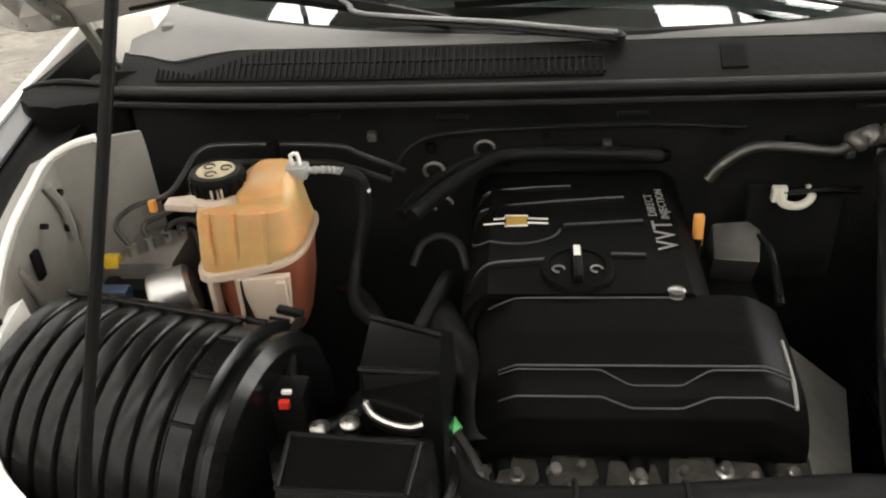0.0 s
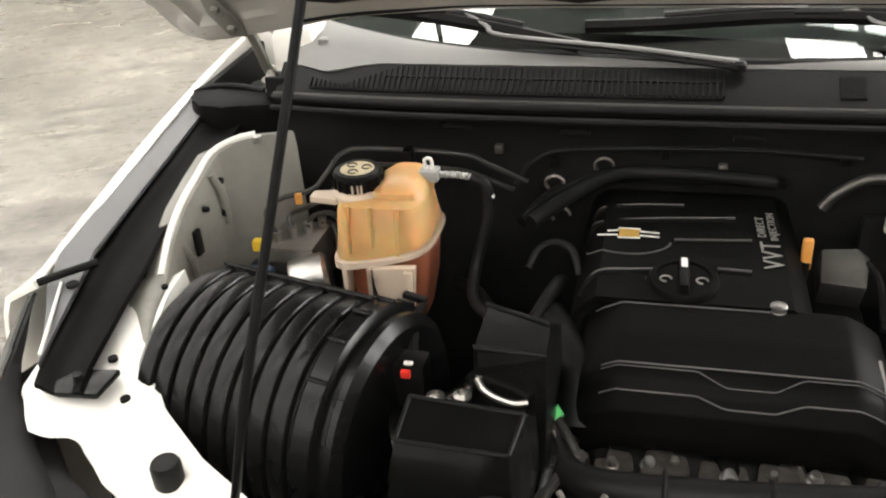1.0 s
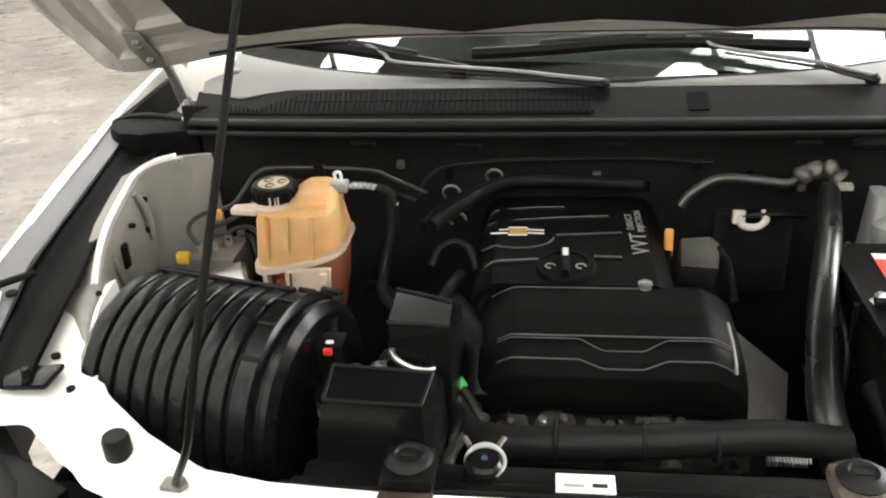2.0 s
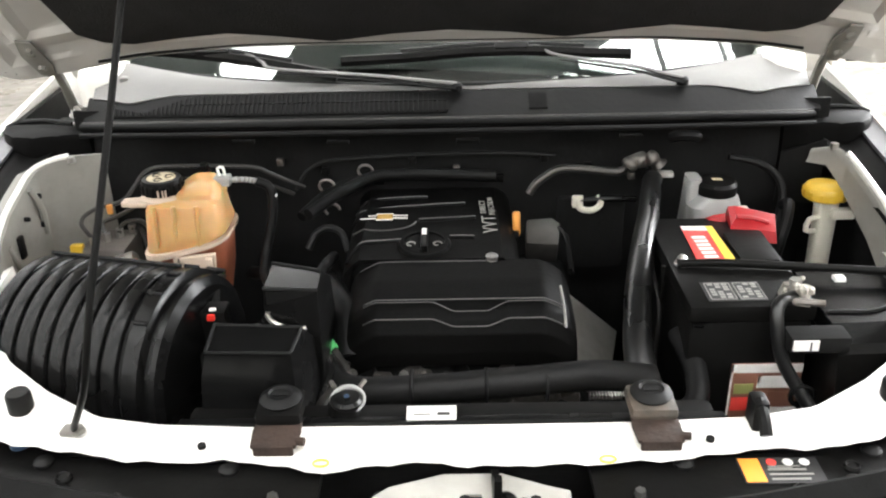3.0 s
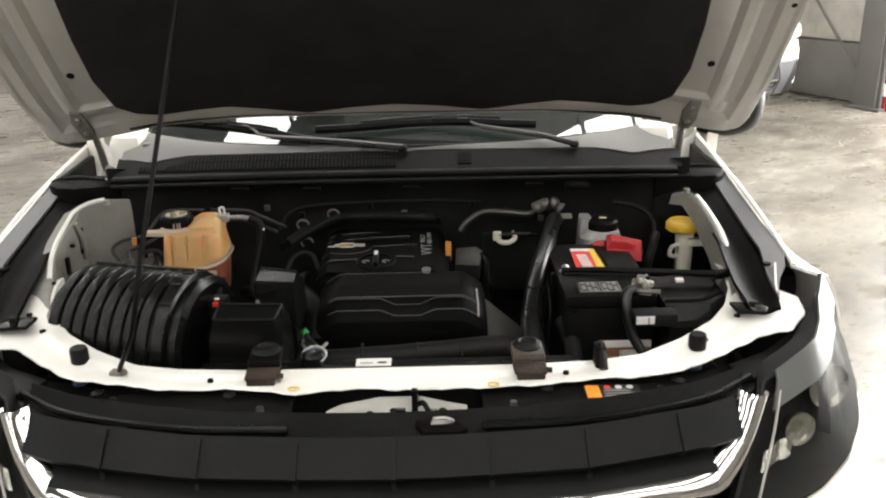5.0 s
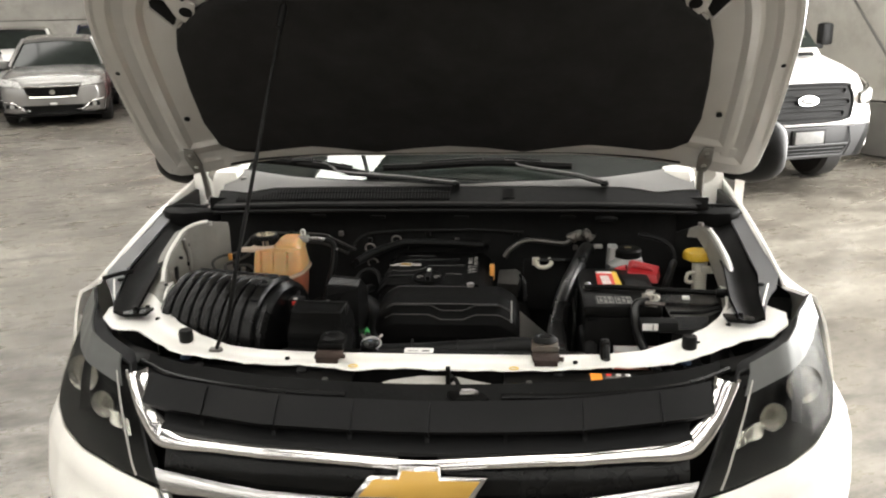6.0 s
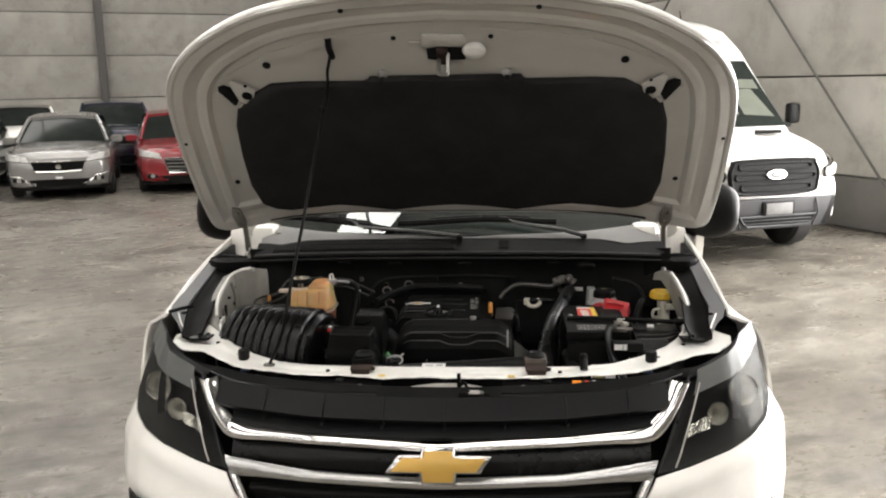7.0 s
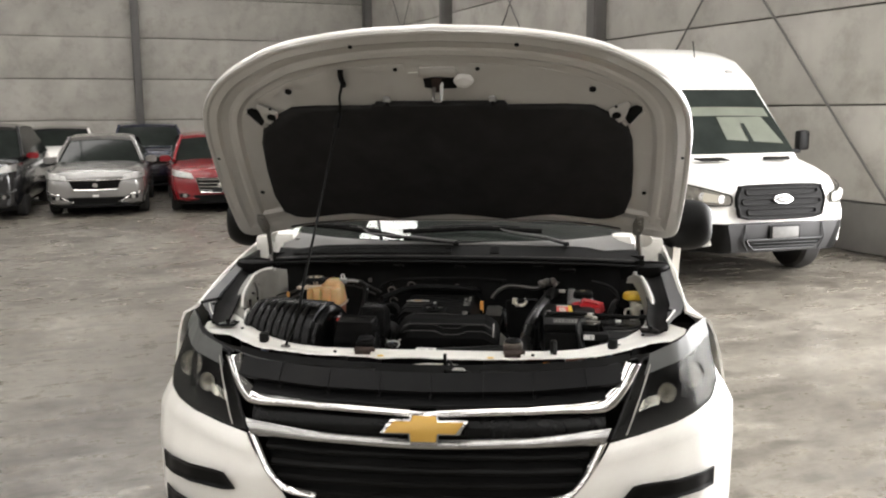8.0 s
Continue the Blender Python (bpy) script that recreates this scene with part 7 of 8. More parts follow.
for k in range(3):
    part("lid_rib", box((0.535, 0.455 - 0.012 * k, 1.010 - 0.028 * k), (0.64 - 0.02 * k, 0.458 - 0.012 * k, 1.014 - 0.028 * k), 0.001), GREYPL, LID)
part("lid_rib", tube([(0.53, 0.498, 1.060), (0.60, 0.50, 1.060), (0.65, 0.535, 1.060)], 0.003, 6), GREYPL, LID)
part("box_label", box((0.460, 0.4275, 1.040), (0.494, 0.4305, 1.055)), LABELW, FUSE, "white paper label")
part("label_bar", box((0.482, 0.4265, 1.041), (0.484, 0.4277, 1.054)), INK, FUSE)
part("box_wing", box((0.457, 0.4305, 1.032), (0.540, 0.468, 1.058), 0.006), MATT, FUSE)
part("connector", box((0.555, 0.40, 0.945), (0.59, 0.435, 0.975), 0.005), GREYPL, FUSE)
part("connector", lathe([(0.022, 0), (0.022, 0.014), (0.014, 0.02), (0.012, 0.01), (0.0, 0.01)], 18, m=at(0.60, 0.43, 0.94, 90)), BLACK, FUSE)
for k in range(3):
    part("loom", tube([(0.56 + 0.02 * k, 0.42, 0.95), (0.57 + 0.015 * k, 0.39, 0.94), (0.55 + 0.012 * k, 0.37, 0.90), (0.50, 0.37, 0.86)], 0.007, 6), RUBBER, FUSE)
part("box_support", box((0.55, 0.46, 0.54), (0.65, 0.60, 0.881), 0.01), MATT, FUSE)
solid("relay", box((0.575, 0.585, 1.058), (0.592, 0.600, 1.066), 0.002), WHITEPL, "small white plastic tab on the fuse box", "relay")

# brake fluid reservoir
BR = thing("brake_reservoir", (0.47, 0.92, 0.90), "grey translucent brake fluid reservoir with black cap", "reservoir")
part("reservoir_body", loft([tank_ring(1.005, 0.435, 0.525, 0.875, 0.955), tank_ring(1.055, 0.43, 0.528, 0.872, 0.957), tank_ring(1.072, 0.452, 0.522, 0.88, 0.95)]), GREYMILK, BR)
part("reservoir_arm", loft([tank_ring(0.99, 0.425, 0.455, 0.90, 0.95), tank_ring(1.098, 0.432, 0.458, 0.905, 0.952)]), GREYMILK, BR)
bc = part("reservoir_cap", lathe([(0.033, 0), (0.037, 0.003), (0.037, 0.020), (0.032, 0.026), (0.0, 0.027)], 26, m=at(0.485, 0.915, 1.070)), BLACK, BR, "black screw cap")
part("cap_mark", box((-0.009, -0.005, 0), (0.009, 0.005, 0.001), m=at(0.485, 0.915, 1.0972)), CREAM, bc)
part("master_cylinder", tube([(0.46, 0.98, 0.97), (0.46, 0.90, 0.975), (0.46, 0.84, 0.98)], 0.024, 14), ALU, BR)
part("reservoir_tab", box((0.515, 0.868, 1.032), (0.535, 0.885, 1.058), 0.003), MILK, BR)
part("cylinder_support", box((0.43, 0.92, 0.55), (0.49, 0.985, 0.955), 0.01), MATT, BR)
for k in range(2):
    part("brake_line", tube([(0.43, 0.86, 0.985), (0.40, 0.85, 1.0 + 0.02 * k), (0.385, 0.86, 1.01 + 0.02 * k), (0.40, 0.90, 1.02)], 0.0045, 6), STEEL, BR)

# washer filler
WF = thing("washer_filler", (0.672, 0.87, 0.93), "cream washer filler neck with yellow cap", "filler neck")
part("neck", loft([tank_ring(0.93, 0.655, 0.690, 0.852, 0.885), tank_ring(1.04, 0.653, 0.690, 0.852, 0.886), tank_ring(1.088, 0.650, 0.690, 0.85, 0.888)]), MILK, WF)
yc = part("cap", lathe([(0.032, 0), (0.038, 0.004), (0.038, 0.018), (0.034, 0.024), (0.020, 0.027), (0.0, 0.027)], 28, m=at(0.664, 0.866, 1.078)), YELLOW, WF, "bright yellow filler cap")
for k in range(12):
    part("cap_grip", box((0.0365, -0.003, 0.004), (0.0395, 0.003, 0.018), 0.001, m=at(0.664, 0.866, 1.078, 0, 0, 30 * k)), YELLOW, yc)
part("arm", box((0.672, 0.838, 1.046), (0.712, 0.858, 1.064), 0.004), MILK, WF)
part("loop", tube([(0.655, 0.855, 1.045), (0.637, 0.85, 1.043), (0.634, 0.85, 1.022), (0.652, 0.855, 1.018)], 0.005, 6, 2), MILK, WF)
part("neck_foot", box((0.65, 0.85, 0.56), (0.69, 0.89, 0.935), 0.006), MATT, WF)
solid("wheel_tower", sheet(lambda u, v: (0.625 + 0.075 * u, 0.995 - 0.02 * u, 1.02 + (0.13 - 0.03 * (1 - u)) * v), 6, 6, 0.004), GREYPL, "dark bracket panel behind the washer filler", "bracket", kind="")
solid("wiring_loom", tube([(0.52, 0.97, 1.12), (0.57, 0.965, 1.11), (0.605, 0.955, 1.09), (0.615, 0.93, 1.06), (0.60, 0.90, 1.0), (0.60, 0.88, 0.9)], 0.007, 8), RUBBER, "black wiring loom along the firewall", "cable")
solid("wiring_loom", tube([(0.56, 0.80, 0.95), (0.57, 0.80, 1.02), (0.585, 0.82, 1.06), (0.60, 0.86, 1.07), (0.605, 0.90, 1.05)], 0.010, 8), RUBBER, "black wiring loom behind the battery", "cable")

# small lines and clips in the depth of the bay
LOOM = surf("dusty_cable_sleeve", (0.009, 0.0088, 0.0082), 0.55, vary=0.4, scale=30, bump=0.1, spec=0.25)
for k in range(9):
    x = -0.33 + 0.085 * k
    part("firewall_clip", box((x - 0.007, 1.012, 1.10 - 0.02 * (k % 3)), (x + 0.007, 1.024, 1.115 - 0.02 * (k % 3)), 0.003), BLACK if k % 4 else ALU, TRUCK)
part("firewall_line", tube([(-0.30, 0.99, 1.06), (-0.27, 1.0, 1.10), (-0.20, 1.01, 1.115), (0.05, 1.015, 1.12), (0.20, 1.01, 1.115)], 0.004, 8), LOOM, TRUCK)
for x, y, z in ((-0.135, 0.500, 0.952), (-0.06, 0.498, 0.953), (0.012, 0.502, 0.955), (0.088, 0.50, 0.953), (0.148, 0.505, 0.955)):
    part("injector", lathe([(0.009, -0.02), (0.009, 0.002), (0.005, 0.005), (0.0045, 0.011), (0.002, 0.012)], 12, m=at(x, y, z - 0.010, 20)), ALU, ENGINE)
for x in (0.30, 0.318):
    part("side_wire", tube([(x, 0.60, 0.90), (x + 0.006, 0.62, 1.0), (x + 0.004, 0.70, 1.05), (x + 0.03, 0.80, 1.06), (x + 0.05, 0.90, 1.05)], 0.004, 6), LOOM, ENGINE)
part("tank_hose", tube([(-0.372, 0.86, 0.95), (-0.34, 0.83, 0.96), (-0.30, 0.76, 0.965), (-0.27, 0.68, 0.96), (-0.25, 0.60, 0.95)], 0.012, 10), RUBBER, ENGINE)
TANK.matrix_basis = Matrix.Translation((-0.457, 0.83, 0.910)) @ Matrix.Scale(0.95, 4)
part("flange_clip", tube([(-0.826, 0.535, 1.118), (-0.800, 0.555, 1.122), (-0.772, 0.585, 1.122)], 0.0055, 8), BLACK, TRUCK)

# ---- the parked vehicles and wall things ----
def body_ring(y, hw, z0, z1, tuck=0.0, crown=0.03):
    """One cross-section of a lower car body."""
    pts = [(0.0, z1 + crown), (0.45 * hw, z1 + crown * 0.85), (0.78 * hw, z1 + crown * 0.3), (0.93 * hw, z1 - 0.05), (0.985 * hw, z1 - 0.14), (hw, (z0 + z1) / 2 + 0.02), (0.985 * hw, z0 + 0.16), (0.95 * hw, z0 + 0.03), (0.80 * hw, z0)]
    full = pts + [(-x, z) for x, z in pts[:0:-1]]
    return [(x, y, z) for x, z in full]


def parked_car(name, paint, spec, m, label, category, group):
    """A parked car, front towards -y, standing on z = 0 with its front axle at the origin."""
    L, W, H, hood_z, belt, over = spec["L"], spec["W"], spec["H"], spec["hood"], spec["belt"], spec["over"]
    hw = W / 2
    car = thing(name, (0, 0, 0), label, category, group)
    f = -over
    low = spec.get("low", 0.0)
    slim = spec.get("slim_roof", 1.0)
    r = f + L
    st = [(f, 0.78 * hw, 0.27, hood_z - 0.125, 0.008), (f + 0.03, 0.86 * hw, 0.24, hood_z - 0.085, 0.014), (f + 0.10, 0.92 * hw, 0.22, hood_z - 0.045, 0.025), (f + 0.25, 0.965 * hw, 0.22, hood_z - 0.01, 0.03), (f + 0.60, 0.99 * hw, 0.24, hood_z + 0.025, 0.04), (f + 1.15, hw, 0.24, belt - 0.03, 0.05), (f + 2.2, hw, 0.24, belt, 0.02), (r - 1.2, hw, 0.24, belt + 0.04, 0.02), (r - 0.5, 0.98 * hw, 0.26, belt + 0.06, 0.02), (r - 0.08, 0.90 * hw, 0.30, belt, 0.02), (r, 0.80 * hw, 0.36, belt - 0.2, 0.0)]
    body = part("body", loft([body_ring(y, w, z0, z1, 0, c) for y, w, z0, z1, c in st]), paint, car, "", 30)
    wy0, wy1, wy2, wy3 = f + 1.10, f + 1.78, r - spec["rear"] - 0.75, r - spec["rear"]
    def roof_ring(y, k, z):
        return [(-k * hw, y, z - 0.05), (-k * hw * 0.86, y, z - 0.008), (-k * hw * 0.4, y, z + 0.012), (0, y, z + 0.016), (k * hw * 0.4, y, z + 0.012), (k * hw * 0.86, y, z - 0.008), (k * hw, y, z - 0.05), (k * hw * 0.9, y, z - 0.075), (-k * hw * 0.9, y, z - 0.075)]
    part("roof", loft([roof_ring(wy1 - 0.04, 0.74 * slim, H - 0.045), roof_ring(wy1 + 0.3, 0.76 * slim, H), roof_ring((wy1 + wy2) / 2, 0.77 * slim, H + 0.005), roof_ring(wy2, 0.75 * slim, H - 0.03)]), spec.get("roof", paint), car)
    zb = belt + 0.0
    part("windscreen", sheet(lambda u, v: ((-0.86 + 1.72 * u) * hw * (1 - (1 - 0.84 * slim) * v), wy0 + (wy1 - wy0) * v + 0.10 * (2 * u - 1) ** 2 * (1 - v * 0.5), zb + (H - 0.055 - zb) * v), 14, 8, 0.01), DARKGLASS, car, "dark reflecting windscreen")
    part("rear_window", sheet(lambda u, v: ((-0.84 + 1.68 * u) * hw * (1 - 0.14 * v), wy3 + (wy2 - wy3) * v, zb + 0.03 + (H - 0.10 - zb) * v), 8, 6, 0.01), DARKGLASS, car)
    for s in (-1, 1):
        part("side_window", sheet(lambda u, v: (s * hw * (0.93 - (0.93 - 0.73 * slim) * v), (wy0 + 0.22 + (wy1 - wy0) * 0.95 * v) * (1 - u) + (wy3 + (wy2 - wy3) * v) * u, zb + (H - 0.07 - zb) * v), 8, 4, 0.02, flip=s > 0), DARKGLASS, car)
        part("pillar", tube([(s * hw * 0.88, wy0 + 0.06, zb - 0.01), (s * hw * (0.44 + 0.37 * slim), (wy0 + wy1) / 2 + 0.05, (zb + H) / 2 - 0.02), (s * hw * 0.725 * slim, wy1 + 0.02, H - 0.055)], 0.035, 8, 4), paint, car)
        mir = part("mirror", loft([[(s * (hw * 0.93 + dx), wy0 + 0.30 + dy, belt + 0.02 + dz) for dy, dz in ((-0.05 * k, -0.05 * k), (0.05 * k, -0.06 * k), (0.05 * k, 0.07 * k), (-0.05 * k, 0.06 * k))] for dx, k in ((0.0, 0.5), (0.06, 1), (0.18, 1), (0.21, 0.6))]), spec.get("mirror", paint), car)
        # headlamp
        hz = hood_z - 0.10
        def lampf(u, v, d=0.0):
            x = (0.53 + 0.42 * u) * hw
            z = hz - 0.075 + 0.055 * u + (0.085 + 0.035 * u) * v
            y = f + lerp(x / hw, [0.74, 0.86, 0.92, 0.95], [0, 0.03, 0.10, 0.18]) - 0.022 - d + 0.05 * v
            return (s * x, y, z)
        hl = part("headlamp", sheet(lampf, 10, 6, 0.02, flip=s < 0), LAMPCH, car, "clear headlamp")
        part("lamp_lens", sheet(lambda u, v: lampf(0.06 + 0.88 * u, 0.1 + 0.8 * v, 0.006), 8, 5, 0.004, flip=s < 0), spec.get("lamp", LAMPCH), hl)
        part("fog_lamp", box((s * 0.72 * hw - 0.10, f - 0.018, 0.385 - low), (s * 0.72 * hw + 0.09, f + 0.06, 0.455 - low), 0.02), BLACK, car)
        part("fog_bulb", lathe([(0.035, 0), (0.035, 0.02), (0.0, 0.024)], 14, m=pose(s * 0.72 * hw, f - 0.015, 0.42 - low, 90)), LAMPCH, car)
        part("bumper_crease", tube([(s * 0.42 * hw, f - 0.012, 0.305 - low / 2), (s * 0.54 * hw, f - 0.012, 0.330 - low / 2), (s * 0.68 * hw, f - 0.010, 0.465 - low), (s * 0.82 * hw, f + 0.004, 0.487 - low), (s * 0.93 * hw, f + 0.10, 0.53 - low)], 0.011, 8), CHROME if spec.get("bright") else paint, car)
        for y in (0.0, spec["base"]):
            w = part("wheel", lathe([(0.19, -0.09), (0.285, -0.095), (0.31, -0.07), (0.315, 0), (0.31, 0.07), (0.285, 0.095), (0.19, 0.09)], 28, m=pose(s * (hw - 0.115), y, 0.315, 0, 90, 0)), TYRE, car)
            part("rim", lathe([(0.0, 0.05), (0.05, 0.06), (0.15, 0.03), (0.195, 0.06), (0.195, -0.07), (0.0, -0.07)], 20, m=pose(s * (hw - 0.085), y, 0.315, 0, 90 * s, 0)), RIM, w)
    gz = spec["grille"]
    def front(x, z, d):
        return Vector((x, f + 0.012 + 0.02 * (x / hw) ** 2 - d, z))
    def gfn(u, v, d=0.03, k=1.0):
        x = (-0.5 + u) * 2 * (spec["gw"] * (0.82 + 0.18 * v)) * k
        return front(x, gz[0] + (gz[1] - gz[0]) * v + 0.012 * (2 * u - 1) ** 2, d)
    g = part("grille", sheet(gfn, 16, 5, 0.03), BLACK, car, "dark front grille")
    for k in range(4):
        v0 = 0.14 + 0.24 * k
        part("grille_slat", sheet(lambda u, v: gfn(0.03 + 0.94 * u, v0 + 0.07 * v, 0.042), 12, 1, 0.008), CHROME if spec.get("slats") else GREYPL, g)
    part("grille_frame", tube([gfn(0, 0, 0.036), gfn(0.5, 0, 0.036), gfn(1, 0, 0.036), gfn(1, 1, 0.036), gfn(0.5, 1, 0.036), gfn(0, 1, 0.036), gfn(0, 0, 0.036)], 0.010, 6, 1), CHROME, g)
    part("grille_mark", lathe([(0.045, 0), (0.045, 0.01), (0.0, 0.014)], 14, m=pose(0, front(0, (gz[0] + gz[1]) / 2, 0.05).y, (gz[0] + gz[1]) / 2, 90)), CHROME, g)
    part("lower_intake", sheet(lambda u, v: front((-0.5 + u) * 1.1 * hw * (0.85 + 0.15 * v), 0.30 - low + 0.12 * v, 0.030), 14, 4, 0.03), BLACK, car)
    part("number_plate", box((-0.05, f - 0.035, 0.43 - low), (0.05, f - 0.022, 0.46 - low), 0.003) if spec.get("slim") else box((-0.13, f - 0.035, 0.475 - low), (0.13, f - 0.022, 0.56 - low), 0.003), LABELW if spec.get("slim") else INK, car, "blank number plate holder")
    part("underbody", box((-0.85 * hw, f + 0.2, 0.16), (0.85 * hw, r - 0.2, 0.34), 0.02), MATT, car)
    part("lower_lip", tube([(-0.9 * hw, f + 0.22, 0.225), (-0.6 * hw, f + 0.06, 0.215), (0, f + 0.01, 0.21), (0.6 * hw, f + 0.06, 0.215), (0.9 * hw, f + 0.22, 0.225)], 0.035, 8), BLACK, car)
    car.matrix_basis = m
    return car


SEDAN = dict(L=4.44, W=1.748, H=1.42, hood=0.83, belt=0.93, over=0.84, rear=0.75, base=2.65, grille=(0.485, 0.655), gw=0.44, bright=True, slim=True, low=0.06, slim_roof=0.90)
HATCH = dict(L=4.40, W=1.73, H=1.43, hood=0.82, belt=0.93, over=0.83, rear=0.65, base=2.60, grille=(0.38, 0.64), gw=0.42, slats=True, low=0.08, slim_roof=0.91)
SUV = dict(L=4.45, W=1.82, H=1.64, hood=0.98, belt=1.04, over=0.88, rear=0.30, base=2.65, grille=(0.66, 0.84), gw=0.50)
ROW = "cars parked along the back wall"
parked_car("sedan", SILVERP, SEDAN, pose(-7.71, 13.40, GROUND, 0, 0, 22), "silver sedan parked facing out, chrome grille", "car", ROW)
parked_car("sedan", REDP, HATCH, pose(-5.75, 14.19, GROUND, 0, 0, 24), "red sedan with chrome slatted grille, parked facing out", "car", ROW)
parked_car("sport_utility", BLACKP, SUV | dict(mirror=REDP), pose(-9.66, 12.55, GROUND, 0, 0, 22), "black sport utility car parked facing out", "car", ROW)
# this white car's roof is set black to carry the shade on it
parked_car("hatchback", WHITEP, SUV | dict(H=1.50, roof=BLACKP), pose(-10.85, 17.68, GROUND, 0, 0, 26), "white hatchback in the second row", "car", ROW)
parked_car("sport_utility", BLUEP, SUV | dict(H=1.58), pose(-8.63, 17.78, GROUND, 0, 0, 26), "dark blue sport utility car in the second row", "car", ROW)
parked_car("hatchback", BLACKP, HATCH | dict(H=1.50), pose(-6.68, 18.84, GROUND, 0, 0, 26), "dark hatchback in the second row", "car", ROW)


def van(m):
    """A tall white panel van, front towards -y, badge plane at y = 0."""
    v = thing("van", (0, 0, 0), "tall white panel van with grey bumper and dark grille", "van")
    hw = 1.03

    def ring(y, w, z0, z1, top):
        pts = [(0, z1), (top * 0.6, z1 - 0.01), (top, z1 - 0.05), ((top + w) / 2 + 0.02, z1 - (z1 - z0) * 0.25), (w, z0 + (z1 - z0) * 0.5), (w, z0 + 0.15), (w * 0.97, z0)]
        return [(x, y, z) for x, z in pts + [(-x, z) for x, z in pts[:0:-1]]]

    st = [(0.02, 0.60, 0.52, 0.99, 0.52), (0.08, 0.76, 0.44, 1.05, 0.62), (0.25, 0.88, 0.40, 1.13, 0.72), (0.55, 0.96, 0.38, 1.20, 0.79), (0.92, 1.00, 0.38, 1.27, 0.84), (1.25, 1.03, 0.38, 1.58, 0.84), (1.62, 1.03, 0.38, 1.98, 0.80), (1.80, 1.03, 0.38, 2.15, 0.80), (2.15, 1.03, 0.38, 2.38, 0.80), (2.6, 1.03, 0.38, 2.50, 0.82), (3.4, 1.03, 0.38, 2.54, 0.84), (5.9, 1.03, 0.38, 2.52, 0.84), (6.0, 1.0, 0.42, 2.45, 0.80)]
    part("body", loft([ring(*s) for s in st]), WHITEP, v, "white van body", 30)
    ws = lambda u, k, d=0.0: ((-0.83 + 1.66 * u) * (1 - 0.10 * k), 0.945 + 0.66 * k + 0.05 * (2 * u - 1) ** 2 - 0.02 - d, 1.275 + 0.69 * k + 0.018 + 0.6 * d)
    part("windscreen", sheet(lambda u, k: ws(u, k, 0.004), 12, 10, 0.01), DARKGLASS, v, "dark van windscreen with a painted cab view")
    # light showing in the cab, painted as pale sheets on the opaque glass
    part("light_band", sheet(lambda u, k: ws(0.04 + 0.92 * u, 0.55 + 0.14 * k + 0.02 * math.sin(3 * u), 0.010), 16, 4, 0.003), CABVIEW, v, "pale green band of light painted on the glass")
    part("cab_view", sheet(lambda u, k: ws(0.52 + 0.43 * u - 0.06 * u * k, 0.13 + 0.07 * (1 - u) + (0.42 - 0.07 * (1 - u)) * k, 0.009), 10, 5, 0.003), CABVIEW, v, "pale view through the cab painted on the glass")
    # dark strip laid on the glass for a pillar seen inside
    for a, w in ((0.68, 0.035),):
        part("pillar_strip", sheet(lambda u, k: ws(a + w * (u - 0.5) * (1 - 0.25 * k ** 4) + w / 2, 0.14 + 0.30 * k, 0.016), 6, 6, 0.003), DARKGLASS, v)
    for s in (-1, 1):
        part("side_window", sheet(lambda u, k: (s * (1.005 + 0.022 - 0.13 * k), 1.32 + 0.75 * u + 0.38 * k * (1 - u), 1.28 + 0.62 * k), 6, 4, 0.01, flip=s > 0), DARKGLASS, v)
        def lamp(u, k, d=0.0):
            x = 0.56 + 0.345 * u
            return (s * x, 0.015 + 0.46 * max(0, u - 0.1) ** 2 - 0.015 - d + 0.08 * k * u, 0.84 - 0.02 * u + (0.10 + 0.13 * u) * k)
        hl = part("headlamp", sheet(lamp, 12, 6, 0.02, flip=s < 0), VANLAMP, v, "large clear van headlamp")
        rim = [lamp(u, 0.04, 0.006) for u in (0.06, 0.3, 0.6, 0.9)] + [lamp(0.98, k, 0.006) for k in (0.2, 0.6, 0.9)] + [lamp(u, 0.97, 0.006) for u in (0.9, 0.6, 0.3, 0.06)] + [lamp(0.0, k, 0.006) for k in (0.75, 0.3)]
        part("lamp_rim", tube(rim + rim[:1], 0.007, 6, 2), GREYPL, hl)
        for u in (0.30, 0.66):
            c = Vector(lamp(u, 0.5, 0.004))
            part("lamp_bowl", lathe([(0.0, 0.004), (0.022, 0.006), (0.038, 0.016), (0.044, 0.012)], 18, m=pose(c.x, c.y, c.z, 90)), LAMPCH, hl)
        part("lamp_fin", sheet(lambda u, k: lamp(0.3 + 0.35 * u, 0.25 + 0.5 * k, 0.008), 6, 4, 0.004, flip=s < 0), MILK, hl)
        mi = part("mirror", box((s * 1.15 - 0.07, 1.22, 1.29), (s * 1.15 + 0.07, 1.33, 1.52), 0.04), BLACK, v, "black van mirror")
        part("mirror_arm", box((min(s * 1.0, s * 1.12), 1.24, 1.26), (max(s * 1.0, s * 1.12), 1.30, 1.31), 0.015), BLACK, mi)
        part("hood_vent", sheet(lambda u, k: (s * (0.20 + 0.32 * u + 0.05 * k), 0.62 + 0.08 * k, 1.240 + 0.022 * k + 0.004), 4, 2, 0.012), BLACK, v)
        part("bumper_corner", sheet(lambda u, k: (s * (0.62 * (0.86 + 0.14 * k) + (0.31 + 0.07 * (1 - k)) * u ** 0.75 - 0.03 * k), -0.045 + 0.62 * u ** 1.9 + 0.05 * (1 - k) ** 2, 0.37 + 0.29 * k), 12, 8, 0.04, flip=s < 0), BLACK, v, "dark plastic bumper corner")
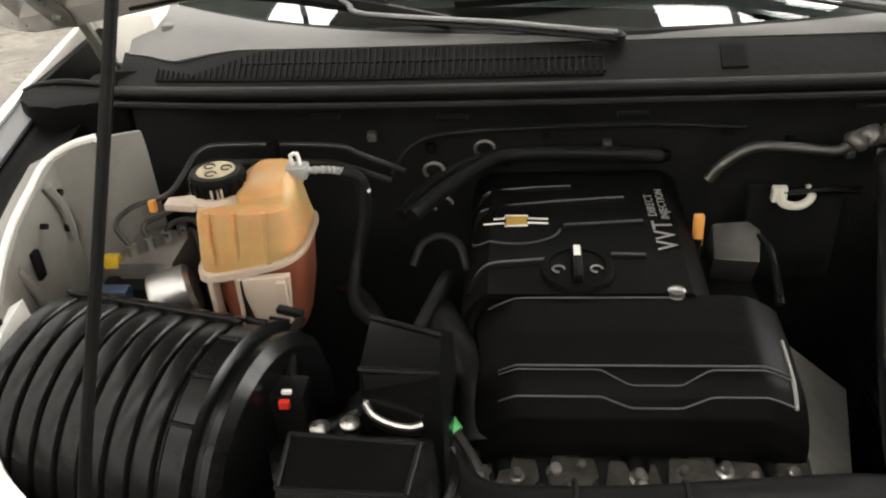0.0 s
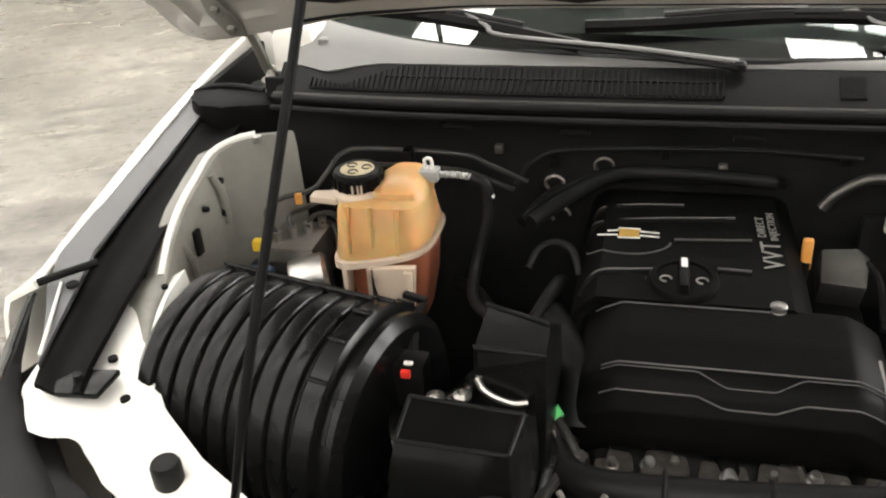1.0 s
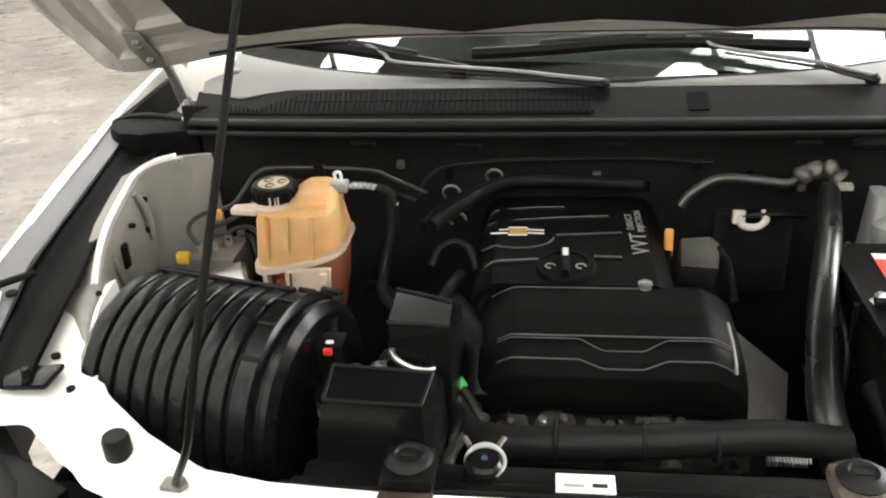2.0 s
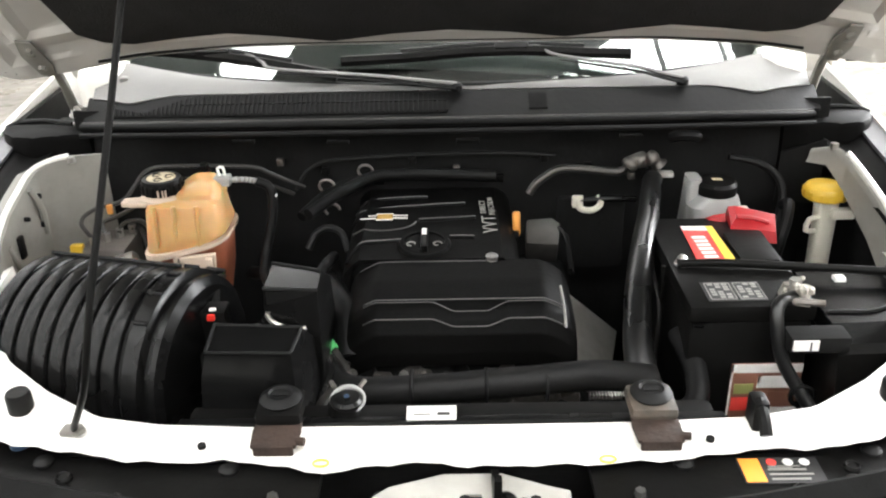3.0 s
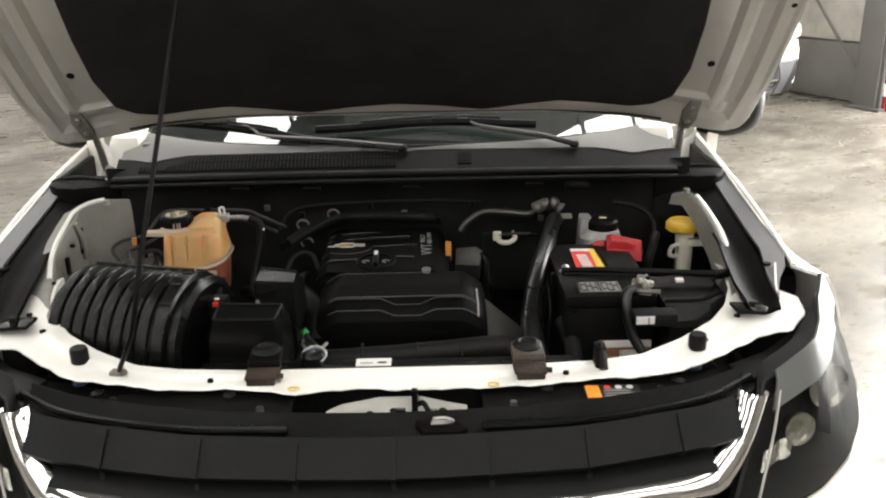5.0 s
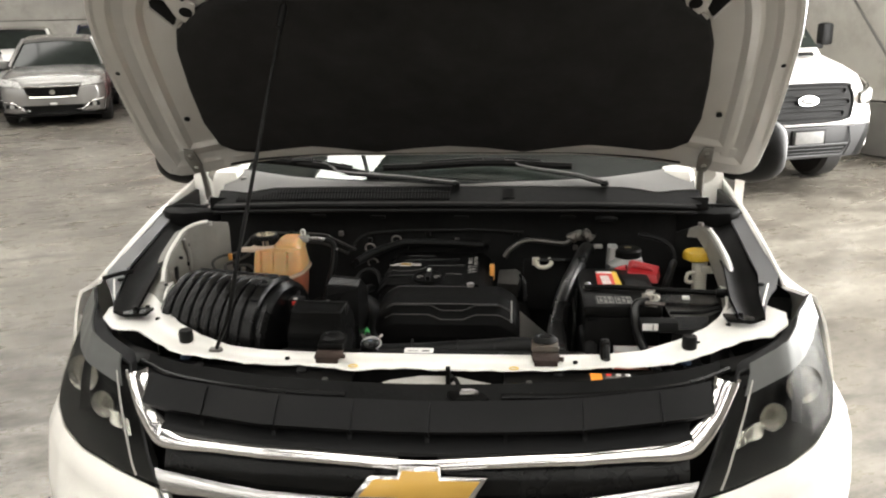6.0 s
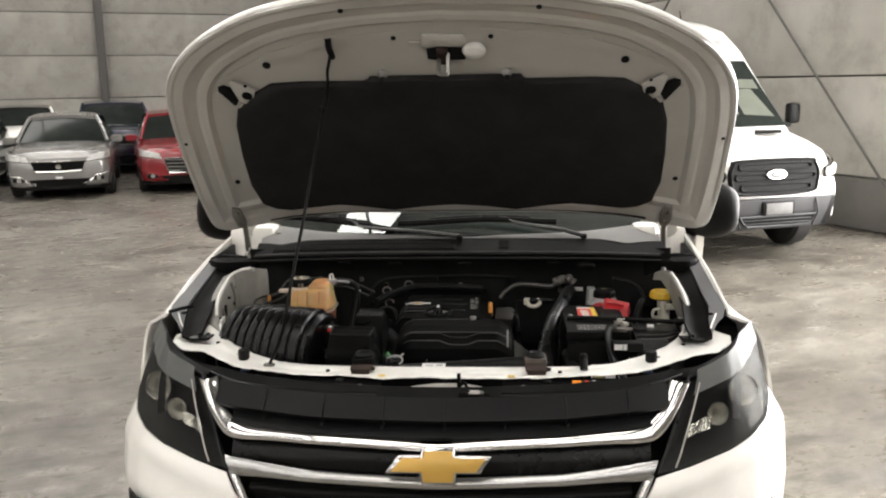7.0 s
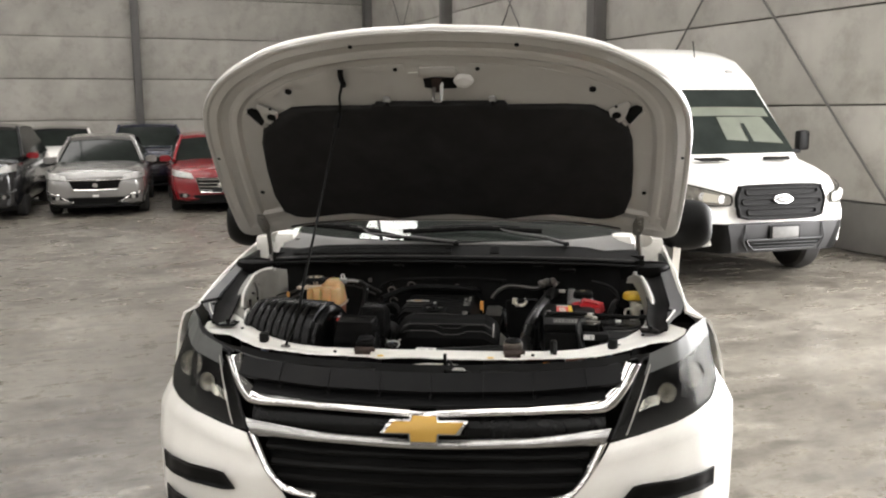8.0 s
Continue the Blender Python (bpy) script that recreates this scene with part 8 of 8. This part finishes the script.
        for y in (0.95, 4.6):
            w = part("wheel", lathe([(0.2, -0.11), (0.31, -0.115), (0.345, -0.08), (0.35, 0), (0.345, 0.08), (0.31, 0.115), (0.2, 0.11)], 28, m=pose(s * 0.88, y, 0.35, 0, 90, 0)), TYRE, v)
            part("rim", lathe([(0.0, 0.04), (0.14, 0.03), (0.205, 0.06), (0.205, -0.07), (0.0, -0.07)], 20, m=pose(s * 0.92, y, 0.35, 0, 90 * s, 0)), RIM, w)
    part("bumper", sheet(lambda u, k: ((-0.62 + 1.24 * u) * (0.86 + 0.14 * k), -0.045 - 0.015 * math.sin(math.pi * u) + 0.05 * (1 - k) ** 2, 0.37 + 0.29 * k), 14, 8, 0.06), VANGREY, v, "grey plastic van bumper")
    intake = [(-0.42, 0.500), (0.42, 0.500), (0.395, 0.455), (0.34, 0.405), (-0.34, 0.405), (-0.395, 0.455)]
    im = pose(0, -0.030, 0, 90, 0, 0)
    lower = part("bumper_intake", prism(intake, 0.0, 0.036, 0.004, m=im), MATT, v, "dark lower bumper intake")
    part("intake_rim", tube([im @ Vector((x, z, 0.036)) for x, z in intake + intake[:1]], 0.011, 8, 1), VANGREY, lower)
    for k in range(2):
        part("intake_slat", box((-0.375 + 0.015 * (1 - k), -0.074, 0.430 + 0.032 * k), (0.375 - 0.015 * (1 - k), -0.062, 0.438 + 0.032 * k), 0.003), VANGREY, lower)
    holder = part("plate_holder", box((-0.175, -0.076, 0.508), (0.175, -0.060, 0.640), 0.006), BLACK, v)
    part("number_plate", box((-0.145, -0.084, 0.515), (0.150, -0.073, 0.625), 0.004), PLATE, holder, "blank dull number plate")
    for s in (-1, 1):
        part("bumper_crease", tube([(s * 0.43, -0.052, 0.655), (s * 0.44, -0.064, 0.58), (s * 0.455, -0.058, 0.50), (s * 0.40, -0.050, 0.39)], 0.009, 8), VANGREY, v)
    def hexagon(w, h, cut, zc=0.0):
        pts = [(-w, zc + h * 0.25), (-w * 0.93, zc + h * 0.75), (-w + cut, zc + h), (w - cut, zc + h), (w * 0.93, zc + h * 0.75), (w, zc + h * 0.25), (w * 0.97, zc - h * 0.45), (w - cut, zc - h), (-w + cut, zc - h), (-w * 0.97, zc - h * 0.45)]
        return [(p.x, p.y) for p in curve_pts([(x, y, 0) for x, y in pts + pts[:1]], 3)[:-1]]
    gm = pose(-0.03, 0.0, 0.868, 84)
    g = part("grille", prism(hexagon(0.50, 0.170, 0.12), 0.0, 0.035, m=gm), BLACK, v, "black hexagonal van grille with grey bars")
    part("grille_rim", tube([gm @ Vector((x, y, 0.036)) for x, y in hexagon(0.485, 0.158, 0.115) + hexagon(0.485, 0.158, 0.115)[:1]], 0.013, 8, 1), GREYPL, g)
    for zc, w in ((-0.098, 0.385), (0.0, 0.44), (0.098, 0.40)):
        ringp = [(w * (1 if c > 0 else -1) * (0.9 + 0.1 * abs(c)) if abs(c) > 0.5 else w * 1.8 * c, zc + 0.030 * sn) for c, sn in ((math.cos(2 * math.pi * k / 32), math.sin(2 * math.pi * k / 32)) for k in range(33))]
        part("grille_bar", tube([gm @ Vector((x, y, 0.045)) for x, y in ringp], 0.0105, 8, 1), GREYPL, g)
    oval = part("badge", lathe([(0.105, 0), (0.105, 0.012), (0.0, 0.018)], 24, m=gm @ Matrix.Translation((0, 0.02, 0.055)) @ Matrix.Scale(0.42, 4, (0, 1, 0))), CHROME, v, "plain oval chrome badge")
    part("badge_face", lathe([(0.088, 0.012), (0.088, 0.019), (0.0, 0.021)], 24, m=gm @ Matrix.Translation((0, 0.02, 0.055)) @ Matrix.Scale(0.40, 4, (0, 1, 0))), PLATE, oval)
    part("badge_bar", lathe([(0.05, 0.019), (0.05, 0.0235), (0.0, 0.024)], 16, m=gm @ Matrix.Translation((0, 0.02, 0.055)) @ Matrix.Scale(0.22, 4, (0, 1, 0))), WHITEPL, oval)
    part("roof_lamp", box((0.50, 1.86, 2.165), (0.60, 1.94, 2.215), 0.02), PRINT, v)
    part("aerial", tube([(0.24, 2.14, 2.375), (0.22, 2.12, 2.45), (0.19, 2.10, 2.56)], 0.006, 6), BLACK, v)
    part("underbody", box((-0.70, 0.55, 0.30), (0.70, 5.8, 0.42), 0.02), MATT, v)
    v.matrix_basis = m
    return v


van(pose(2.87, 7.00, GROUND, 0, 0, 20.5) @ Matrix.Scale(1.045, 4))

# fire extinguisher at the foot of the column
EXT = thing("fire_extinguisher", (4.95, 8.23, 0), "red fire extinguisher with white label on the floor", "fire extinguisher")
X, Y = 4.95, 8.23
part("cylinder", lathe([(0.070, 0.0), (0.080, 0.01), (0.080, 0.34), (0.072, 0.39), (0.045, 0.425), (0.026, 0.44), (0.026, 0.46)], 28, m=pose(X, Y, 0)), REDP, EXT)
part("valve", cyl((X, Y, 0.455), (X, Y, 0.50), 0.022, 0.016, 12), STEEL, EXT)
part("handle", box((X - 0.02, Y - 0.10, 0.495), (X + 0.02, Y + 0.03, 0.512), 0.006), BLACK, EXT)
part("handle", box((X - 0.018, Y - 0.09, 0.53), (X + 0.018, Y + 0.03, 0.542), 0.005), BLACK, EXT)
part("hose", tube([(X - 0.02, Y, 0.48), (X - 0.08, Y - 0.02, 0.46), (X - 0.10, Y - 0.03, 0.36), (X - 0.095, Y - 0.03, 0.22)], 0.012, 8), RUBBER, EXT)
part("label", sheet(lambda u, k: (X + 0.0815 * math.sin(-1.0 + 1.3 * u - 0.3), Y - 0.0815 * math.cos(-1.0 + 1.3 * u - 0.3), 0.16 + 0.13 * k), 8, 1, 0.001), LABELW, EXT, "white paper label")
EXT.matrix_basis = Matrix.Translation((4.95, 8.23, GROUND))
